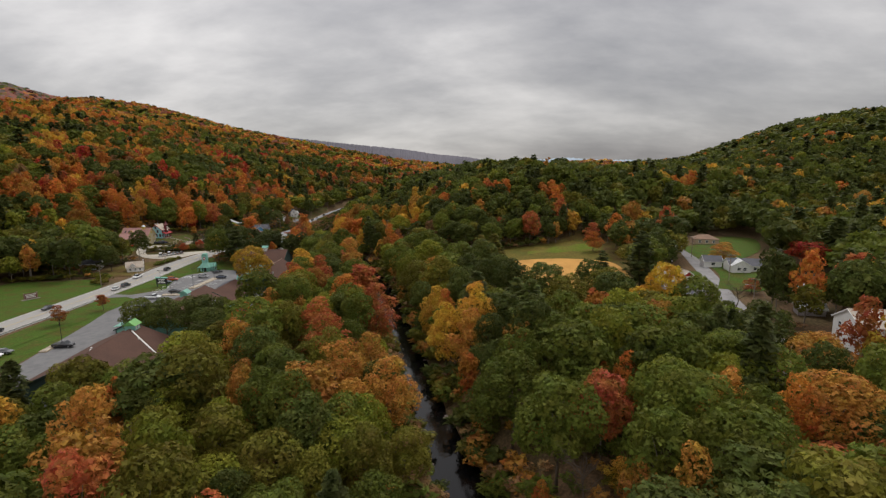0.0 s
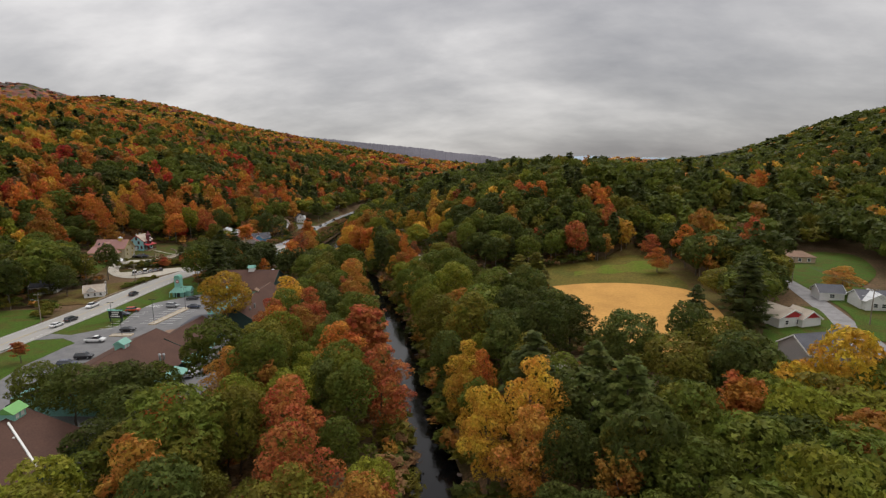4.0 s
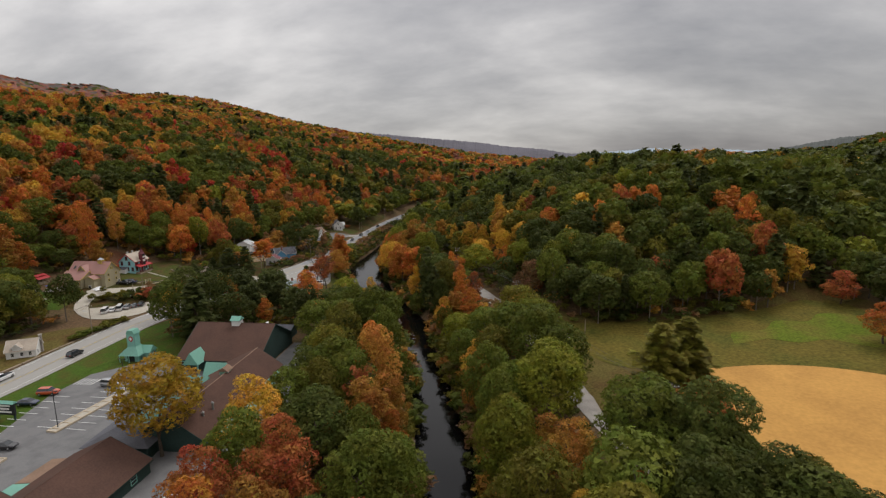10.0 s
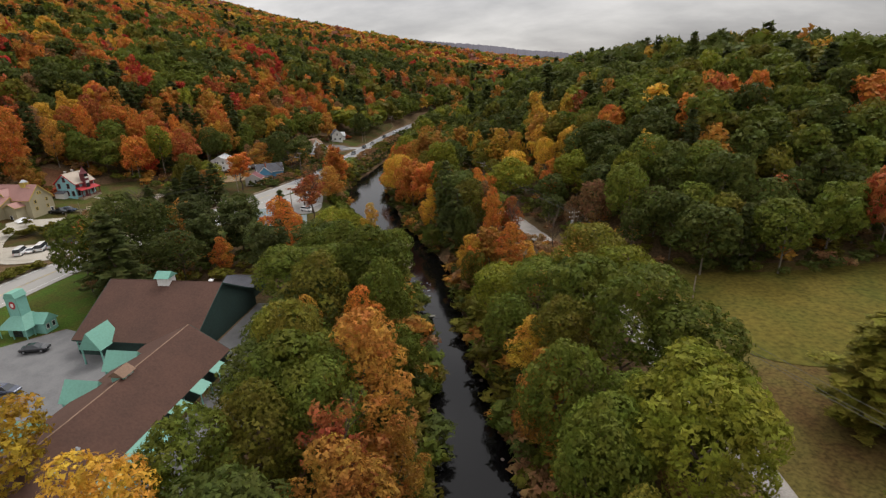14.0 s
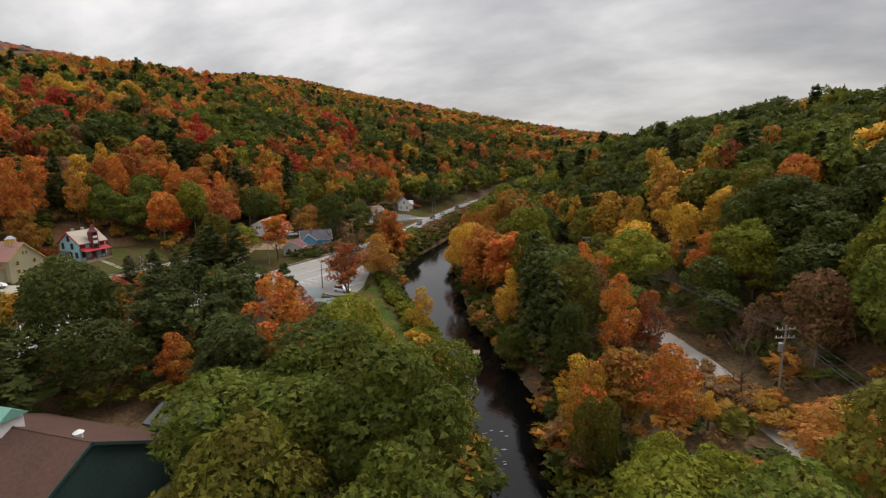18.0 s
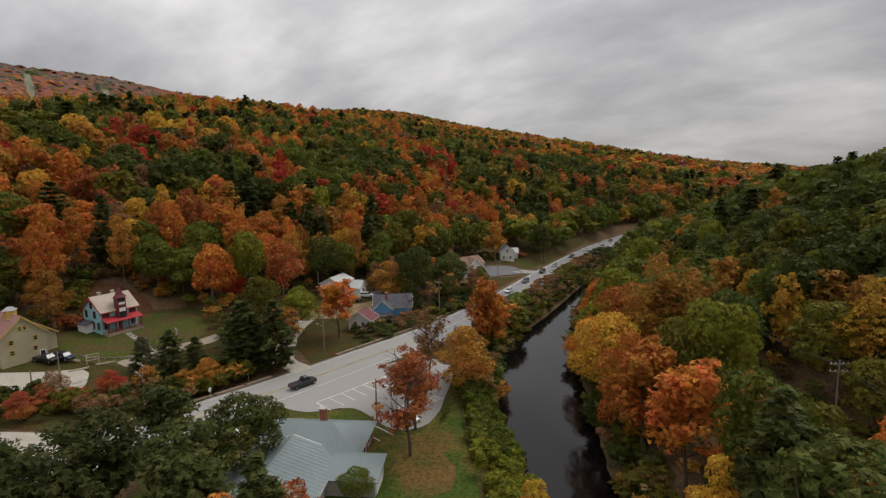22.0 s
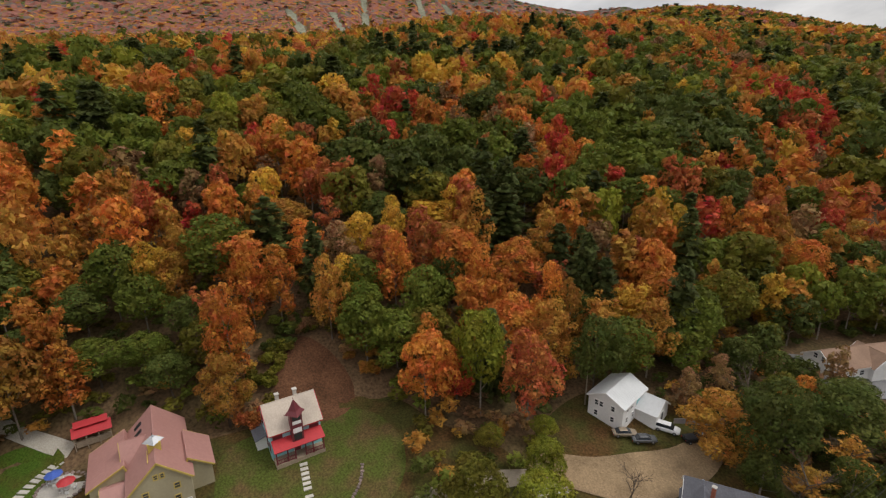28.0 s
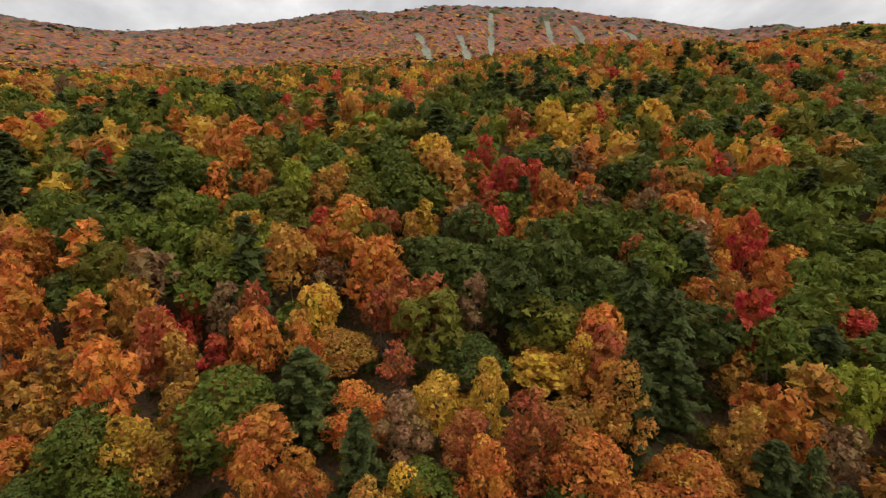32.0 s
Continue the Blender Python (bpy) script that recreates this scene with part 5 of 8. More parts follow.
def choose(x, y, g):
    """The leaf colours of the woods, by place: share of each hue."""
    n = len(x)
    u = line(FOOT, y) - x
    patchy = 1.5 * swell(x, y, 31, 5.0) + 0.7 * swell(x, y, 12, 8.0) + 0.8 * swell(x, y, 90, 1.0)
    wide = swell(x, y, 75, 2.5)
    s = x - line(RIVER, y)
    names = np.array(HUES)
    #        dark  green olive lime  gold  amber orange rust red   brown pine
    low = mix(0.11, 0.09, 0.11, 0.03, 0.05, 0.20, 0.19, 0.11, 0.03, 0.07, 0.06)
    band = mix(0.13, 0.24, 0.16, 0.06, 0.08, 0.13, 0.09, 0.03, 0.03, 0.01, 0.04)
    high = mix(0.05, 0.06, 0.09, 0.04, 0.19, 0.27, 0.20, 0.06, 0.02, 0.01, 0.01)
    gorge = mix(0.22, 0.10, 0.13, 0.01, 0.04, 0.13, 0.09, 0.12, 0.02, 0.05, 0.09)
    east = mix(0.45, 0.29, 0.10, 0.02, 0.03, 0.03, 0.02, 0.01, 0.00, 0.00, 0.09)
    bank = mix(0.20, 0.30, 0.20, 0.10, 0.04, 0.08, 0.03, 0.02, 0.00, 0.01, 0.02)
    # the mauve and sage shares colour distance haze onto the far slopes
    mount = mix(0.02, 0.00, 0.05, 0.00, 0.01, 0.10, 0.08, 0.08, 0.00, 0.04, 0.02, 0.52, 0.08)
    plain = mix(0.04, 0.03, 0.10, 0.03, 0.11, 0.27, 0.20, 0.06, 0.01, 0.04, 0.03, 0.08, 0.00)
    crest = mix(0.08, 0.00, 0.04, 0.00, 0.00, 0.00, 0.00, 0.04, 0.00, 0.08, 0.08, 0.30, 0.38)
    w = np.zeros((n, len(HUES)))
    hill = smooth(u, -5, 5)
    k_band = smooth(u + 30 * wide, 60, 95) * (1 - smooth(u + 40 * wide, 215, 285)) * (1 - 0.5 * smooth(y, 480, 700))
    k_far = smooth(y, 480, 700)
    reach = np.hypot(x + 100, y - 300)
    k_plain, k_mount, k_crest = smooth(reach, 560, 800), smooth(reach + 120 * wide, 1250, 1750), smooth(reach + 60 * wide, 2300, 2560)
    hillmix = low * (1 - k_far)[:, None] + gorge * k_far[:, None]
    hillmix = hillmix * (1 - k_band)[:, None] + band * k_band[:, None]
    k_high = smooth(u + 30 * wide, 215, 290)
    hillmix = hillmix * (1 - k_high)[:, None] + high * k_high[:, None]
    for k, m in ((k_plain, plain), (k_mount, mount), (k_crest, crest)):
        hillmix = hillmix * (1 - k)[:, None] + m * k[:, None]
    k_east = smooth(s, 30, 55)
    other = bank * (1 - k_east)[:, None] + east * k_east[:, None]
    w = hillmix * hill[:, None] + other * (1 - hill)[:, None]
    scrub = (gap_to(LANE, x, y) < 15) & (y > 262) & (y < 345)
    w = np.where(scrub[:, None], mix(0.08, 0.08, 0.2, 0.04, 0.05, 0.22, 0.1, 0.04, 0.0, 0.2), w)
    # neighbours tend to turn together
    patchy = patchy * (0.3 + 0.7 * hill)
    green = mix(1, 1, 1, 1, 0, 0, 0, 0, 0, 0, 1, 0, 1)
    w = w * np.where(green, np.exp(-0.8 * patchy)[:, None], np.exp(0.8 * patchy)[:, None])
    w /= w.sum(1, keepdims=True)
    pick = np.clip((w.cumsum(1) < g.random(n)[:, None]).sum(1), 0, len(HUES) - 1)
    for hue, places in DRIFTS:
        for a, b, r in places:
            pick = np.where((np.hypot(x - a, y - b) < r * 1.05) & (g.random(n) < 0.88), HUES.index(hue), pick)
    return pick


def scatter(x0, x1, y0, y1, step, g):
    gx, gy = np.meshgrid(np.arange(x0, x1, step), np.arange(y0, y1, step * 0.87))
    gx = gx + (np.arange(gx.shape[0]) % 2)[:, None] * step / 2
    x, y = gx.ravel(), gy.ravel()
    return x + g.uniform(-0.36, 0.36, len(x)) * step, y + g.uniform(-0.36, 0.36, len(y)) * step


def joined(name, x, y, hue, size, tall, forms3, label, g, cut):
    """Far woods as one mesh of loose tufts, with the colour of each tree kept on it."""
    z = height(x, y)
    rows, hues, shades = [], [], []
    conifer = hue == HUES.index("pine")
    form = g.integers(0, 60, len(x))
    loose = np.isin(hue, [HUES.index(h) for h in LOOSE]) & (g.random(len(x)) < 0.8)
    for mask, forms in zip((~conifer & ~loose, loose, conifer), forms3):
        for k, f in enumerate(forms):
            m = mask & (form % len(forms) == k)
            n = m.sum()
            if not n:
                continue
            a = g.uniform(0, 2 * math.pi, n)
            c, s = np.cos(a)[:, None, None], np.sin(a)[:, None, None]
            p = f[None]
            q = np.empty((n, *f.shape), np.float32)
            q[..., 0] = (p[..., 0] * c - p[..., 1] * s) * size[m][:, None, None] + x[m][:, None, None]
            q[..., 1] = (p[..., 0] * s + p[..., 1] * c) * size[m][:, None, None] + y[m][:, None, None]
            q[..., 2] = p[..., 2] * tall[m][:, None, None] + z[m][:, None, None]
            rows.append(q.reshape(-1, 3))
            hues.append(np.repeat((hue[m] + 0.5) / len(HUES), f.shape[0] * 3))
            shades.append(np.repeat(g.random(n), f.shape[0] * 3))
    me = crown_mesh(name, np.concatenate(rows))
    me.materials[0] = FOREST[cut]
    for key, values in (("hue", hues), ("shade", shades)):
        me.attributes.new(key, "FLOAT", "POINT").data.foreach_set("value", np.concatenate(values).astype(np.float32))
    return tagged(new(name, me), label, "forest", kind="stuff")


def stems(x, y, tall, g):
    """Plain three-sided trunks for the joined trees."""
    z = height(x, y)
    a = np.array([0, 2.1, 4.2])
    low, top = np.stack([np.cos(a) * 0.24, np.sin(a) * 0.24, np.full(3, -0.3)], 1), np.stack([np.cos(a) * 0.1, np.sin(a) * 0.1, np.full(3, 9.0)], 1)
    tri = np.array([[low[k], low[(k + 1) % 3], top[k]] for k in range(3)] + [[top[k], low[(k + 1) % 3], top[(k + 1) % 3]] for k in range(3)])
    limbs = []
    for k in range(7):
        b, z0, reach = k * 2.4, 4.0 + 0.9 * k, 3.6 - 0.25 * k
        out, side = np.array((np.cos(b), np.sin(b), 0)), np.array((-np.sin(b), np.cos(b), 0)) * 0.09
        foot, tip = np.array((0, 0, z0)), out * reach + (0, 0, z0 + 3.4)
        limbs += [[foot - side, foot + side, tip], [foot - (0, 0, 0.12), foot + (0, 0, 0.12), tip]]
    tri = np.concatenate([tri, np.array(limbs)])
    q = tri[None] * np.stack([np.ones(len(x)), np.ones(len(x)), tall], 1)[:, None, None] + np.stack([x, y, z], 1)[:, None, None]
    me = crown_mesh("trunks", q)
    me.materials[0] = GREY_BARK
    return me


def woods():
    """The nearest trees singly, the rest within reach as one stand, with its undergrowth."""
    g = np.random.default_rng(21)
    x, y = scatter(-330, 210, 30, 580, 7.7, g)
    away = gap_to(FLIGHT, x, y)
    keep = ~is_clear(x, y, -1.0) & (away < 160) & (y > 42)
    x, y, away = x[keep], y[keep], away[keep]
    t = np.array(taken)
    free = np.array([np.all(np.hypot(t[:, 0] - a, t[:, 1] - b) > 0.6 * t[:, 2] + 2.0) for a, b in zip(x, y)])
    x, y, away = x[free], y[free], away[free]
    pick = choose(x, y, g)
    size = g.uniform(0.85, 1.32, len(x)) * (0.82 + 0.18 * smooth(np.abs(x - line(RIVER, y)), 10, 30))
    size = np.where((x > line(LANE, y)) & (y > 285), size * 0.88, size)
    # young growth between the roadside houses
    young = inside(x, y, [(-162, 396), (-128, 392), (-124, 446), (-166, 440)])
    size = np.where(young, size * 0.62, size)
    pick = np.where(young, np.array([HUES.index(h) for h in ("brown", "dark", "amber", "olive", "brown", "dark")])[g.integers(0, 6, len(x))], pick)
    size = np.where((gap_to(LANE, x, y) < 15) & (y > 262) & (y < 345), size * 0.75, size)
    for a, b, r, f in GLADES:
        size = np.where(np.hypot(x - a, y - b) < r, size * f, size)
    tallish = size > 0.12
    x, y, away, pick, size = x[tallish], y[tallish], away[tallish], pick[tallish], size[tallish]
    near = np.argsort(away)[:90]
    single = np.zeros(len(x), bool)
    single[near] = True
    for a, b, k, s in zip(x[single], y[single], pick[single], size[single]):
        hue = HUES[k]
        tree(a, b, (3.7 if hue == "pine" else 4.9) * s, (17.0 if hue == "pine" else 15.0) * s, hue, "p" if hue == "pine" else ("s" if hue == "brown" else "d"))
    x, y, pick, size, away = x[~single], y[~single], pick[~single], size[~single], away[~single]
    leafy = np.isin(pick, [HUES.index(h) for h in ("dark", "green", "olive")])
    girth = np.where(leafy, g.uniform(0.85, 1.25, len(x)), g.uniform(0.75, 1.15, len(x)))
    tall = size * np.where(leafy, g.uniform(0.85, 1.05, len(x)), g.uniform(0.9, 1.18, len(x)))
    for name, m, f, cut, label in (("riverside_trees", away < 85, STAND, 4.0, "mixed trees crowding both banks of the river"), ("woodland", away >= 85, MED, 2.7, "mixed autumn trees filling the valley sides")):
        stand = joined(name, x[m], y[m], pick[m], (size * girth)[m], tall[m], f, label, g, cut)
        tr = new("trunks", stems(x[m], y[m], tall[m], g))
        tr.parent = stand
    # bushes between and under the trees
    x, y = scatter(-260, 130, 40, 470, 4.2, g)
    keep = ~is_clear(x, y, -2.6) & (gap_to(FLIGHT, x, y) < 115)
    x, y = x[keep], y[keep]
    pick = np.array([HUES.index(h) for h in ("dark", "green", "olive", "brown", "dark", "amber", "olive")])[g.integers(0, 7, len(x))]
    size = g.uniform(0.28, 0.5, len(x)) * (1 + 0.45 * (np.abs(x - line(RIVER, y)) < river_half(y) + 6))
    # bushes along the water and the strip below the road
    by = g.uniform(50, 760, 1500)
    side = np.where(g.random(1500) < 0.5, -1, 1)
    bx = line(RIVER, by) + side * (river_half(by) + g.uniform(-0.9, 5.0, 1500))
    ok = (np.abs(bx - line(ROAD, by)) > 7.6) & ~inside(bx, by, [(-100, 350), (-60, 290), (-46, 290), (-82, 350)])
    bx, by = bx[ok], by[ok]
    x, y, pick = np.concatenate([x, bx]), np.concatenate([y, by]), np.concatenate([pick, np.array([HUES.index(h) for h in ("dark", "olive", "brown", "olive", "amber", "green")])[g.integers(0, 6, len(bx))]])
    size = np.concatenate([size, g.uniform(0.3, 0.62, len(bx)) * (1 + 0.35 * (by > 390))])
    # dense bushes hanging over the water below the road
    own = np.random.default_rng(77)
    wy = own.uniform(372, 620, 420)
    low = line(ROAD, wy) + 8.6
    wx = low + (np.maximum(line(RIVER, wy) - river_half(wy) + 1.5, low + 4.2) - low) * own.random(420) ** 0.7
    x, y = np.concatenate([x, wx]), np.concatenate([y, wy])
    pick = np.concatenate([pick, np.array([HUES.index(h) for h in ("dark", "brown", "olive", "pine", "dark")])[own.integers(0, 5, 420)]])
    size = np.concatenate([size, own.uniform(0.22, 0.36, 420)])
    joined("undergrowth", x, y, pick, size, size * g.uniform(0.35, 0.7, len(x)), SHRUBS, "tangled brown and green undergrowth", g, 2.7)


woods()


def far_woods():
    g = np.random.default_rng(5)
    x, y = scatter(-620, 420, 20, 1000, 9.2, g)
    away = gap_to(FLIGHT, x, y)
    keep = ~is_clear(x, y) & (away >= 160) & (away < 520) & ((y > 60 + 0.25 * np.abs(x)))
    x, y = x[keep], y[keep]
    pick = choose(x, y, g)
    size = g.uniform(0.9, 1.3, len(x))
    for a, b, r, f in GLADES:
        size = np.where(np.hypot(x - a, y - b) < r, np.maximum(size * f, 0.1), size)
    leafy = np.isin(pick, [HUES.index(h) for h in ("dark", "green", "olive")])
    girth = np.where(leafy, g.uniform(0.9, 1.3, len(x)), g.uniform(0.8, 1.2, len(x)))
    joined("hillside_woods", x, y, pick, size * girth, size * g.uniform(0.78, 1.1, len(x)), LOW, "mixed autumn woodland on the valley slopes", g, 1.3)
    # beyond: wider spaced, down to the mountain
    rows = []
    r0 = 500.0
    while r0 < 2760:
        step = 9.0 + r0 * 0.0026
        n = int(math.radians(205) * r0 / step)
        a = np.radians(-75 + 205 * (np.arange(n) + g.uniform(-0.4, 0.4, n)) / n)
        r = r0 + g.uniform(-0.4, 0.4, n) * step
        rows.append(np.stack([-100 - np.sin(a) * r, 300 + np.cos(a) * r, np.full(n, step)], 1))
        r0 += step * 0.9
    p = np.concatenate(rows)
    x, y, step = p.T
    far = np.hypot(x + 100, y - 300)
    keep = (far < 2750) & ((far < 1500) | (x < 0)) & ((far < 1150) | (g.random(len(x)) < np.where(far < 1500, 0.3, 0.05)))
    x, y, step = x[keep], y[keep], step[keep]
    keep = (gap_to(FLIGHT, x, y) > 520) & ~is_clear(x, y) & (y < 4300) & ~on_piste(x, y)
    x, y, step = x[keep], y[keep], step[keep]
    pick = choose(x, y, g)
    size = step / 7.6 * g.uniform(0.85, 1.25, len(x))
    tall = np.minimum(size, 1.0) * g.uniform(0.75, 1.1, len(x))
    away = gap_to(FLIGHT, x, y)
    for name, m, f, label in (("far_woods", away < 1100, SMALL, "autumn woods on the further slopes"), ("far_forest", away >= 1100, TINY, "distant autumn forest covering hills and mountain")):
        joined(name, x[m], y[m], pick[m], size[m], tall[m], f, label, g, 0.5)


PISTES = [[(73.9, 1250), (74.9, 1566), (75.3, 1800), (76.2, 2150)], [(70.5, 1451), (71.2, 1780), (71.8, 2019)], [(68.3, 1500), (68.5, 2022), (68.7, 2530)], [(61.6, 1900), (62.8, 2318), (63.1, 2437)], [(58.6, 1950), (59.6, 2304), (60.6, 2423)], [(54.0, 2150), (54.8, 2353), (56.3, 2433)]]


def on_piste(x, y):
    r, a = np.hypot(x + 100, y - 300), np.degrees(np.arctan2(-(x + 100), y - 300))
    hit = np.zeros(len(x), bool)
    for p in PISTES:
        q = np.array(p)
        mid_angle = np.interp(r, q[:, 1], q[:, 0])
        hit |= (np.abs(a - mid_angle) * np.pi / 180 * r < 17 + 5 * np.sin(r / 60)) & (r > q[0, 1]) & (r < q[-1, 1])
    return hit


far_woods()


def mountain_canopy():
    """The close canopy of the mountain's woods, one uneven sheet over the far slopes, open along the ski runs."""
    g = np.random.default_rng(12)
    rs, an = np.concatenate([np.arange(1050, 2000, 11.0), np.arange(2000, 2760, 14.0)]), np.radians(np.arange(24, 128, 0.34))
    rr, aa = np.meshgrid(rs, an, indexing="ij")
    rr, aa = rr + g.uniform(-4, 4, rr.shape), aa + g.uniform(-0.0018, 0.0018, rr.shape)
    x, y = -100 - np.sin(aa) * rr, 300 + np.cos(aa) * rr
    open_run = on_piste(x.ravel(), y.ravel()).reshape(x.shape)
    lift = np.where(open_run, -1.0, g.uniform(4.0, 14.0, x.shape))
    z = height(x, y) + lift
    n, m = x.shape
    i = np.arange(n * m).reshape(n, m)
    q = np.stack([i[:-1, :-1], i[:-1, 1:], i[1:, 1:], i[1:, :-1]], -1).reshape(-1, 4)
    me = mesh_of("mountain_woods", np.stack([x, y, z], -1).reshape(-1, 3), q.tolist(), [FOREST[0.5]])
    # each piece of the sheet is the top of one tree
    # the far hues picked here already hold the distance haze
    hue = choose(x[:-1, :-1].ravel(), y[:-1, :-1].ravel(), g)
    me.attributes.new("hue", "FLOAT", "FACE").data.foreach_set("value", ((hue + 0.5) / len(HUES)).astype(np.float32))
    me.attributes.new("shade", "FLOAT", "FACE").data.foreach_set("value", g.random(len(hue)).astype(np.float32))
    tagged(new("mountain_woods", me), "russet woods covering the ski mountain, distance haze in their colour", "forest", kind="stuff")


mountain_canopy()


def piste(points):
    rows = []
    for a, r in curve_points(points, 30.0):
        rows.append((-100 - math.sin(radians(a)) * r, 300 + math.cos(radians(a)) * r))
    tagged(ribbon("ski_run", rows, 24, material("piste_grass", (0.2, 0.2, 0.14), 0.95, vary=0.3, grain=0.1, stain=0.4), 1.2, smooth_path=False, wobble=4), "pale mown ski run on the mountain", "ski run", kind="structure")


for p in PISTES:
    piste(p)


# ---------------------------------------------------------------- making things
class Shape:
    """Vertices and faces gathered for one part."""

    def __init__(self):
        self.verts, self.faces = [], []

    def add(self, verts, faces):
        n = len(self.verts)
        self.verts += [tuple(v) for v in verts]
        self.faces += [tuple(n + k for k in f) for f in faces]
        return self

    def box(self, x0, x1, y0, y1, z0, z1):
        return self.add([(x, y, z) for z in (z0, z1) for y in (y0, y1) for x in (x0, x1)],
                        [(0, 2, 3, 1), (4, 5, 7, 6), (0, 1, 5, 4), (2, 6, 7, 3), (0, 4, 6, 2), (1, 3, 7, 5)])

    def prism(self, outline, a, b, along="x"):
        """An outline in the other two axes drawn out from a to b."""
        n = len(outline)
        put = {"x": lambda u, v, w: (w, u, v), "y": lambda u, v, w: (u, w, v), "z": lambda u, v, w: (u, v, w)}[along]
        verts = [put(u, v, a) for u, v in outline] + [put(u, v, b) for u, v in outline]
        return self.add(verts, [tuple(range(n)), tuple(range(2 * n - 1, n - 1, -1))] + [(k, n + k, n + (k + 1) % n, (k + 1) % n) for k in range(n)])

    def cone(self, x, y, z0, z1, r0, r1, sides=10):
        ring = [(math.cos(2 * math.pi * k / sides), math.sin(2 * math.pi * k / sides)) for k in range(sides)]
        verts = [(x + c * r0, y + s * r0, z0) for c, s in ring] + [(x + c * r1, y + s * r1, z1) for c, s in ring]
        return self.add(verts, [tuple(range(sides))[::-1], tuple(range(sides, 2 * sides))] + [(k, (k + 1) % sides, sides + (k + 1) % sides, sides + k) for k in range(sides)])

    def slab(self, quad, thick):
        """A sloping board on four corners, with its thickness downwards."""
        q = [Vector(p) for p in quad]
        n = (q[1] - q[0]).cross(q[2] - q[0]).normalized()
        n = n if n.z > 0 else -n
        return self.add([tuple(p) for p in q] + [tuple(p - n * thick) for p in q], [(0, 1, 2, 3), (7, 6, 5, 4), (0, 4, 5, 1), (1, 5, 6, 2), (2, 6, 7, 3), (3, 7, 4, 0)])

    def rod(self, a, b, r0, r1=None, sides=6):
        tube(self.verts, self.faces, [a, b], [r0, r0 if r1 is None else r1], sides)
        return self

    def mesh(self, name, mat):
        me = mesh_of(name, self.verts, self.faces, [mat])
        b = bmesh.new()
        b.from_mesh(me)
        bmesh.ops.recalc_face_normals(b, faces=b.faces)
        b.to_mesh(me)
        b.free()
        return me


def part(name, shape, mat, parent, label=""):
    ob = new(name, shape if isinstance(shape, bpy.types.Mesh) else shape.mesh(name, mat))
    if isinstance(shape, bpy.types.Mesh):
        with_material(ob, mat)
    ob.parent = parent
    return tagged(ob, label)


def thing(name, x, y, z, turn, label, category, group=""):
    ob = new(name)
    ob.matrix_world = pose(x, y, z, 0, 0, turn)
    return tagged(ob, label, category, group)


CACHE = {}


def window(parent, side, half_l, half_w, u, zc, w, h, trim):
    """A sash window: frame and pane, on one side of a house."""
    key = ("window", w, h)
    if key not in CACHE:
        f = Shape()
        for x0, x1, z0, z1 in ((-w / 2 - 0.1, -w / 2 + 0.05, -h / 2 - 0.1, h / 2 + 0.12), (w / 2 - 0.05, w / 2 + 0.1, -h / 2 - 0.1, h / 2 + 0.12), (-w / 2 + 0.05, w / 2 - 0.05, h / 2 - 0.05, h / 2 + 0.12), (-w / 2 + 0.05, w / 2 - 0.05, -h / 2 - 0.12, -h / 2 + 0.05), (-w / 2 + 0.05, w / 2 - 0.05, -0.04, 0.04)):
            f.box(x0, x1, -0.09, 0.02, z0, z1)
        p = Shape().box(-w / 2 + 0.05, w / 2 - 0.05, -0.035, 0.01, -h / 2 + 0.05, h / 2 - 0.05)
        CACHE[key] = f.mesh("window", TRIM), p.mesh("pane", GLASS)
    fm, pm = CACHE[key]
    ob = part("window", fm, trim, parent)
    ob.matrix_local = {"S": pose(u, -half_w, zc), "N": pose(u, half_w, zc, 0, 0, 180), "E": pose(half_l, u, zc, 0, 0, 90), "W": pose(-half_l, u, zc, 0, 0, -90)}[side]
    part("pane", pm, GLASS, ob)
    return ob


def door(parent, side, half_l, half_w, u, mat, w=1.0, h=2.1, z=0.1):
    s = Shape().box(-w / 2, w / 2, -0.08, 0.02, 0, h)
    ob = part("door", s, mat, parent)
    ob.matrix_local = {"S": pose(u, -half_w, z), "N": pose(u, half_w, z, 0, 0, 180), "E": pose(half_l, u, z, 0, 0, 90), "W": pose(-half_l, u, z, 0, 0, -90)}[side]
    part("door_frame", Shape().box(-w / 2 - 0.14, -w / 2, -0.1, 0.02, 0, h + 0.14).box(w / 2, w / 2 + 0.14, -0.1, 0.02, 0, h + 0.14).box(-w / 2, w / 2, -0.1, 0.02, h, h + 0.14), TRIM, ob)


METAL_ROOFS = [ROOF_SAGE, ROOF_PINK, ROOF_PALE, MINT]


def seams(parent, eave, top, k, hl, lift, roof, m):
    """Standing seams up one roof slope; eave and top are (y, z), k the half length of the ridge."""
    s = Shape()
    n = max(2, int(hl * 2 / 0.7))
    for i in range(1, n):
        x = -hl + 2 * hl * i / n
        f = 1.0 if abs(x) <= k else (hl - abs(x)) / (hl - k)
        y1, z1 = eave[0] + (top[0] - eave[0]) * f, eave[1] + (top[1] - eave[1]) * f
        s.slab([(x - 0.045, eave[0], eave[1] + lift), (x + 0.045, eave[0], eave[1] + lift), (x + 0.045, y1, z1 + lift), (x - 0.045, y1, z1 + lift)], 0.08)
    part("seams", s, roof, parent).matrix_local = m


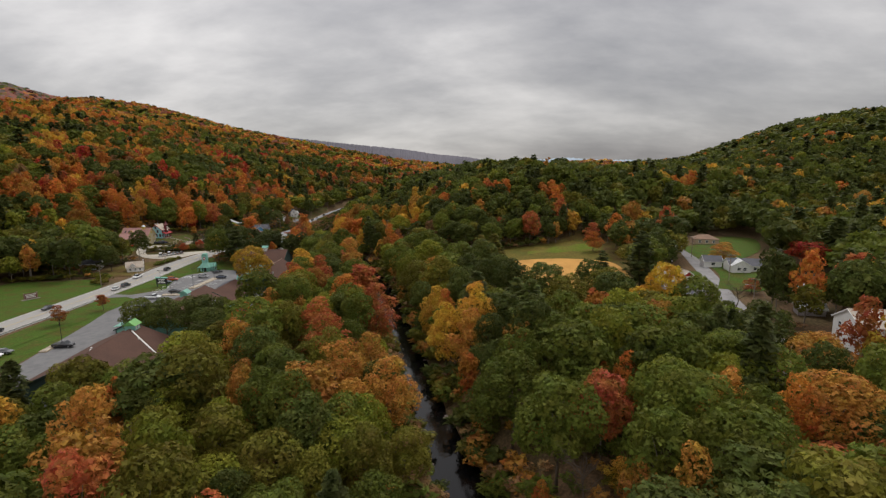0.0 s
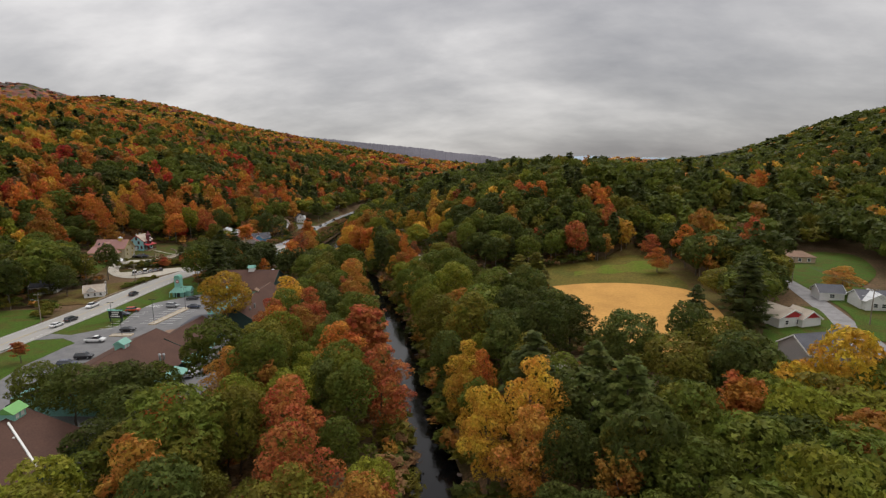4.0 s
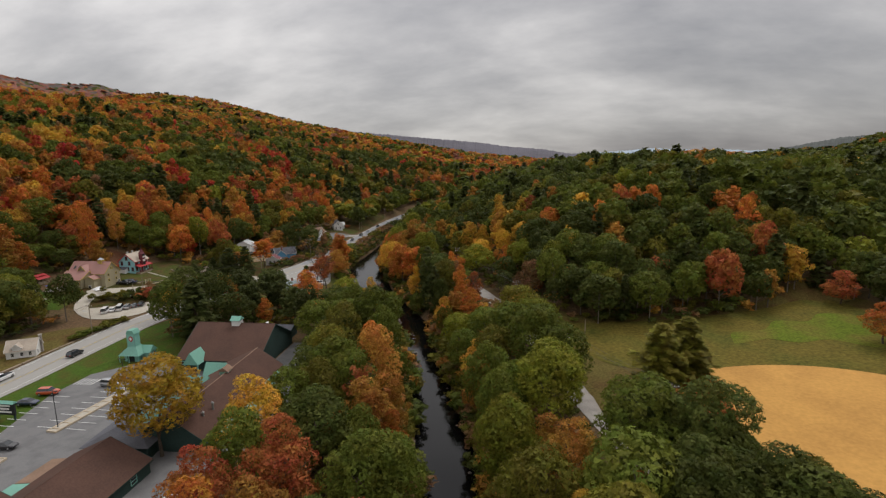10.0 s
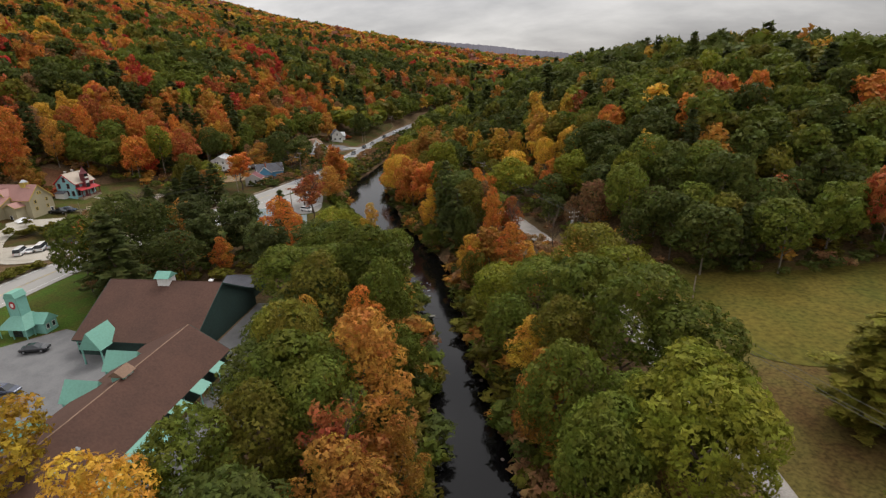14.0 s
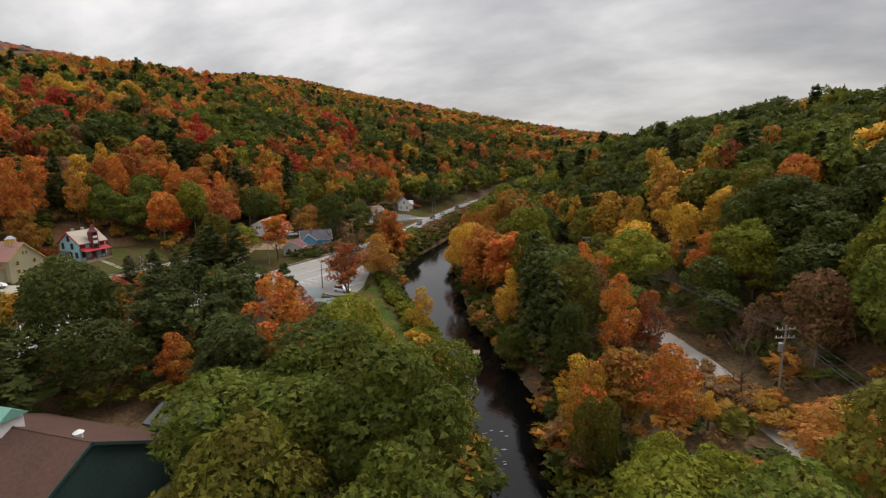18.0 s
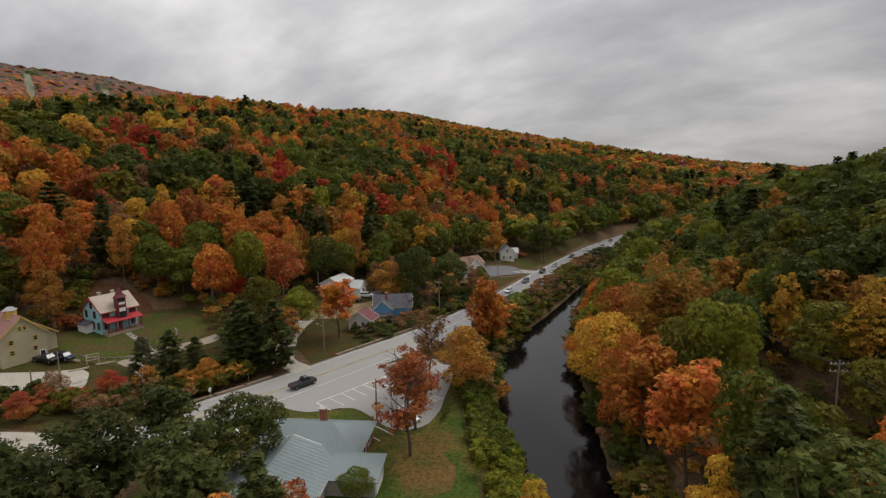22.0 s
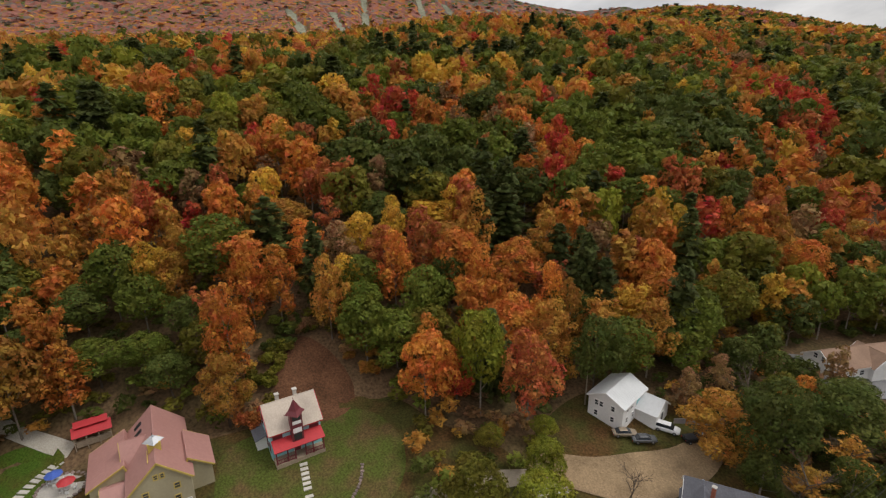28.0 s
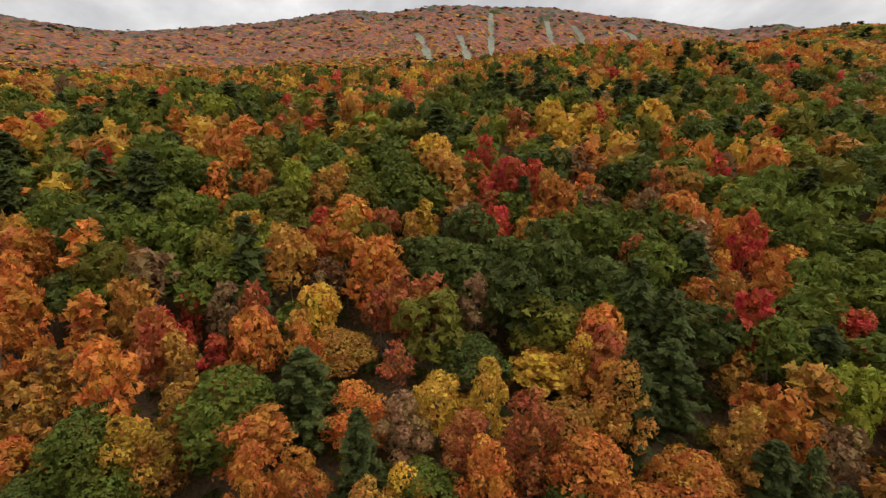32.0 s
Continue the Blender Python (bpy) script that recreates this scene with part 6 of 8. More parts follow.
def gable(parent, l, w, eave, ridge, walls, roof, trim=TRIM, over=0.45, at=(0, 0), turn=0, low=-0.6, skew=0.0, end_over=0.35, ridge_mat=None):
    """Walls and a pitched roof with its ridge along x, as parts of a building. skew moves the ridge sideways."""
    m = pose(at[0], at[1], 0, 0, 0, turn)
    hl, hw = l / 2, w / 2
    wall = part("wall", Shape().prism([(-hw, low), (hw, low), (hw, eave), (skew, ridge - 0.05), (-hw, eave)], -hl, hl), walls, parent)
    wall.matrix_local = m
    for sgn in (-1, 1):
        run = hw - sgn * skew
        drop = (ridge - eave) / run * over
        s = Shape().slab([(-hl - end_over, sgn * (hw + over), eave - drop), (hl + end_over, sgn * (hw + over), eave - drop), (hl + end_over, skew - sgn * 0.004, ridge), (-hl - end_over, skew - sgn * 0.004, ridge)], -0.16)
        r = part("roof", s, roof, parent)
        r.matrix_local = m
        if roof in METAL_ROOFS:
            seams(parent, (sgn * (hw + over), eave - drop), (skew, ridge), hl + end_over, hl + end_over, 0.2, roof, m)
        for e in (-1, 1):
            x = e * (hl + end_over)
            b = Shape().slab([(x, sgn * (hw + over), eave - drop + 0.17), (x + e * 0.1, sgn * (hw + over), eave - drop + 0.17), (x + e * 0.1, skew, ridge + 0.17), (x, skew, ridge + 0.17)], 0.3)
            part("barge_board", b, trim, parent).matrix_local = m
        f = part("fascia", Shape().box(-hl - end_over, hl + end_over, sgn * (hw + over) - 0.06, sgn * (hw + over) + 0.06, eave - drop - 0.14, eave - drop + 0.1), trim, parent)
        f.matrix_local = m
    cap = part("ridge_cap", Shape().box(-hl - end_over, hl + end_over, skew - 0.09, skew + 0.09, ridge + 0.1, ridge + 0.2), ridge_mat or roof, parent)
    cap.matrix_local = m
    return hl, hw


def hip(parent, l, w, z0, z1, roof, over=0.5, at=(0, 0), turn=0, ridge=None):
    """Four roof slopes."""
    hl, hw = l / 2 + over, w / 2 + over
    k = (l - w) / 2 if ridge is None else ridge / 2
    m = pose(at[0], at[1], 0, 0, 0, turn)
    for q in ([(-hl, -hw, z0), (hl, -hw, z0), (k, 0, z1), (-k, 0, z1)], [(hl, hw, z0), (-hl, hw, z0), (-k, 0, z1), (k, 0, z1)], [(hl, -hw, z0), (hl, hw, z0), (k, 0, z1), (k, -0.001, z1)], [(-hl, hw, z0), (-hl, -hw, z0), (-k, 0, z1), (-k, 0.001, z1)]):
        part("roof", Shape().slab(q, 0.14), roof, parent).matrix_local = m
    if roof in METAL_ROOFS:
        for sgn in (-1, 1):
            seams(parent, (sgn * hw, z0), (0, z1), k, hl, 0.04, roof, m)


def cupola(parent, x, y, z, size, tall, walls, roof):
    c = part("cupola", Shape().box(-size / 2, size / 2, -size / 2, size / 2, -1.2, tall), walls, parent)
    c.matrix_local = pose(x, y, z)
    part("cupola_roof", Shape().prism([(-size * 0.66, tall - 0.1), (size * 0.66, tall - 0.1), (0, tall + size * 0.42)], -size * 0.66, size * 0.66), roof, c)
    for sx in (-1, 1):
        part("louvre", Shape().box(sx * size * 0.22 - size * 0.13, sx * size * 0.22 + size * 0.13, -size / 2 - 0.04, -size / 2 + 0.02, 0.25, tall - 0.3), TRIM, c)
    return c


def chimney(parent, x, y, z0, z1, w=0.6, mat=BRICK):
    c = part("chimney", Shape().box(-w / 2, w / 2, -w / 2, w / 2, z0, z1 - 0.16), mat, parent)
    c.matrix_local = pose(x, y, 0)
    part("chimney_cap", Shape().box(-w / 2 - 0.1, w / 2 + 0.1, -w / 2 - 0.1, w / 2 + 0.1, z1 - 0.16, z1), CONCRETE, c)


# ---------------------------------------------------------------- the shops by the river
Z0 = 5.55
barn = thing("barn", -90, 250.5, Z0, 2, "large barn with brown shingle roof and dark green walls", "barn")
hl, hw = gable(barn, 22, 22, 3.3, 9.6, WALL_DARK, ROOF_BROWN, WALL_DARK)
cupola(barn, 0.2, 0, 9.5, 2.2, 1.3, TRIM, MINT)
for u in (-4, 4):
    window(barn, "S", hl, hw, u * 2 - 2, 1.8, 1.6, 1.5, MINT_WALL)
# mint gablets before the barn
for k, (dx, dy, s) in enumerate(((-5.5, -13.5, 4.2),)):
    g1 = part("porch_roof", Shape().prism([(-s / 2, 3.0), (s / 2, 3.0), (0, 3.0 + s * 0.75)], -2.2, 2.8, "y"), MINT, barn)
    g1.matrix_local = pose(dx, dy + 1.5, 0)
    for sx in (-1, 1):
        part("porch_post", Shape().box(sx * s * 0.42 - 0.1, sx * s * 0.42 + 0.1, -2.0, -1.8, -0.1, 3.0), MINT_WALL, barn).matrix_local = pose(dx, dy + 1.5, 0)
part("vent", Shape().cone(0, 0, 0, 0.7, 0.35, 0.35).cone(0, 0, 0.7, 0.95, 0.5, 0.1), TRIM, barn).matrix_local = pose(8.5, 1.0, 9.0)

wing = thing("shop_wing", -78.6, 221.5, Z0, 92, "long low shop wing with brown roof and mint awnings", "shop")
hl, hw = gable(wing, 35, 14.5, 3.0, 7.1, WALL_DARK, ROOF_BROWN, WALL_DARK, skew=-1.2, ridge_mat=ROOF_TAN)
for u, w in ((-14.0, 5.0), (-7.5, 5.8), (1.5, 3.0), (6.5, 3.0), (11.5, 3.0)):
    out = 3.6 if w > 4 else 2.2
    part("awning", Shape().slab([(u, -hw - 0.1, 3.0), (u + w, -hw - 0.1, 3.0), (u + w, -hw - out, 2.2), (u, -hw - out, 2.2)], 0.12), MINT, wing)
    for q in (u + 0.2, u + w - 0.2):
        part("awning_post", Shape().box(q - 0.07, q + 0.07, -hw - out + 0.1, -hw - out + 0.24, -0.1, 2.2), MINT_WALL, wing)
for u in (-15, -10, -4, 0, 5, 10, 15):
    window(wing, "S", hl, hw, u, 1.5, 1.2, 1.3, MINT_WALL)
for u, s in ((-12, 4.2), (-5, 4.6), (4, 4.2), (12.0, 4.0)):
    part("gablet", Shape().prism([(-s / 2, 2.7), (s / 2, 2.7), (0, 5.4)], hw - 3.2, hw + 2.2, "y"), MINT, wing).matrix_local = pose(u, 0, 0)
    part("gablet_wall", Shape().prism([(-s / 2 + 0.3, 0), (s / 2 - 0.3, 0), (s / 2 - 0.3, 2.7), (0, 5.1), (-s / 2 + 0.3, 2.7)], hw, hw + 1.9, "y"), MINT_WALL, wing).matrix_local = pose(u, 0, 0)
cupola(wing, 3.4, -0.6, 6.5, 1.9, 1.1, MINT_WALL, ROOF_TAN)
for x, y, h in ((-12.5, -4.6, 1.4), (-9.5, -4.9, 1.9)):
    part("flue", Shape().cone(x, y, 4.2, 4.2 + h, 0.22, 0.22).cone(x, y, 4.2 + h, 4.5 + h, 0.34, 0.12), METAL, wing)
link = thing("link_building", -86, 204.5, Z0, 6, "low link building with dark hipped roof", "shop")
part("wall", Shape().box(-6, 6, -4.2, 4.2, -0.5, 2.7), WALL_DARK, link)
hip(link, 12, 8.4, 2.7, 4.7, ROOF_GREY)

north = thing("shop_building", -83.7, 187.5, Z0, 91, "long shop building with brown roof and white vents", "shop")
hl, hw = gable(north, 20, 14.6, 2.6, 6.2, WALL_DARK, ROOF_BROWN, WALL_DARK)
for x, y in ((7.5, 2.2), (4.5, 2.8), (5.0, 4.0), (1.0, 3.4), (2.0, 2.4), (6.5, 4.8)):
    part("vent", Shape().box(x - 0.3, x + 0.3, y - 0.3, y + 0.3, 2.2, 6.0 - 0.48 * y), PLASTIC, north)
for u in (-6, 0, 6):
    window(north, "S", hl, hw, u, 1.3, 1.3, 1.2, MINT_WALL)
part("awning", Shape().slab([(-8.5, -hw - 0.1, 2.6), (-2, -hw - 0.1, 2.6), (-2, -hw - 2.8, 1.9), (-8.5, -hw - 2.8, 1.9)], 0.12), MINT, north)
part("canopy", Shape().slab([(2, hw, 2.6), (9, hw, 2.6), (9, hw + 3.6, 2.1), (2, hw + 3.6, 2.1)], 0.14), ROOF_TAN, north)
part("canopy", Shape().slab([(-6, hw, 2.6), (1.8, hw, 2.6), (1.8, hw + 3.8, 2.1), (-6, hw + 3.8, 2.1)], 0.14), MINT, north)

south = thing("shop_building", -87.6, 163.5, Z0, 91, "broad shop building with brown roof and mint cupola", "shop")
hl, hw = gable(south, 34, 24, 2.5, 7.8, WALL_DARK, ROOF_BROWN, WALL_DARK)
cupola(south, 3.5, 0.5, 7.3, 2.4, 1.5, MINT_WALL, MINT)
for u, w in ((-12, 7.0), (-3.5, 7.2), (6.5, 6.0)):
    part("awning", Shape().slab([(u, -hw - 0.1, 2.7), (u + w, -hw - 0.1, 2.7), (u + w, -hw - 4.0, 2.0), (u, -hw - 4.0, 2.0)], 0.12), MINT, south)
    for q in (u + 0.2, u + w - 0.2):
        part("awning_post", Shape().box(q - 0.07, q + 0.07, -hw - 3.9, -hw - 3.76, -0.1, 2.0), MINT_WALL, south)
for x, y, h in ((3.6, -8.6, 2.0), (4.8, -8.9, 1.6)):
    part("flue", Shape().cone(x, y, 3.6, 3.6 + h, 0.26, 0.26).cone(x, y, 3.6 + h, 4.0 + h, 0.4, 0.14), METAL, south)
part("gable_cladding", Shape().prism([(-11.6, 0), (11.6, 0), (11.6, 2.4), (0, 7.4), (-11.6, 2.4)], -hl - 0.08, -hl - 0.02), MINT_WALL, south)
part("canopy", Shape().slab([(-13, hw, 2.5), (-4, hw, 2.5), (-4, hw + 3.4, 2.0), (-13, hw + 3.4, 2.0)], 0.14), MINT, south)

depot = thing("shop_building", -84.5, 119.5, Z0, 93, "southern shop building with brown roof and bright green cupola", "shop")
hl, hw = gable(depot, 31, 22, 2.8, 7.6, WALL_DARK, ROOF_BROWN, WALL_DARK)
cupola(depot, 13.0, 0, 7.2, 2.7, 1.5, MINT_WALL, BRIGHT_MINT)
part("flashing", Shape().slab([(10.5, -1.0, 7.4), (10.9, -1.0, 7.4), (4.2, -10.6, 3.1), (3.8, -10.6, 3.1)], -0.2), TRIM, depot)
for x, y in ((3, 5), (-2, 2), (8, -4)):
    part("vent", Shape().cone(x, y, 4.0, 7.9 - 0.43 * abs(y), 0.2, 0.2), PLASTIC, depot)

rear = thing("green_shed", -85, 267.5, Z0, 2, "low dark green shed with a grey roof", "shed")
gable(rear, 7, 5.5, 2.6, 3.6, WALL_DARK, ROOF_GREY, WALL_DARK)

tower = thing("mint_pavilion", -118, 245, Z0, 4, "mint green pavilion with a square tower and round red sign", "pavilion")
part("hall_wall", Shape().box(-2.9, 3.2, -2.9, 2.9, -0.2, 2.6), MINT_WALL, tower)
skirt = part("hall_roof", Shape().cone(0, 0, 2.4, 4.9, 6.6, 2.5, 4), MINT, tower)
skirt.matrix_local = pose(0.1, 0, 0, 0, 0, 45)
part("tower_wall", Shape().box(-1.7, 1.7, -1.7, 1.7, 2.6, 9.4), MINT_WALL, tower)
part("tower_roof", Shape().prism([(-2.0, 9.3), (2.0, 9.3), (1.1, 10.6), (-1.1, 10.6)], -2.0, 2.0, "y"), MINT, tower)
for x in (-1.72, 1.72):
    part("corner_board", Shape().box(x - 0.09, x + 0.09, -1.82, -1.66, 4.6, 9.3), MINT, tower)
wing = part("wing_wall", Shape().box(3.2, 7.0, -0.6, 3.8, -0.2, 2.8), MINT_WALL, tower)
part("wing_roof", Shape().prism([(-1.2, 2.7), (4.4, 2.7), (1.6, 4.7)], 2.2, 7.5, "x"), MINT, wing)
for y in (0.5, 2.6):
    w1 = part("window", Shape().box(6.98, 7.04, y - 0.45, y + 0.45, 1.0, 2.1), GLASS, tower)
    part("window_frame", Shape().box(6.96, 7.02, y - 0.6, y + 0.6, 0.85, 2.25), TRIM, w1)
disc = Shape()
disc.cone(0, 0, 0, 0.1, 0.95, 0.95, 20)
d1 = part("round_sign", disc, RED, tower, "round red sign")
d1.matrix_local = pose(0, -1.7, 7.6, 90, 0, 0)
part("sign_face", Shape().cone(0, 0, 0.1, 0.13, 0.5, 0.5, 16), TRIM, d1)
for x, y in ((-4.2, -4.2), (0, -4.3), (4.2, -4.2), (4.3, -1.6), (-4.3, 0), (-4.2, 4.2)):
    part("pavilion_post", Shape().box(x - 0.12, x + 0.12, y - 0.12, y + 0.12, -0.1, 2.5), MINT_WALL, tower)
tower.scale = (0.64, 0.64, 0.82)
part("doorway", Shape().box(-1.6, 1.6, -2.96, -2.88, 0, 2.2), GLASS, tower)

board = thing("sign_board", -121, 211, Z0, 0, "dark roadside sign board with pale lettering on posts", "sign")
part("board", Shape().box(-2.3, 2.3, -0.2, 0.2, 1.2, 3.9), DARK, board)
part("board_roof", Shape().prism([(-0.6, 3.9), (0.6, 3.9), (0, 4.4)], -2.6, 2.6), MINT, board)
for k, (w, z) in enumerate(((2.8, 3.3), (2.2, 2.6), (3.2, 1.9))):
    part("lettering", Shape().box(-w / 2, w / 2, -0.24, -0.2, z - 0.2, z + 0.2), TRIM, board)
for x in (-2.0, 2.0):
    part("post", Shape().box(x - 0.15, x + 0.15, -0.15, 0.15, -0.3, 1.3), WALL_DARK, board)


def planter(x, y, l, w, turn, label):
    p = thing("traffic_island", x, y, Z0, turn, label, "traffic island", "car park islands")
    part("kerb", Shape().box(-l / 2, l / 2, -w / 2, -w / 2 + 0.25, -0.1, 0.42).box(-l / 2, l / 2, w / 2 - 0.25, w / 2, -0.1, 0.42).box(-l / 2, -l / 2 + 0.25, -w / 2 + 0.25, w / 2 - 0.25, -0.1, 0.42).box(l / 2 - 0.25, l / 2, -w / 2 + 0.25, w / 2 - 0.25, -0.1, 0.42), PALE_WOOD, p)
    part("bed", Shape().box(-l / 2 + 0.25, l / 2 - 0.25, -w / 2 + 0.25, w / 2 - 0.25, -0.1, 0.3), GRAVEL, p)
    for k in range(int(l / 2.4)):
        u = -l / 2 + 1.2 + 2.4 * k
        part("sleeper", Shape().box(u - 0.1, u + 0.1, -w / 2 + 0.25, w / 2 - 0.25, 0.3, 0.44), PALE_WOOD, p)


planter(-105.8, 217.5, 20.5, 2.4, 86, "long timber-edged planter island in the car park")
planter(-109.5, 196.8, 6.5, 2.0, 4, "short timber-edged planter island in the car park")
planter(-112, 137, 7.0, 2.0, 95, "short timber-edged planter island in the car park")


def lamp_post(x, y, h=8.5, label="slim dark car park lamp post"):
    p = thing("lamp_post", x, y, h1(x, y), 0, label, "lamp post", "lamp posts")
    part("post", Shape().rod((0, 0, 0), (0, 0, h), 0.09, 0.06), DARK, p)
    part("arm", Shape().rod((-0.7, 0, h - 0.05), (0.7, 0, h - 0.05), 0.04), DARK, p)
    for s in (-1, 1):
        part("lamp_head", Shape().box(s * 0.75 - 0.3, s * 0.75 + 0.3, -0.16, 0.16, h - 0.14, h + 0.02), DARK, p)


for x, y in ((-106.6, 209), (-105.2, 226), (-109.5, 197), (-111, 140), (-118, 205)):
    lamp_post(x, y)

# painted bays
marks = thing("bay_marks", -114, 215, Z0 + 0.1, 0, "white painted parking bay lines on asphalt", "road marking")
for k in range(8):
    part("bay_line", Shape().box(-7.2, -2.6, -12 + 2.7 * k - 0.07, -12 + 2.7 * k + 0.07, 0, 0.02), PAINT_WHITE, marks)
    part("bay_line", Shape().box(2.6, 7.0, -6 + 2.7 * k - 0.07, -6 + 2.7 * k + 0.07, 0, 0.02), PAINT_WHITE, marks)
    part("bay_line", Shape().box(9.4, 13.8, -6 + 2.7 * k - 0.07, -6 + 2.7 * k + 0.07, 0, 0.02), PAINT_WHITE, marks)
for k in range(6):
    part("hatch_line", Shape().box(-7.5 + 0.9 * k, -7.3 + 0.9 * k, 13, 16.5, 0, 0.02), PAINT_WHITE, marks)
bays = thing("bay_marks", -117.5, 330.5, Z0 + 0.12, 77, "white painted roadside parking bay lines", "road marking")
part("bay_line", Shape().box(0, 19, -0.08, 0.08, 0, 0.02), PAINT_WHITE, bays)
for k in range(8):
    part("bay_line", Shape().box(2.7 * k - 0.07, 2.7 * k + 0.07, -4.6, -0.08, 0, 0.02), PAINT_WHITE, bays)
for k in range(7):
    part("hatch_line", Shape().box(12 + 0.7 * k, 12.2 + 0.7 * k, -16.5, -14.3, 0, 0.02), PAINT_WHITE, bays)
    part("hatch_line", Shape().box(8 + 0.7 * k, 8.2 + 0.7 * k, -16.0, -12.6, 0, 0.02), PAINT_WHITE, bays)
for k in (0, 2.6):
    part("bay_line", Shape().box(-1.2 + k - 0.07, -1.2 + k + 0.07, -19.5, -14.5, 0, 0.02), PAINT_WHITE, bays)

# ---------------------------------------------------------------- houses on the terrace
cream = thing("cream_house", -190.2, 311.0, h1(-189, 310), 2, "cream clapboard house with faded red roofs and yellow cupola", "house")
cream.scale = (0.88, 0.88, 0.88)
hl, hw = gable(cream, 18.4, 9.4, 6.4, 11.4, WALL_CREAM, ROOF_PINK, WALL_YELLOW, low=-1.5)
for u, z in ((-2.4, 2.2), (2.2, 2.2), (-2.4, 5.0), (2.4, 5.0)):
    window(cream, "E", hl, hw, u, z, 0.9, 1.2, WALL_YELLOW)
for u in (-0.5, 0.5):
    window(cream, "E", hl, hw, u, 8.2, 0.6, 1.0, WALL_YELLOW)
door(cream, "E", hl, hw, 3.6, DARK, z=-1.0)
gable(cream, 11.0, 6.6, 4.4, 7.6, WALL_CREAM, ROOF_PINK, WALL_YELLOW, at=(-3.4, -7.6), low=-1.5, skew=2.4)
gable(cream, 4.6, 4.6, 4.2, 5.6, WALL_CREAM, ROOF_PINK, WALL_YELLOW, at=(4.6, -6.4), turn=90, low=-1.5)
gable(cream, 8.4, 5.0, 4.6, 7.6, WALL_CREAM, ROOF_PINK, WALL_YELLOW, at=(1.6, 5.8), low=-1.5, skew=-1.2)
gable(cream, 5.4, 5.0, 7.0, 10.2, WALL_CREAM, ROOF_PINK, WALL_YELLOW, at=(-1.5, -2.6), turn=90, low=3)
door(cream, "S", hl, 8.7, 4.6, DARK, z=-1.2)
for x in (-7.5, -5.0, -2.6):
    part("skylight", Shape().slab([(x, -3.2, 8.15), (x + 0.8, -3.2, 8.15), (x + 0.8, -2.0, 9.45), (x, -2.0, 9.45)], -0.26), GLASS, cream)
part("cupola", Shape().box(3.2, 5.2, -1.0, 1.0, 9.6, 12.6), WALL_YELLOW, cream, "yellow boarded cupola")
part("cupola_roof", Shape().cone(4.2, 0, 12.55, 13.5, 1.7, 0.5, 4), METAL, cream)
part("weather_vane", Shape().rod((4.2, 0, 13.4), (4.2, 0, 14.3), 0.05), DARK, cream)
part("cupola_rail", Shape().box(4.0, 7.6, -1.3, -1.2, 10.4, 10.6), WALL_YELLOW, cream)
for u in (-4.5, 0, 4.5):
    window(cream, "S", hl, 10.9, u - 3.4, 2.2, 0.9, 1.2, WALL_YELLOW)

cream.scale = (0.89, 0.89, 0.8)
stall = thing("red_pavilion", -205, 300.5, h1(-205, 300), 96, "open timber pavilion with two-tier red metal roof", "pavilion")
part("roof", Shape().slab([(-4.2, -2.4, 2.7), (4.2, -2.4, 2.7), (4.2, 0.6, 4.0), (-4.2, 0.6, 4.0)], 0.14), RED, stall)
part("roof", Shape().slab([(-3.6, -0.6, 4.3), (3.6, -0.6, 4.3), (3.6, 1.4, 5.0), (-3.6, 1.4, 5.0)], 0.14), RED, stall)
for x in (-3.8, -1.3, 1.3, 3.8):
    for y, z in ((-2.1, 2.75), (0.9, 4.1)):
        part("post", Shape().box(x - 0.1, x + 0.1, y - 0.1, y + 0.1, -1.2, z), WOOD, stall)
part("counter", Shape().box(-3.6, 3.6, -1.6, -1.0, -0.6, 1.0), WOOD, stall)
stall.scale = (0.72, 0.72, 0.72)

vic = thing("aqua_house", -189.0, 332.2, h1(-189, 332) - 0.1, 2, "aqua Victorian house with maroon trim and buff roof", "house")
hl, hw = gable(vic, 8.8, 7.6, 5.7, 8.8, WALL_AQUA, ROOF_BUFF, RED, turn=90, low=-1.5, over=0.6)
hl, hw = 3.8, 4.4
for u, z, w in ((-3.2, 1.9, 1.0), (3.2, 1.9, 1.0), (-3.2, 4.6, 1.0), (3.2, 4.6, 1.0)):
    window(vic, "E", hl, hw, u, z, w, 1.6, MAROON)
for u, z in ((-2.4, 1.9), (0.4, 1.9), (2.6, 1.9), (-2.4, 4.6), (1.2, 4.6), (0, 6.9)):
    window(vic, "S", hl, hw, u, z, 0.9, 1.6, MAROON)
    window(vic, "N", hl, hw, u, z, 0.9, 1.6, MAROON)
for u in (-3.2, 3.2):
    part("shutter_panel", Shape().box(hl, hl + 0.05, u - 0.85, u + 0.85, 3.6, 5.7), MAROON, vic)
part("turret", Shape().box(3.6, 5.3, -1.0, 1.0, 2.6, 8.6), MAROON, vic, "maroon front turret with white panels")
part("turret_panel", Shape().box(5.3, 5.35, -0.75, 0.75, 6.7, 7.3), TRIM, vic)
part("turret_panel", Shape().box(5.3, 5.35, -0.75, 0.75, 5.0, 5.9), TRIM, vic)
part("turret_window", Shape().box(5.3, 5.34, -0.7, 0.7, 3.5, 4.8), GLASS, vic)
part("turret_window", Shape().box(5.3, 5.34, -0.7, 0.7, 7.5, 8.4), GLASS, vic)
part("turret_roof", Shape().cone(4.45, 0, 8.5, 9.2, 1.8, 1.05, 4).cone(4.45, 0, 9.2, 11.0, 1.05, 0.12, 4), MAROON, vic, "maroon pyramid turret roof")
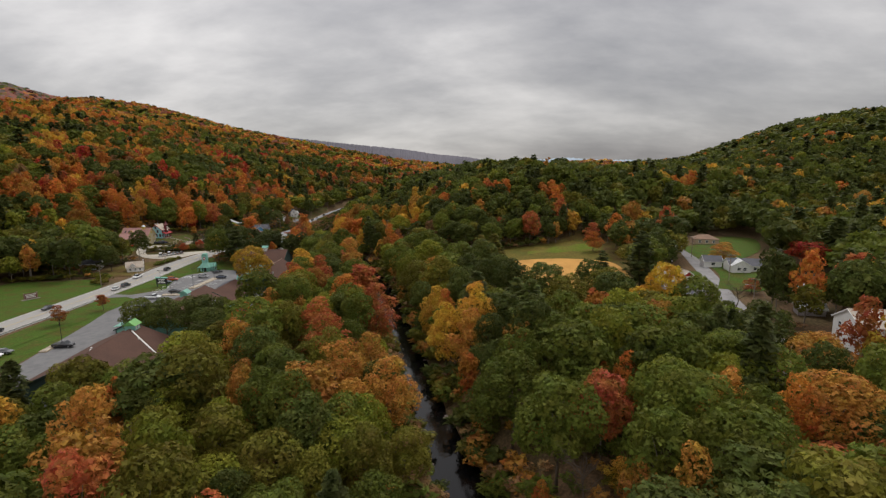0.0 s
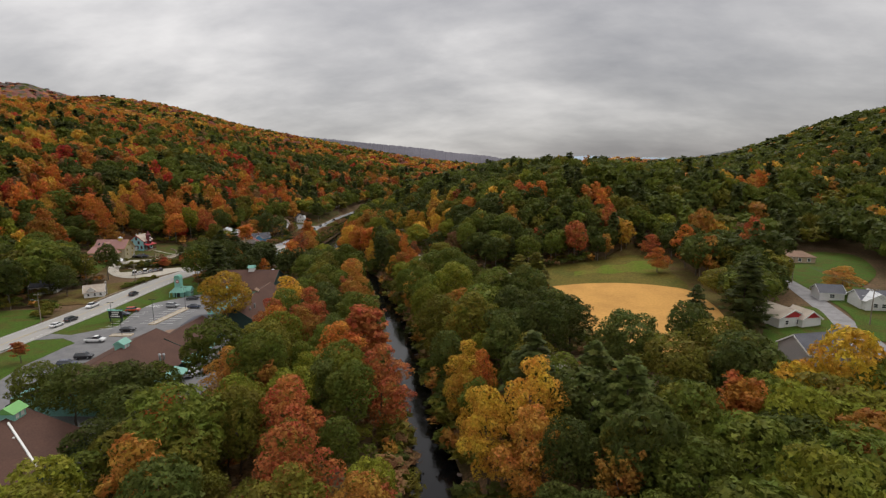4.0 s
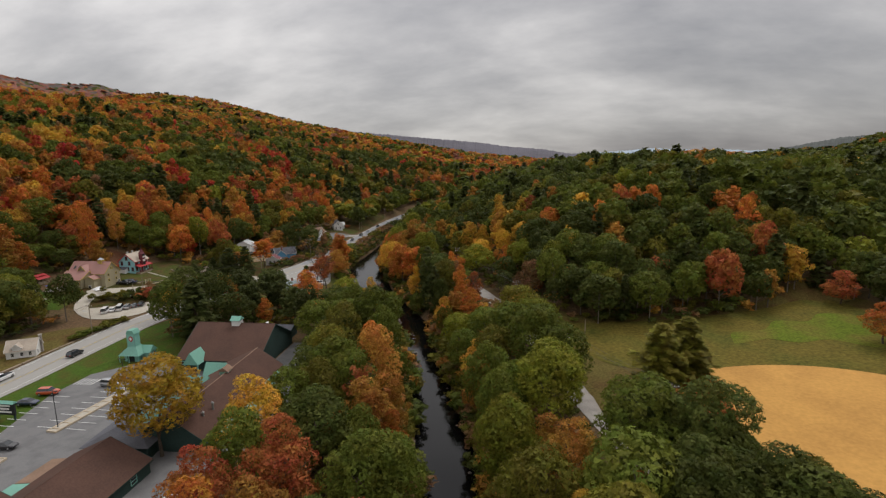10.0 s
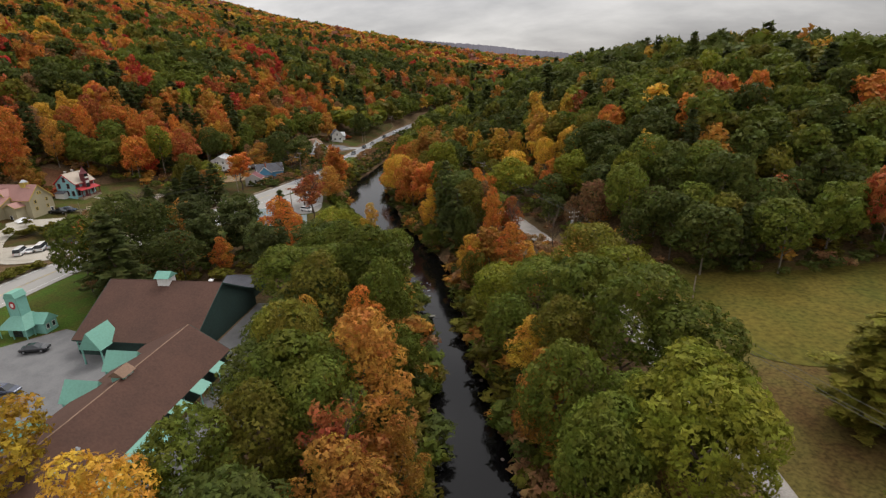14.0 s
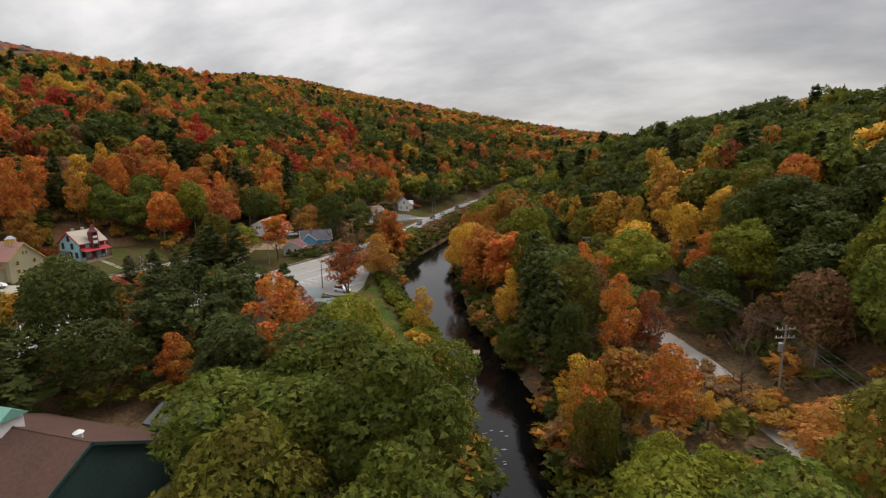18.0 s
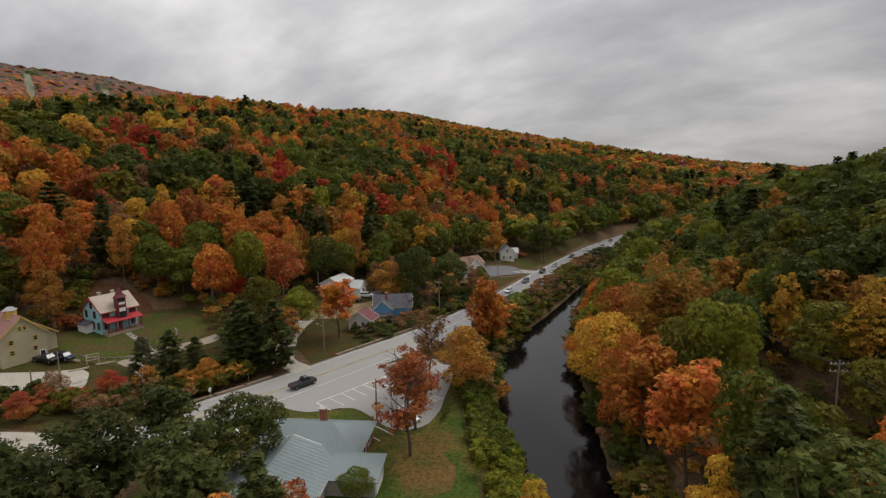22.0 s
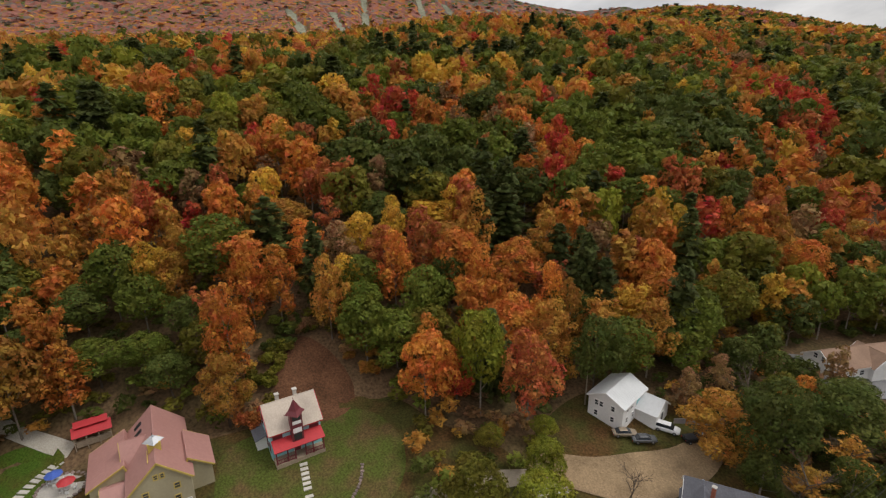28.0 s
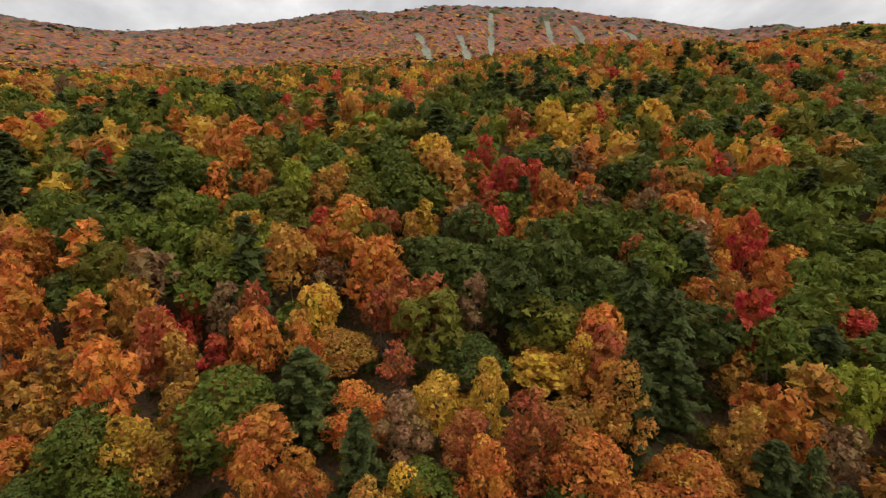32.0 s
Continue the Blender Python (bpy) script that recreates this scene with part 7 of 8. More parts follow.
part("finial", Shape().rod((4.45, 0, 10.9), (4.45, 0, 11.5), 0.05), MAROON, vic)
part("porch_roof", Shape().slab([(3.8, -4.4, 3.9), (3.8, 4.4, 3.9), (6.3, 4.4, 3.0), (6.3, -4.4, 3.0)], 0.14), RED, vic, "red metal porch roof")
part("porch_floor", Shape().box(3.8, 6.1, -4.3, 4.3, -0.9, 0.35), WOOD, vic)
for y in (-4.1, -2.2, -0.9, 0.9, 2.2, 4.1):
    part("porch_post", Shape().box(5.85, 6.05, y - 0.1, y + 0.1, 0.3, 3.1), MAROON, vic)
for a, b in ((-4.1, -0.9), (0.9, 4.1)):
    rail = Shape().box(5.9, 6.0, a, b, 1.15, 1.27).box(5.9, 6.0, a, b, 0.5, 0.6)
    for k in range(12):
        y = a + (b - a) * (k + 0.5) / 12
        rail.box(5.92, 5.98, y - 0.04, y + 0.04, 0.6, 1.15)
    part("porch_rail", rail, MAROON, vic)
door(vic, "E", hl, hw, 0, MAROON, 1.1, 2.3, 0.3)
for y in (-1.6, 1.6):
    chimney(vic, -1.4, y, 7.2, 9.5, 0.6, CONCRETE)
part("back_porch", Shape().box(-3.4, 0.2, -6.2, -4.4, -0.8, 2.4), WALL_WHITE, vic)
part("back_porch_roof", Shape().slab([(-3.7, -6.5, 2.3), (0.5, -6.5, 2.3), (0.5, -4.4, 3.0), (-3.7, -4.4, 3.0)], 0.1), ROOF_GREY, vic)

white = thing("white_house", -166.5, 391.5, h1(-165, 391), 16, "two-storey white house with pale metal roofs", "house")
white.scale = (0.86, 0.86, 0.86)
hl, hw = gable(white, 11, 8.4, 5.6, 7.6, WALL_WHITE, ROOF_PALE, turn=90, low=-1.2)
hl, hw = 4.2, 5.5
for u, z in ((-3.4, 1.6), (-0.4, 1.6), (-3.4, 4.3), (-1.4, 4.3), (3.0, 4.3)):
    window(white, "E", hl, hw, u, z, 0.9, 1.3, TRIM)
for u, z in ((-2.2, 1.6), (1.8, 1.6), (-2.2, 4.3), (-1.0, 4.3), (1.8, 4.3)):
    window(white, "S", hl, hw, u, z, 0.9, 1.3, TRIM)
gable(white, 6.0, 6.5, 2.9, 5.2, WALL_WHITE, ROOF_PALE, at=(6.0, 4.2), low=-1.2)
door(white, "E", 9.0, hw, 4.2, DARK)
part("side_wall", Shape().box(4.2, 4.3, 1.2, 5.4, 2.9, 5.5), WALL_AQUA, white)

blue = thing("blue_house", -140.6, 385.5, h1(-140, 385), 12, "blue clapboard house with dark grey shingle roof", "house")
blue.scale = (0.86, 0.86, 0.86)
gable(blue, 13, 7.2, 4.2, 7.6, WALL_BLUE, ROOF_GREY, at=(0, 2.4), turn=24, low=-1.0)
gable(blue, 8, 6.4, 4.2, 7.2, WALL_BLUE, ROOF_GREY, at=(-1.8, -2.2), turn=-66, low=-1.0)
for u, z in ((-1.6, 1.6), (1.6, 1.6), (0, 4.6)):
    wdw = window(blue, "E", 6.5, 3.6, u, z, 0.9, 1.4, TRIM)
    wdw.matrix_local = pose(0, 2.4, 0, 0, 0, 24) @ wdw.matrix_local
for u, z in ((-1.5, 1.6), (1.5, 1.6), (0, 4.5)):
    wdw = window(blue, "E", 4.0, 3.2, u, z, 0.9, 1.4, TRIM)
    wdw.matrix_local = pose(-1.8, -2.2, 0, 0, 0, -66) @ wdw.matrix_local
prc = part("porch_roof", Shape().slab([(4.0, -3.4, 2.9), (4.0, 3.4, 2.9), (6.4, 3.4, 2.3), (6.4, -3.4, 2.3)], 0.12), ROOF_GREY, blue)
prc.matrix_local = pose(-1.8, -2.2, 0, 0, 0, -66)
for y in (-3.2, -1.1, 1.1, 3.2):
    part("porch_post", Shape().box(6.15, 6.3, y - 0.08, y + 0.08, -0.6, 2.35), TRIM, blue).matrix_local = pose(-1.8, -2.2, 0, 0, 0, -66)
part("porch_rail", Shape().box(6.15, 6.3, -3.2, 3.2, 0.7, 0.82), TRIM, blue).matrix_local = pose(-1.8, -2.2, 0, 0, 0, -66)
chimney(blue, -1.0, -0.4, 5.5, 8.8)

cottage = thing("white_cottage", -140.4, 372.6, h1(-139, 372), 14, "small white cottage with maroon metal roof", "house")
hl, hw = gable(cottage, 5.2, 6.4, 3.2, 5.2, WALL_WHITE, MAROON, turn=90)
for u in (-1.1, 1.1):
    window(cottage, "S", 3.2, 2.6, u, 1.8, 0.9, 1.4, TRIM)
    window(cottage, "E", 3.2, 2.6, u, 1.8, 0.9, 1.4, TRIM)

long_house = thing("long_white_house", -151.5, 452.0, h1(-151, 447), 72, "long white house with taupe shingle roof", "house")
hl, hw = gable(long_house, 19, 8, 3.2, 5.8, WALL_WHITE, ROOF_TAN, low=-1.5)
for u in (-8, -5, -2, 3, 6, 8):
    window(long_house, "S", hl, hw, u, 1.6, 1.2, 1.2, TRIM)
for u, z in ((-2.2, 1.6), (2.2, 1.6), (-1.0, 4.1), (1.0, 4.1)):
    window(long_house, "W", hl, hw, u, z, 1.0, 1.2, TRIM)
gable(long_house, 7, 6, 3.0, 5.6, WALL_WHITE, ROOF_TAN, at=(3, -1.5), turn=90)

far_house = thing("white_farmhouse", -145.5, 486, h1(-145.5, 486), 30, "white farmhouse with dark slate roof by the road", "house")
hl, hw = gable(far_house, 8, 6.5, 4.2, 7.0, WALL_WHITE, ROOF_GREY, turn=90)
gable(far_house, 7, 5, 2.8, 4.6, WALL_WHITE, ROOF_PALE, at=(2.5, 5.5))
for u, z in ((-1.6, 1.5), (1.6, 1.5), (0, 4.4)):
    window(far_house, "S", 3.25, 4.0, u, z, 0.9, 1.3, TRIM)
    window(far_house, "E", 3.25, 4.0, u, z, 0.9, 1.3, TRIM)

small = thing("white_house", -152.5, 244.0, h1(-152, 244), 30, "small white house with pale roof and outside chimney", "house")
hl, hw = gable(small, 8.5, 6.6, 3.0, 5.8, WALL_WHITE, ROOF_BUFF)
for u in (-2.4, 0.2, 2.6):
    window(small, "S", hl, hw, u, 1.6, 0.9, 1.3, TRIM)
for u in (-1.4, 1.4):
    window(small, "E", hl, hw, u, 1.6, 0.8, 1.2, TRIM)
gable(small, 2.6, 2.4, 4.2, 5.2, WALL_WHITE, ROOF_BUFF, at=(-1.0, -2.2), turn=90, low=3)
chimney(small, 4.5, 1.6, 0, 6.6, 0.8, STONE)
small.scale = (0.82, 0.82, 0.82)
second = thing("white_house", -178, 250, h1(-178, 250), 25, "white house with grey roof among dark trees", "house")
hl, hw = gable(second, 9, 7, 3.2, 6.0, WALL_WHITE, ROOF_GREY)
for u in (-2.4, 0.2, 2.6):
    window(second, "S", hl, hw, u, 1.6, 0.9, 1.3, TRIM)

office = thing("roadside_office", -105.0, 317.3, Z0, 24, "low brick office with sage metal hip roof", "office")
part("wall", Shape().box(-7.5, 7.5, -5, 5, -0.5, 2.8), BRICK, office)
hip(office, 15, 10, 2.75, 5.2, ROOF_SAGE, 0.7, ridge=6)
chimney(office, 0.5, 3.0, 3, 6.0, 0.9)
for u in (-4, -1.4, 1.2, 3.8):
    window(office, "S", 7.5, 5, u, 1.5, 1.3, 1.5, TRIM)
for u in (-2.6, 0, 2.6):
    window(office, "E", 7.5, 5, u, 1.5, 1.3, 1.8, TRIM)
part("wall", Shape().box(5.0, 11.4, -9.6, -4.6, -0.5, 2.4), CONCRETE, office)
part("roof", Shape().slab([(4.6, -10.1, 2.5), (11.9, -10.1, 2.5), (11.9, -4.4, 3.2), (4.6, -4.4, 3.2)], 0.16), ROOF_SAGE, office)
gable(office, 13, 13, 2.6, 4.9, CONCRETE, ROOF_SAGE, TRIM, at=(-1.5, -10.5), turn=90)
part("wing_door", Shape().box(11.4, 11.46, -9.0, -5.6, 0, 2.1), TRIM, office)

# ---------------------------------------------------------------- houses across the river
grey = thing("grey_house", 81.5, 167.5, h1(82, 167), 12, "grey clapboard house with slate shingle roof", "house")
hl, hw = gable(grey, 14, 8.5, 3.2, 6.2, WALL_GREY, ROOF_GREY)
gable(grey, 6, 7, 3.6, 6.6, WALL_GREY, ROOF_GREY, at=(4.0, -2.4), turn=90)
for u, z in ((4.0, 1.6), (4.0, 4.4)):
    wdw = window(grey, "S", 0, 6.0, u, z, 1.0, 1.3, TRIM)
for u in (-5, -2):
    window(grey, "S", hl, hw, u, 1.6, 1.1, 1.3, TRIM)
window(grey, "E", hl, hw, 0, 1.6, 1.2, 1.4, TRIM)
pink = thing("red_gabled_house", 88.5, 193.5, h1(88, 193), 12, "white bungalow with red gable ends", "house")
hl, hw = gable(pink, 9, 9, 2.8, 5.0, WALL_WHITE, ROOF_BUFF, turn=90)
gable(pink, 6, 6, 2.7, 4.8, WALL_WHITE, ROOF_BUFF, at=(4.5, -3), turn=90)
for x, y, w in ((0, -4.53, 3.6), (4.5, -6.03, 2.4)):
    part("gable_panel", Shape().prism([(x - w, 2.9), (x + w, 2.9), (x, 4.7)], y - 0.04, y, "y"), RED, pink)
for u in (-2, 1.5):
    window(pink, "S", 4.5, 4.5, u, 1.5, 1.0, 1.2, TRIM)
ranch = thing("white_bungalow", 125.5, 204.0, h1(125, 204), -12, "long white bungalow with grey roof", "house")
hl, hw = gable(ranch, 15, 7.5, 2.8, 4.9, WALL_WHITE, ROOF_GREY)
gable(ranch, 6.5, 7, 2.8, 4.9, WALL_WHITE, ROOF_PALE, at=(-3.5, -2.2), turn=90)
for u in (-4.6, -2.4, 2.0, 5.2):
    window(ranch, "S", hl, hw if u > 0 else 5.7, u, 1.5, 1.2, 1.2, TRIM)
annex = thing("white_bungalow", 116.5, 214.5, h1(117, 214), -12, "small white bungalow with grey roof", "house")
hl, hw = gable(annex, 7, 6, 2.7, 4.6, WALL_WHITE, ROOF_GREY)
window(annex, "S", hl, hw, 0, 1.5, 1.4, 1.2, TRIM)
beige = thing("beige_house", 143, 272, h1(143, 272), -10, "beige bungalow with tan hipped roof", "house")
part("wall", Shape().box(-6, 6, -4, 4, -0.5, 2.9), WALL_BEIGE, beige)
hip(beige, 12, 8, 2.85, 5.0, ROOF_TAN)
for u in (-3.5, 0, 3.5):
    window(beige, "S", 6, 4, u, 1.6, 1.2, 1.3, TRIM)
distant = thing("white_house", 171, 248, h1(171, 248), -15, "white two-storey house behind the red maple", "house")
hl, hw = gable(distant, 9, 7, 5.0, 7.6, WALL_WHITE, ROOF_GREY)
for u, z in ((-2.4, 1.6), (2.4, 1.6), (-2.4, 4.2), (2.4, 4.2)):
    window(distant, "S", hl, hw, u, z, 1.0, 1.3, TRIM)
manor = thing("large_white_house", 112.5, 118.5, h1(112, 118), -6, "large white clapboard house with pale roof", "house")
hl, hw = gable(manor, 25, 10, 6.4, 9.4, WALL_WHITE, ROOF_BUFF)
for u in (-9, -6, -3, 0, 3, 6, 9):
    for z in (1.8, 4.8):
        window(manor, "S", hl, hw, u, z, 1.1, 1.5, TRIM)
for u in (-2.4, 2.4):
    for z in (1.8, 4.8):
        window(manor, "W", hl, hw, u, z, 1.1, 1.5, TRIM)
shed = thing("garden_shed", 121.5, 166.5, h1(121, 166), 25, "small white garden shed with pale roof", "shed")
gable(shed, 4.5, 3.4, 2.2, 3.4, WALL_WHITE, ROOF_PALE)
garage = thing("garage", 110.5, 146.5, h1(110, 146), -20, "low garage with pale grey metal roof", "garage")
gable(garage, 7, 5, 2.3, 3.5, WALL_GREY, ROOF_PALE)
barnlet = thing("blue_roofed_house", 165, 193, h1(165, 193), -20, "white house with pale blue metal roof", "house")
gable(barnlet, 13, 7.5, 2.8, 5.0, WALL_WHITE, material("pale_blue_roof", (0.34, 0.45, 0.56), 0.5, vary=0.06, grain=2, bump=0.05))
hidden = thing("white_shed", 66, 146, h1(66, 146), 30, "white shed with red trimmed roof among trees", "shed")
gable(hidden, 7, 5, 2.5, 4.2, WALL_WHITE, ROOF_BUFF, RED)
low_house = thing("grey_house", 57, 112, h1(57, 112), 20, "low grey house half hidden by trees", "house")
gable(low_house, 9, 7, 2.6, 4.6, WALL_GREY, ROOF_GREY)


# ---------------------------------------------------------------- vehicles
def car_paint(name, colour, metal=0.3):
    m = material(name, colour, 0.25, metal=metal, vary=0.03, grain=3, stain=0.1, bump=0)
    m.node_tree.nodes["Principled BSDF"].inputs["Coat Weight"].default_value = 0.6
    return m


PAINTS = {"white": car_paint("white_car_paint", (0.75, 0.75, 0.75), 0.0), "black": car_paint("black_car_paint", (0.02, 0.02, 0.024)), "navy": car_paint("navy_car_paint", (0.025, 0.035, 0.07)),
          "grey": car_paint("grey_car_paint", (0.12, 0.125, 0.13)), "silver": car_paint("silver_car_paint", (0.45, 0.46, 0.47), 0.5), "orange": car_paint("orange_car_paint", (0.50, 0.08, 0.03), 0.0), "tan": car_paint("tan_car_paint", (0.30, 0.24, 0.17))}


def loft(sections):
    """A closed skin over rings of equal count."""
    s = Shape()
    n = len(sections[0])
    verts = [p for ring in sections for p in ring]
    faces = [tuple(range(n))[::-1], tuple(range(len(verts) - n, len(verts)))]
    for k in range(len(sections) - 1):
        for j in range(n):
            faces.append((k * n + j, k * n + (j + 1) % n, (k + 1) * n + (j + 1) % n, (k + 1) * n + j))
    return s.add(verts, faces)


def car_ring(x, half, z0, z1, tuck=0.06):
    return [(x, -half + tuck, z0), (x, -half, z0 + 0.18), (x, -half, z1 - 0.14), (x, -half + tuck * 1.6, z1), (x, half - tuck * 1.6, z1), (x, half, z1 - 0.14), (x, half, z0 + 0.18), (x, half - tuck, z0)]


def car_meshes(kind):
    if kind in CACHE:
        return CACHE[kind]
    l, w, deck, top = {"car": (4.6, 1.8, 0.92, 1.45), "suv": (4.7, 1.88, 1.05, 1.72), "pickup": (5.7, 1.95, 1.1, 1.85), "van": (5.4, 2.0, 1.15, 2.2)}[kind]
    a, b = -l / 2, l / 2
    body = loft([car_ring(a, w / 2 - 0.16, 0.42, deck - 0.12), car_ring(a + 0.2, w / 2 - 0.03, 0.3, deck), car_ring(0, w / 2, 0.28, deck), car_ring(b - 0.9, w / 2 - 0.02, 0.28, deck - 0.04), car_ring(b - 0.15, w / 2 - 0.1, 0.34, deck - 0.16), car_ring(b, w / 2 - 0.24, 0.42, deck - 0.26)])
    if kind == "pickup":
        c0, c1, c2, c3 = -0.35, -0.1, 0.95, 1.55
    elif kind == "van":
        c0, c1, c2, c3 = a + 0.05, a + 0.2, 1.2, 1.9
    elif kind == "suv":
        c0, c1, c2, c3 = a + 0.15, a + 0.5, 0.55, 1.2
    else:
        c0, c1, c2, c3 = a + 0.55, a + 1.25, 0.35, 1.15
    hw, tw = w / 2 - 0.1, w / 2 - 0.3
    glass = loft([[(c0, -hw, deck - 0.02), (c0, hw, deck - 0.02), (c3, hw, deck - 0.02), (c3, -hw, deck - 0.02)], [(c1, -tw, top - 0.06), (c1, tw, top - 0.06), (c2, tw, top - 0.06), (c2, -tw, top - 0.06)]])
    roof = loft([[(c1 - 0.05, -tw - 0.03, top - 0.07), (c1 - 0.05, tw + 0.03, top - 0.07), (c2 + 0.05, tw + 0.03, top - 0.07), (c2 + 0.05, -tw - 0.03, top - 0.07)], [(c1 + 0.15, -tw + 0.1, top), (c1 + 0.15, tw - 0.1, top), (c2 - 0.1, tw - 0.1, top), (c2 - 0.1, -tw + 0.1, top)]])
    tyre, rim = Shape(), Shape()
    tyre.cone(0, 0, -0.11, 0.11, 0.34, 0.34, 14)
    rim.cone(0, 0, 0.0, 0.125, 0.2, 0.18, 10)
    meshes = {"body": body.mesh("body", BLACK), "cabin": glass.mesh("cabin", GLASS), "roof": roof.mesh("roof", BLACK), "tyre": tyre.mesh("wheel", BLACK), "rim": rim.mesh("rim", METAL),
              "head": Shape().box(-0.06, 0.04, -0.16, 0.16, -0.07, 0.07).mesh("headlight", LAMP_CLEAR), "tail": Shape().box(-0.04, 0.06, -0.12, 0.12, -0.1, 0.1).mesh("tail_light", LAMP_RED)}
    if kind == "pickup":
        meshes["bed"] = Shape().box(a + 0.25, c0 - 0.1, -w / 2 + 0.15, w / 2 - 0.15, deck - 0.02, deck + 0.012).mesh("bed", DARK)
    CACHE[kind] = meshes, l, w, deck
    return CACHE[kind]


WORDS = {"car": "saloon car", "suv": "estate car", "pickup": "pickup truck", "van": "van"}


def vehicle(kind, colour, x, y, turn, where="parked on asphalt", lift=0.12):
    meshes, l, w, deck = car_meshes(kind)
    z = Z0 + 0.1 if (-128 < x < -60 and y < 262) or abs(x - line(ROAD, y)) < 9 else h1(x, y)
    v = thing({"car": "car", "suv": "car", "pickup": "pickup_truck", "van": "van"}[kind], x, y, z + lift, turn, "%s %s %s" % (colour, WORDS[kind], where), "vehicle", "vehicles")
    paint = PAINTS[colour]
    part("body", meshes["body"], paint, v)
    part("cabin", meshes["cabin"], GLASS, v, "dark cabin glass")
    part("roof", meshes["roof"], paint, v)
    if "bed" in meshes:
        part("bed", meshes["bed"], DARK, v)
    for sx in (-l / 2 + 0.85, l / 2 - 0.95):
        for sy in (-1, 1):
            t = part("wheel", meshes["tyre"], BLACK, v)
            t.matrix_local = pose(sx, sy * (w / 2 - 0.1), 0.34, 90 if sy < 0 else -90, 0, 0)
            part("rim", meshes["rim"], METAL, t)
    for sy in (-1, 1):
        part("headlight", meshes["head"], LAMP_CLEAR, v).matrix_local = pose(l / 2 - 0.08, sy * (w / 2 - 0.36), deck - 0.32)
        part("tail_light", meshes["tail"], LAMP_RED, v).matrix_local = pose(-l / 2 + 0.02, sy * (w / 2 - 0.3), deck - 0.3)
    return v


LOTWARD = "parked in the shop car park"
vehicle("pickup", "white", -113.6, 191, 5, LOTWARD)
vehicle("suv", "black", -107.2, 178, 10, LOTWARD)
vehicle("suv", "navy", -107.8, 172.6, 12, LOTWARD)
vehicle("car", "black", -110.2, 201, 8, LOTWARD)
vehicle("car", "navy", -122.6, 217.2, 8, LOTWARD)
vehicle("suv", "orange", -122.6, 222.4, 12, LOTWARD)
vehicle("suv", "silver", -111.4, 228.4, 0, LOTWARD)
vehicle("car", "navy", -102.6, 227.3, 6, LOTWARD)
vehicle("car", "black", -109.4, 238.8, 20, LOTWARD)
vehicle("pickup", "black", -108.8, 137.6, 5, LOTWARD)
vehicle("suv", "white", -71.2, 168, 80, "parked behind the shops")
vehicle("van", "white", -64.2, 146.5, 70, "parked behind the shops")
vehicle("van", "white", -67.4, 183, 84, "parked behind the shops")
vehicle("car", "white", -67.5, 190, 88, "parked behind the shops")
for k in range(6):
    vehicle("car", ("grey", "white", "white", "black", "white", "grey")[k], -124.5 + 0.6 * k, 119 + 2.7 * k, 5, "in a row beside the grass verge")
ONROAD = "driving on the main road"
for kind, colour, y, side in (("suv", "black", 150, 2.6), ("car", "black", 176, -2.6), ("car", "white", 205, 2.6), ("suv", "black", 211, 2.6), ("pickup", "white", 228, -2.6), ("suv", "black", 245, 2.6), ("pickup", "black", 335, 2.4), 
                              ("car", "white", 432, -2.4), ("suv", "grey", 451, -2.4), ("car", "black", 452, 2.2), ("car", "white", 472, 2.2), ("suv", "black", 474, -2.6), ("car", "silver", 492, -2.6), ("car", "white", 500, 2.2), ("suv", "black", 522, -2.6), ("car", "white", 552, -2.6), ("suv", "silver", 569, 2.2), ("car", "black", 601, -2.4), ("car", "white", 640, 2.2)):
    x0, x1 = line(ROAD, y - 4), line(ROAD, y + 4)
    a = math.degrees(math.atan2(8, x1 - x0))
    vehicle(kind, colour, line(ROAD, y) + side, y, a if side > 0 else a + 180, ONROAD, 0.08)
vehicle("pickup", "white", -121.2, 313.2, 68, "standing at the roadside", 0.08)
vehicle("suv", "white", -99.0, 332.8, -15, "parked by the brown maple", 0.1)
for k in range(6):
    vehicle(("van", "car", "van", "suv", "car", "suv")[k], ("white", "white", "white", "silver", "grey", "black")[k], -161.8 + 1.35 * k, 283.5 + 2.0 * k, 118, "in a row on the gravel lot", 0.2)
for x, y, a, c, k in ((-179.4, 313.9, 15, "black", "pickup"), (-178.0, 316.6, 15, "navy", "suv"), (-161.0, 388, 60, "tan", "car"), (-158.0, 396.3, 30, "white", "suv"), (-153.8, 399.6, 70, "black", "pickup"), (-158.2, 390.2, 60, "grey", "car"), (-152.4, 401.8, 70, "black", "car")):
    vehicle(k, c, x, y, a, "parked beside a house", 0.26)
for x, y, a, c in ((86, 153, 72, "grey"), (104, 226, 70, "white"), (133, 218, -15, "silver")):
    vehicle("car", c, x, y, a, "parked along the residential road", 0.2)


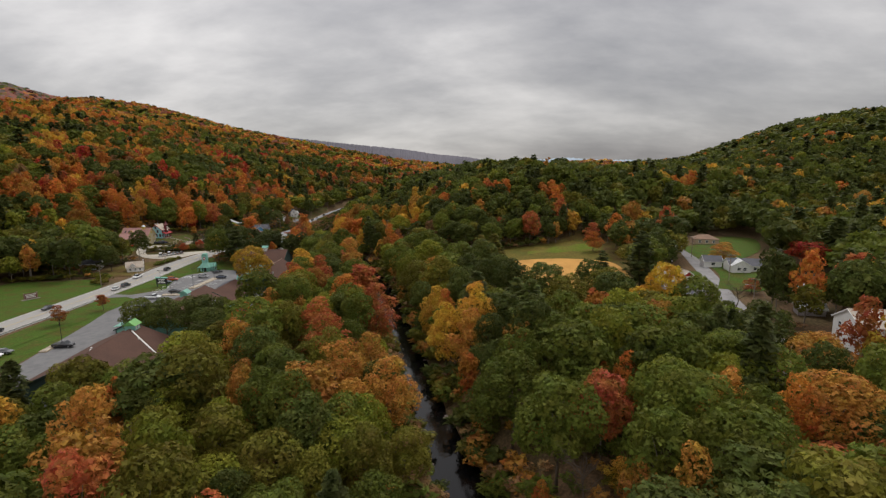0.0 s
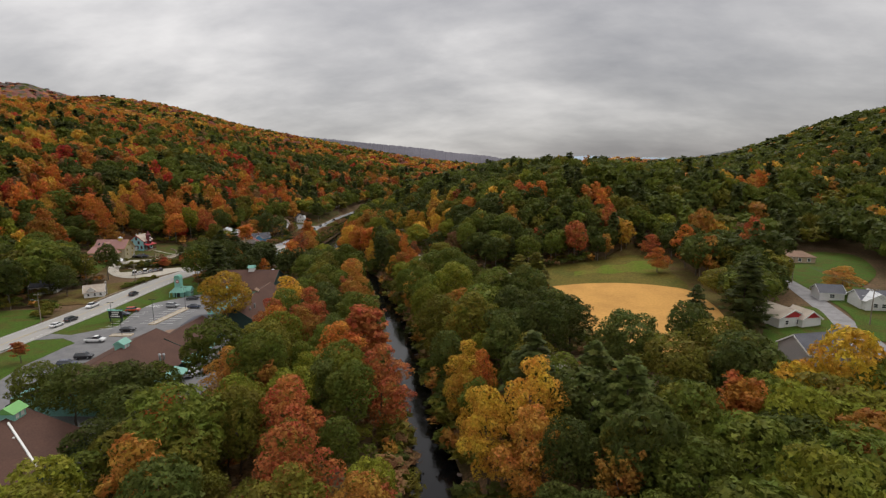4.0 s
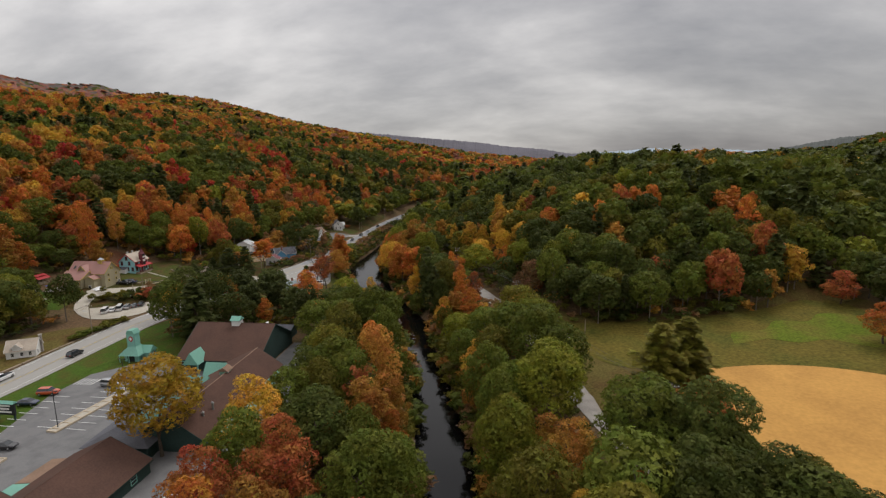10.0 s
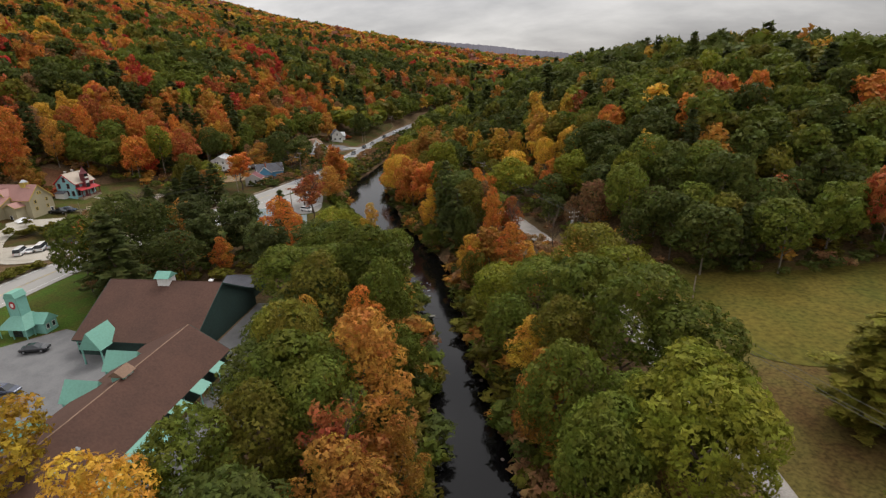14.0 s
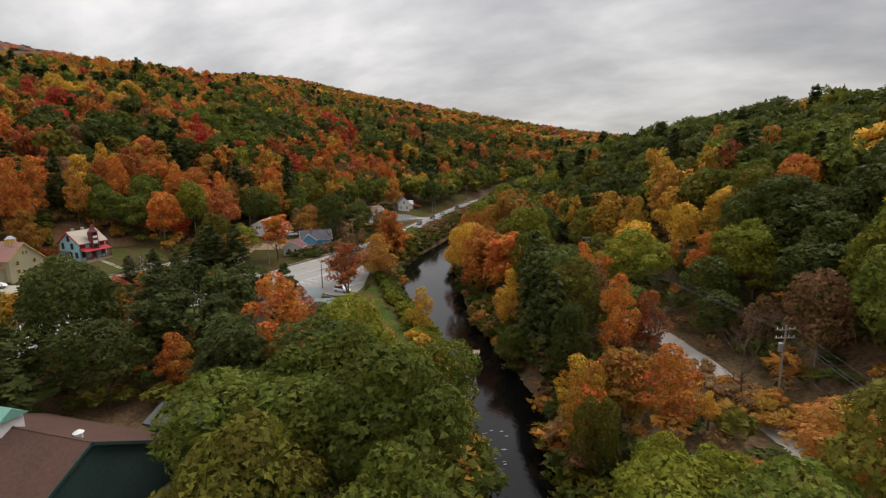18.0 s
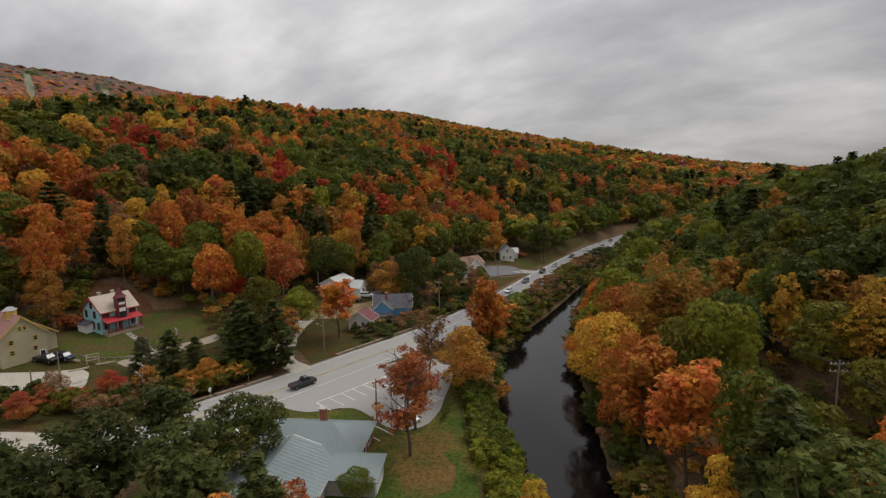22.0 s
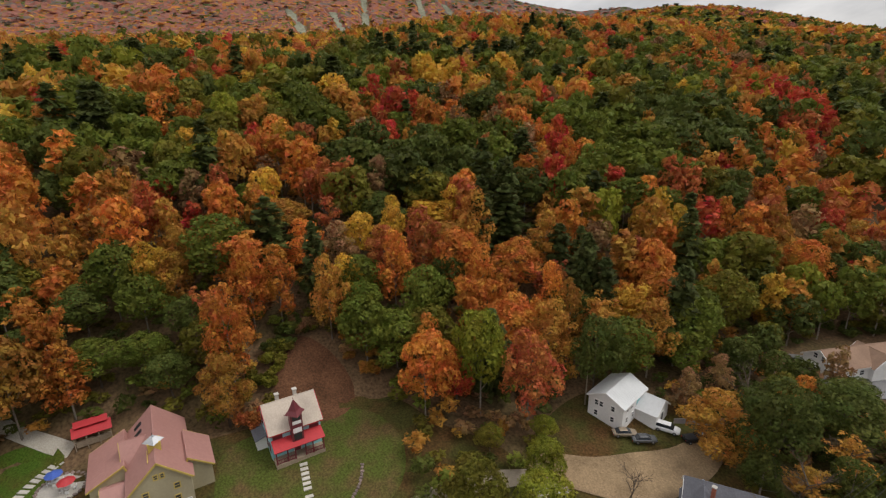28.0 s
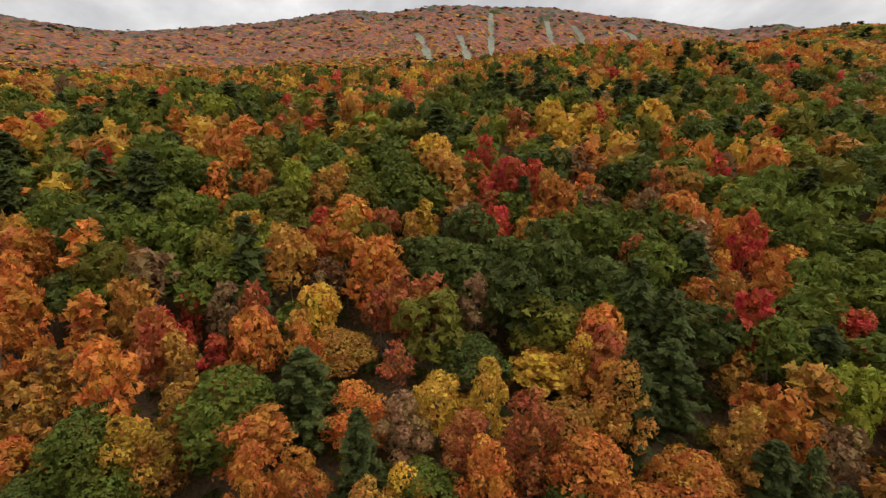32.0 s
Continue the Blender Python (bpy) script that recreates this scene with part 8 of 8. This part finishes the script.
# ---------------------------------------------------------------- poles and cables
def utility_pole(x, y, tall, turn, arms=2, lamp=False, drum=False, lean=0.0):
    p = thing("utility_pole", x, y, h1(x, y), turn, "weathered wooden utility pole with crossarms" if arms else "plain weathered wooden pole", "utility pole", "utility poles")
    part("pole", Shape().rod((0, 0, -0.5), (lean, 0, tall), 0.17, 0.11, 8), POLE_WOOD, p)
    for k in range(arms):
        z = tall - 0.5 - 1.1 * k
        part("crossarm", Shape().box(-1.3, 1.3, -0.07, 0.07, z - 0.08, z + 0.08), POLE_WOOD, p)
        for u in (-1.15, -0.5, 0.5, 1.15):
            part("insulator", Shape().cone(u, 0, z + 0.08, z + 0.3, 0.06, 0.04, 6), PLASTIC, p)
    if drum:
        part("transformer", Shape().cone(0.42, 0, tall - 3.4, tall - 2.3, 0.3, 0.3, 10), METAL, p)
    if lamp:
        part("lamp_arm", Shape().rod((0, 0, tall - 2.6), (2.0, 0, tall - 2.2), 0.04), METAL, p)
        part("lamp_head", Shape().box(1.8, 2.6, -0.15, 0.15, tall - 2.3, tall - 2.15), METAL, p)
    return p


def cable(a, b, sag=0.8):
    s = Shape()
    pts = []
    for k in range(9):
        t = k / 8
        v = Vector(a).lerp(Vector(b), t)
        v.z -= sag * 4 * t * (1 - t)
        pts.append(v)
    tube(s.verts, s.faces, pts, [0.025] * 9, 3)
    tagged(new("cable", s.mesh("cable", WIRE)), "thin black overhead cable between poles", "cable", "overhead cables")


def run(poles, arms=2, lamp=False, drum=False):
    tops = []
    for k, (x, y, tall) in enumerate(poles):
        x2, y2, _ = poles[min(k + 1, len(poles) - 1)]
        x0, y0, _ = poles[max(k - 1, 0)]
        turn = math.degrees(math.atan2(y2 - y0, x2 - x0)) + 90
        utility_pole(x, y, tall, turn, arms, lamp, drum and k % 2 == 0)
        tops.append((Vector((x, y, h1(x, y) + tall - 0.3)), Vector((math.cos(radians(turn)), math.sin(radians(turn)), 0))))
    for (p, u), (q, v) in zip(tops, tops[1:]):
        for off in (-1.1, 0.5, 1.1):
            cable(p + u * off, q + v * off)


run([(11.1, 201.8, 16.5), (0.5, 250, 7.5), (-12.3, 291.8, 10.4), (-39.1, 353.3, 10.5), (-57, 388, 10.5), (-74, 430, 10)], 2, drum=True)
run([(-146.5, 210, 10), (-147.3, 262, 10), (-139.2, 312, 10.2), (-137.0, 353.5, 8.5), (-128.5, 394, 10.5), (-129.6, 440, 10), (-131, 500, 10), (-131, 570, 10)], 1, lamp=True)
run([(84, 128, 10.5), (96.5, 151.5, 10.5), (109.5, 188, 10.5), (117.5, 234, 10), (121, 264, 10)], 1, lamp=True)
for x, y, t in ((-168.7, 311.8, 6.5), (-169.9, 307.5, 4.0), (-170.5, 387, 9.0), (-102.6, 329.2, 8.0), (6.3, 261, 7.0), (-160, 352, 6)):
    utility_pole(x, y, t, 20, 0)

# flagpole and the small signs by the office
flag = thing("flagpole", -114.5, 314.8, Z0, 0, "white flagpole with a small striped flag", "flagpole")
part("pole", Shape().rod((0, 0, -0.2), (0, 0, 6.2), 0.06, 0.04), TRIM, flag)
part("flag", Shape().slab([(0.05, 0, 5.9), (1.3, 0.25, 5.7), (1.3, 0.3, 5.0), (0.05, 0.04, 5.2)], 0.02), RED, flag)
part("flag_canton", Shape().slab([(0.05, -0.03, 5.9), (0.6, 0.07, 5.82), (0.6, 0.1, 5.5), (0.05, 0.0, 5.56)], 0.03), BLUE_CLOTH, flag)
easel = thing("sandwich_board", -112.2, 317.6, Z0 + 0.15, 30, "white folding board sign on the grass", "sign")
for s in (-1, 1):
    part("panel", Shape().slab([(s * 0.5, -0.4, 0), (s * 0.5, 0.4, 0), (s * 0.04, 0.4, 1.5), (s * 0.04, -0.4, 1.5)], 0.05), PLASTIC, easel)
sign = thing("lawn_sign", -160.5, 190, h1(-160, 190), 62, "brown wooden sign on a stone base", "sign")
part("base", Shape().box(-3.0, 3.0, -0.7, 0.7, -0.3, 0.35), STONE, sign)
part("board", Shape().box(-2.3, 2.3, -0.12, 0.12, 0.6, 2.6), MAROON, sign)
for z, w in ((2.15, 1.8), (1.6, 1.5), (1.05, 1.6)):
    part("lettering", Shape().box(-w, w, -0.16, -0.12, z - 0.16, z + 0.16), TRIM, sign)
for x in (-2.1, 2.1):
    part("post", Shape().box(x - 0.14, x + 0.14, -0.14, 0.14, 0.3, 3.0), WOOD, sign)
for x, y, kind in ((-137.0, 331.5, 0), (-136.5, 322.5, 1), (-137.4, 338.4, 1)):
    s1 = thing("road_sign", x, y, h1(x, y), -70, "small road sign on a steel post", "sign", "road signs")
    part("post", Shape().rod((0, 0, -0.2), (0, 0, 2.3), 0.04), METAL, s1)
    part("plate", Shape().box(-0.35, 0.35, -0.05, -0.01, 1.6, 2.3) if kind else Shape().box(-0.25, 0.25, -0.05, -0.01, 1.6, 2.4), PLASTIC, s1)
stop = thing("roadside_board", -112.6, 374.5, Z0, -65, "dark roadside board on orange barrier feet", "sign")
part("panel", Shape().box(-1.6, 1.6, -0.1, 0.1, 1.4, 3.4), DARK, stop)
part("base", Shape().box(-1.4, 1.4, -0.7, 0.7, -0.1, 0.5), PAINTS["orange"], stop)
part("mast", Shape().rod((0, 0, 0.4), (0, 0, 1.5), 0.1), METAL, stop)
kiosk = thing("wood_rack", -104.5, 363.0, Z0, 15, "small timber rack beside the river road", "rack")
for x in (-1.5, 1.5):
    part("post", Shape().box(x - 0.1, x + 0.1, -0.6, -0.4, -0.2, 1.9), WOOD, kiosk)
part("roof", Shape().slab([(-1.9, -1.1, 1.9), (1.9, -1.1, 1.9), (1.9, 1.0, 2.5), (-1.9, 1.0, 2.5)], 0.1), WOOD, kiosk)
part("shelf", Shape().box(-1.5, 1.5, -0.5, 0.5, 0.5, 0.62), WOOD, kiosk)

# guard rails and kerbs along the road
for y0, y1, side in ((352, 400, -6.9), (232, 275, -7.0), (300, 336, -6.9)):
    k = Shape()
    n = int((y1 - y0) / 6)
    for j in range(n):
        a, b = y0 + 6 * j, y0 + 6 * j + 5.6
        k.slab([(line(ROAD, a) + side, a, Z0 + 0.3), (line(ROAD, b) + side, b, Z0 + 0.3), (line(ROAD, b) + side - 0.7, b, Z0 + 0.3), (line(ROAD, a) + side - 0.7, a, Z0 + 0.3)], 0.3)
    tagged(new("kerb", k.mesh("kerb", WOOD)), "weathered timber kerb along the main road", "kerb", kind="structure")
for y0, y1, side in ((110, 190, 6.7), (395, 640, 6.6)):
    fence = thing("guard_rail", line(ROAD, y0) + side, y0, Z0, 0, "steel guard rail along the road", "guard rail")
    ys = np.arange(y0, y1, 6.0)
    for a, b in zip(ys, ys[1:]):
        xa, xb = line(ROAD, a) - line(ROAD, y0), line(ROAD, b) - line(ROAD, y0)
        part("rail", Shape().slab([(xa, a - y0, 0.75), (xb, b - y0, 0.75), (xb + 0.06, b - y0, 0.75), (xa + 0.06, a - y0, 0.75)], 0.3), METAL, fence)
        part("post", Shape().box(xa + 0.06, xa + 0.18, a - y0 - 0.06, a - y0 + 0.06, -0.3, 0.75), WOOD, fence)

# ---------------------------------------------------------------- river: dock, beam, stones
dock = thing("dock", -62.2, 315.4, 0, 8, "weathered plank dock with a gangway on the river", "dock")
for k in range(9):
    part("plank", Shape().box(0.2 + 0.44 * k, 0.6 + 0.44 * k, -1.1, 1.1, 0.32, 0.4), PALE_WOOD, dock)
part("bearer", Shape().box(0.2, 4.1, -1.0, -0.85, 0.1, 0.32).box(0.2, 4.1, 0.85, 1.0, 0.1, 0.32), WOOD, dock)
part("gangway", Shape().slab([(0.3, -0.45, 0.42), (0.3, 0.45, 0.42), (-6.0, 0.45, 1.6), (-6.0, -0.45, 1.6)], 0.1), PALE_WOOD, dock)
for x in (0.4, 3.9):
    for y in (-1.15, 1.15):
        part("pile", Shape().rod((x, y, -1.4), (x, y, 0.75), 0.09), WOOD, dock)
cable((-45.5, 272.9, 1.6), (-35.5, 272.4, 1.7), 0.5)
slab = thing("tilted_slab", -43.4, 268.6, -0.4, 25, "pale tilted concrete slab standing in the river", "slab")
part("slab_top", Shape().slab([(-1.2, -1.0, 2.6), (1.0, -0.9, 2.2), (0.9, 1.6, 0.4), (-1.3, 1.6, 0.5)], 0.35), CONCRETE, slab)
part("slab_side", Shape().slab([(-1.2, -1.1, 2.5), (-1.3, 1.6, 0.4), (-1.9, 1.6, -0.4), (-1.9, -1.1, -0.4)], 0.3), CONCRETE, slab)


def rock_mesh(seed, squash=0.6):
    b = bmesh.new()
    bmesh.ops.create_icosphere(b, subdivisions=1, radius=1)
    g = random.Random(seed)
    for v in b.verts:
        v.co *= g.uniform(0.7, 1.2)
        v.co.z *= squash
    me = bpy.data.meshes.new("stone")
    b.to_mesh(me)
    b.free()
    me.materials.append(ROCK)
    return me


ROCKS = [rock_mesh(k) for k in range(6)]
bar = thing("gravel_bar", -57.0, 298, -0.3, 0, "bar of brown river stones along the bank", "stones")
part("bed", Shape().add([(-3.2, -7, 0.1), (0.6, -8, -0.1), (3.0, -2, -0.1), (1.2, 7, -0.1), (-2.5, 8, 0.0), (-5, 4, 0.5), (-4.6, -4, 0.6), (-1.2, 0, 0.42)], [(7, k, (k + 1) % 7) for k in range(7)]), material("wet_gravel", (0.15, 0.115, 0.095), 0.8, vary=0.4, grain=3, stain=0.3, bump=0.5), bar)
g2 = random.Random(3)
for k in range(230):
    a, r = g2.uniform(0, 6.28), g2.random() ** 0.5
    s = g2.uniform(0.14, 0.42)
    st = new("stone", ROCKS[k % 6])
    st.parent = bar
    st.matrix_local = pose(-0.6 + 3.4 * r * math.cos(a), 7.2 * r * math.sin(a), 0.2 + 0.12 * r, 0, 0, g2.uniform(0, 360)) @ Matrix.Diagonal((s, s * g2.uniform(0.7, 1.2), s, 1))
for k in range(70):
    y = g2.uniform(60, 330)
    side = g2.choice((-1, 1))
    x = line(RIVER, y) + side * (river_half(y) - g2.uniform(-1.0, 1.6))
    s = g2.uniform(0.25, 0.8)
    st = new("river_stone", ROCKS[k % 6])
    st.matrix_world = pose(x, y, -0.15, 0, 0, g2.uniform(0, 360)) @ Matrix.Diagonal((s, s, s, 1))
    tagged(st, "rounded brown stone at the water's edge", "stone", "river stones")
foam = thing("white_water", -47.5, 284, 0.0, 20, "small broken white ripples below the shallows", "water")
for k in range(16):
    x, y = g2.uniform(-2.6, 3.0), g2.uniform(-5, 5)
    l1, w1 = g2.uniform(0.3, 0.8), g2.uniform(0.06, 0.16)
    part("ripple", Shape().add([(x - l1, y, -0.07), (x, y - w1, -0.02), (x + l1, y + 0.1, -0.07), (x, y + w1, -0.04)], [(0, 1, 2, 3)]), FOAM, foam)

# ---------------------------------------------------------------- gardens
patio = thing("patio", -195.5, 296.5, h1(-195, 296) - 0.1, 8, "round stone patio with a low wall", "patio")
part("paving", Shape().cone(0, 0, -0.4, 0.3, 3.6, 3.4, 16), CONCRETE, patio)
for k in range(26):
    a = k * 2 * math.pi / 26
    st = new("stone", ROCKS[k % 6])
    st.parent = patio
    st.matrix_local = pose(3.5 * math.cos(a), 3.5 * math.sin(a), 0.3, 0, 0, k * 50) @ Matrix.Diagonal((0.42, 0.36, 0.45, 1))
for x, y, top, label in ((-196.8, 295.6, BLUE_CLOTH, "blue garden parasol over a table"), (-194.0, 297.6, RED, "red and white garden parasol over a table")):
    p = thing("parasol", x, y, h1(x, y) + 0.2, 0, label, "parasol", "parasols")
    part("pole", Shape().rod((0, 0, 0), (0, 0, 2.4), 0.04), TRIM, p)
    part("canopy", Shape().cone(0, 0, 1.9, 2.5, 1.35, 0.05, 8), top, p)
    part("tabletop", Shape().cone(0, 0, 0.7, 0.76, 0.55, 0.55, 12), PLASTIC, p)
    for a in (0, 1.6, 3.1, 4.7):
        c = thing("garden_chair", x + 0.95 * math.cos(a), y + 0.95 * math.sin(a), h1(x, y) + 0.2, math.degrees(a), "white plastic garden chair by a table", "chair", "patio chairs")
        part("seat", Shape().box(-0.22, 0.22, -0.22, 0.22, 0.4, 0.45), PLASTIC, c)
        part("backrest", Shape().box(0.18, 0.23, -0.22, 0.22, 0.45, 0.9), PLASTIC, c)
        for sx in (-0.2, 0.16):
            for sy in (-0.2, 0.16):
                part("leg", Shape().box(sx, sx + 0.04, sy, sy + 0.04, 0, 0.4), PLASTIC, c)
tent = thing("white_canopy", -182.0, 303.6, h1(-182, 303.6), 20, "low white canvas canopy beside the yard", "canopy")
part("canvas", Shape().cone(0, 0, 0.5, 1.5, 2.9, 0.3, 4), CANVAS, tent)
for sx in (-1, 1):
    for sy in (-1, 1):
        part("leg", Shape().rod((sx * 1.9, sy * 0.05 if sx * sy > 0 else sy * 0.1, 0), (sx * 1.9, sy * 0.05, 0.6), 0.05), METAL, tent)
for x, y in ((-187.2, 295.6), (-186.4, 298.2)):
    b = thing("red_bench", x, y, h1(x, y) + 0.1, 70, "red painted garden bench on the lawn", "bench", "red benches")
    part("seat", Shape().box(-0.9, 0.9, -0.3, 0.3, 0.4, 0.5), PAINTS["orange"], b)
    part("backrest", Shape().box(-0.9, 0.9, 0.24, 0.34, 0.5, 1.0), PAINTS["orange"], b)
    for s in (-0.8, 0.7):
        part("leg", Shape().box(s, s + 0.1, -0.28, 0.3, 0, 0.4), PAINTS["orange"], b)
for x, y in ((-197.4, 287.6), (-191.4, 292.4)):
    p = thing("garden_lamp", x, y, h1(x, y), 0, "black garden lamp with white globes", "lamp post", "garden lamps")
    part("post", Shape().rod((0, 0, 0), (0, 0, 2.5), 0.05), DARK, p)
    for a in (0, 2.1, 4.2):
        part("globe", Shape().cone(0.35 * math.cos(a), 0.35 * math.sin(a), 2.35, 2.6, 0.16, 0.1, 8), PLASTIC, p)


def stepping_path(points, n, w, label):
    p = thing("stone_path", points[0][0], points[0][1], 0, 0, label, "path", "stone paths")
    c = curve_points(points, 0.5)
    for k in range(n):
        i = int(k * (len(c) - 2) / (n - 1))
        q, d = c[i], c[i + 1] - c[i]
        s = part("flagstone", Shape().box(-0.36, 0.36, -w / 2, w / 2, -0.1, 0.06), CONCRETE, p)
        s.matrix_local = pose(q[0] - points[0][0], q[1] - points[0][1], h1(q[0], q[1]) + 0.2, 0, 0, math.degrees(math.atan2(d[1], d[0])))


stepping_path([(-182.0, 332.4), (-175.5, 331.6), (-168.4, 331.0)], 13, 1.3, "flagstone path down from the aqua house")
stepping_path([(-190.5, 287.0), (-193.5, 288.0), (-196.0, 290.0), (-199.5, 292.4), (-203.0, 295.6)], 16, 1.7, "pale flagstone path across the terrace lawn")
wall = thing("dry_stone_wall", -171.5, 331, 0, 0, "low curved dry stone wall on the lawn", "wall")
for k in range(46):
    a = -1.25 + 2.5 * k / 45
    x, y = -181 + 11.5 * math.cos(a), 330.5 + 11.5 * math.sin(a)
    if abs(y - 330.8) < 1.0:
        continue
    st = new("stone", ROCKS[k % 6])
    st.parent = wall
    st.matrix_local = pose(x + 171.5, y - 331, h1(x, y) + 0.25, 0, 0, k * 77) @ Matrix.Diagonal((0.4, 0.32, 0.5, 1))
gate = thing("garden_arch", -172.4, 319.6, h1(-172.4, 319.6), 65, "rough timber garden arch", "arch")
for x in (-1.1, 1.1):
    part("post", Shape().box(x - 0.09, x + 0.09, -0.09, 0.09, -0.2, 2.3), PALE_WOOD, gate)
for z in (1.1, 1.7, 2.3):
    part("beam", Shape().box(-1.3, 1.3, -0.06, 0.06, z - 0.07, z + 0.07), PALE_WOOD, gate)
for x, y, a in ((-171.5, 316.4, 70), (-170.6, 321.2, 60), (-176.3, 317.4, 20)):
    lg = thing("timber_beam", x, y, h1(x, y) + 0.2, a, "pale timber beam lying on the grass", "timber", "timber beams")
    part("beam", Shape().box(-1.8, 1.8, -0.16, 0.16, 0, 0.34), PALE_WOOD, lg)
fence = thing("board_fence", -155.5, 405, h1(-155.5, 405), 60, "dark board fence beside the white house", "fence")
for k in range(22):
    part("board", Shape().box(-6.6 + 0.6 * k, -6.6 + 0.6 * k + 0.56, -0.03, 0.03, -0.6, 1.6), WALL_GREY, fence)

def hedge(name, points, hues, width, tall, count, label):
    """A belt of bushes along a line."""
    g = np.random.default_rng(len(points) * 31 + count)
    c = curve_points(points, 0.5)
    i = g.integers(0, len(c) - 1, count)
    t = (i / (len(c) - 1))
    x, y = c[i, 0] + g.uniform(-width, width, count), c[i, 1] + g.uniform(-width, width, count)
    pick = np.array([HUES.index(hues[min(len(hues) - 1, int(v * len(hues) + g.uniform(-0.4, 0.4)))]) for v in np.clip(t, 0, 0.999)])
    size = g.uniform(0.22, 0.36, count)
    joined(name, x, y, pick, size, g.uniform(0.7, 1.1, count) * tall / 16, BUSHES, label, g, 4.0)


hedge("river_hedge", [(-94, 351), (-88, 342), (-80, 330), (-72.5, 319), (-67, 310), (-61, 299)], ["green", "green", "lime", "lime", "lime", "gold"], 3.4, 3.4, 320, "green and yellow bushes along the lawn edge")
hedge("lot_hedge", [(-147.8, 275), (-148.3, 266), (-148.5, 256)], ["olive", "green"], 1.2, 2.0, 26, "low green hedge above the road")
hedge("slope_bushes", [(-174, 297), (-165, 302), (-158, 307), (-151, 311), (-146, 318), (-143, 326), (-141, 333)], ["olive", "dark", "rust", "olive", "brown", "dark", "amber", "olive"], 4.2, 3.4, 150, "brown and red bushes on the bank above the road")
hedge("lawn_hedge", [(-150, 214), (-160, 229), (-176, 225), (-194, 214)], ["olive", "dark", "olive"], 2.0, 2.6, 60, "low bushes at the edge of the lawn")
hedge("lane_bushes", [(18, 196), (21, 212), (24, 226), (27, 240)], ["dark", "olive", "rust", "amber"], 5.0, 3.4, 80, "rough bushes between lane and field")
hedge("bank_thicket", [(-22, 300), (-15, 288), (-6, 275), (0, 262)], ["brown", "amber", "olive", "brown"], 3.0, 2.6, 70, "brown thicket beside the lane")
hedge("strip_bushes", [((float(line(ROAD, y)) + 9 + float(line(RIVER, y)) - float(river_half(y))) / 2, y) for y in (372, 395, 420, 450, 480, 520, 560)], ["dark", "olive", "brown", "olive", "brown", "pine"], 4.0, 2.2, 380, "brown and green bushes between the road and the river")
hedge("roadside_bushes", [(-136, 366), (-132, 378), (-130.5, 390), (-129, 404), (-129, 418), (-132, 432)], ["dark", "brown", "olive", "pine", "dark", "brown"], 5.5, 2.6, 110, "dark scrub on the bank above the road")
hedge("yard_bushes", [(-160, 462), (-156, 474), (-152, 484), (-151, 494), (-142, 499)], ["dark", "olive", "brown", "rust"], 4.0, 2.6, 60, "dark bushes round the farmhouse yard")
hedge("clearing_edge", [(-193, 325), (-203, 330), (-213, 338), (-209, 348), (-198, 353)], ["rust", "olive", "dark", "brown", "amber"], 2.6, 3.6, 60, "bushes round the brown clearing")
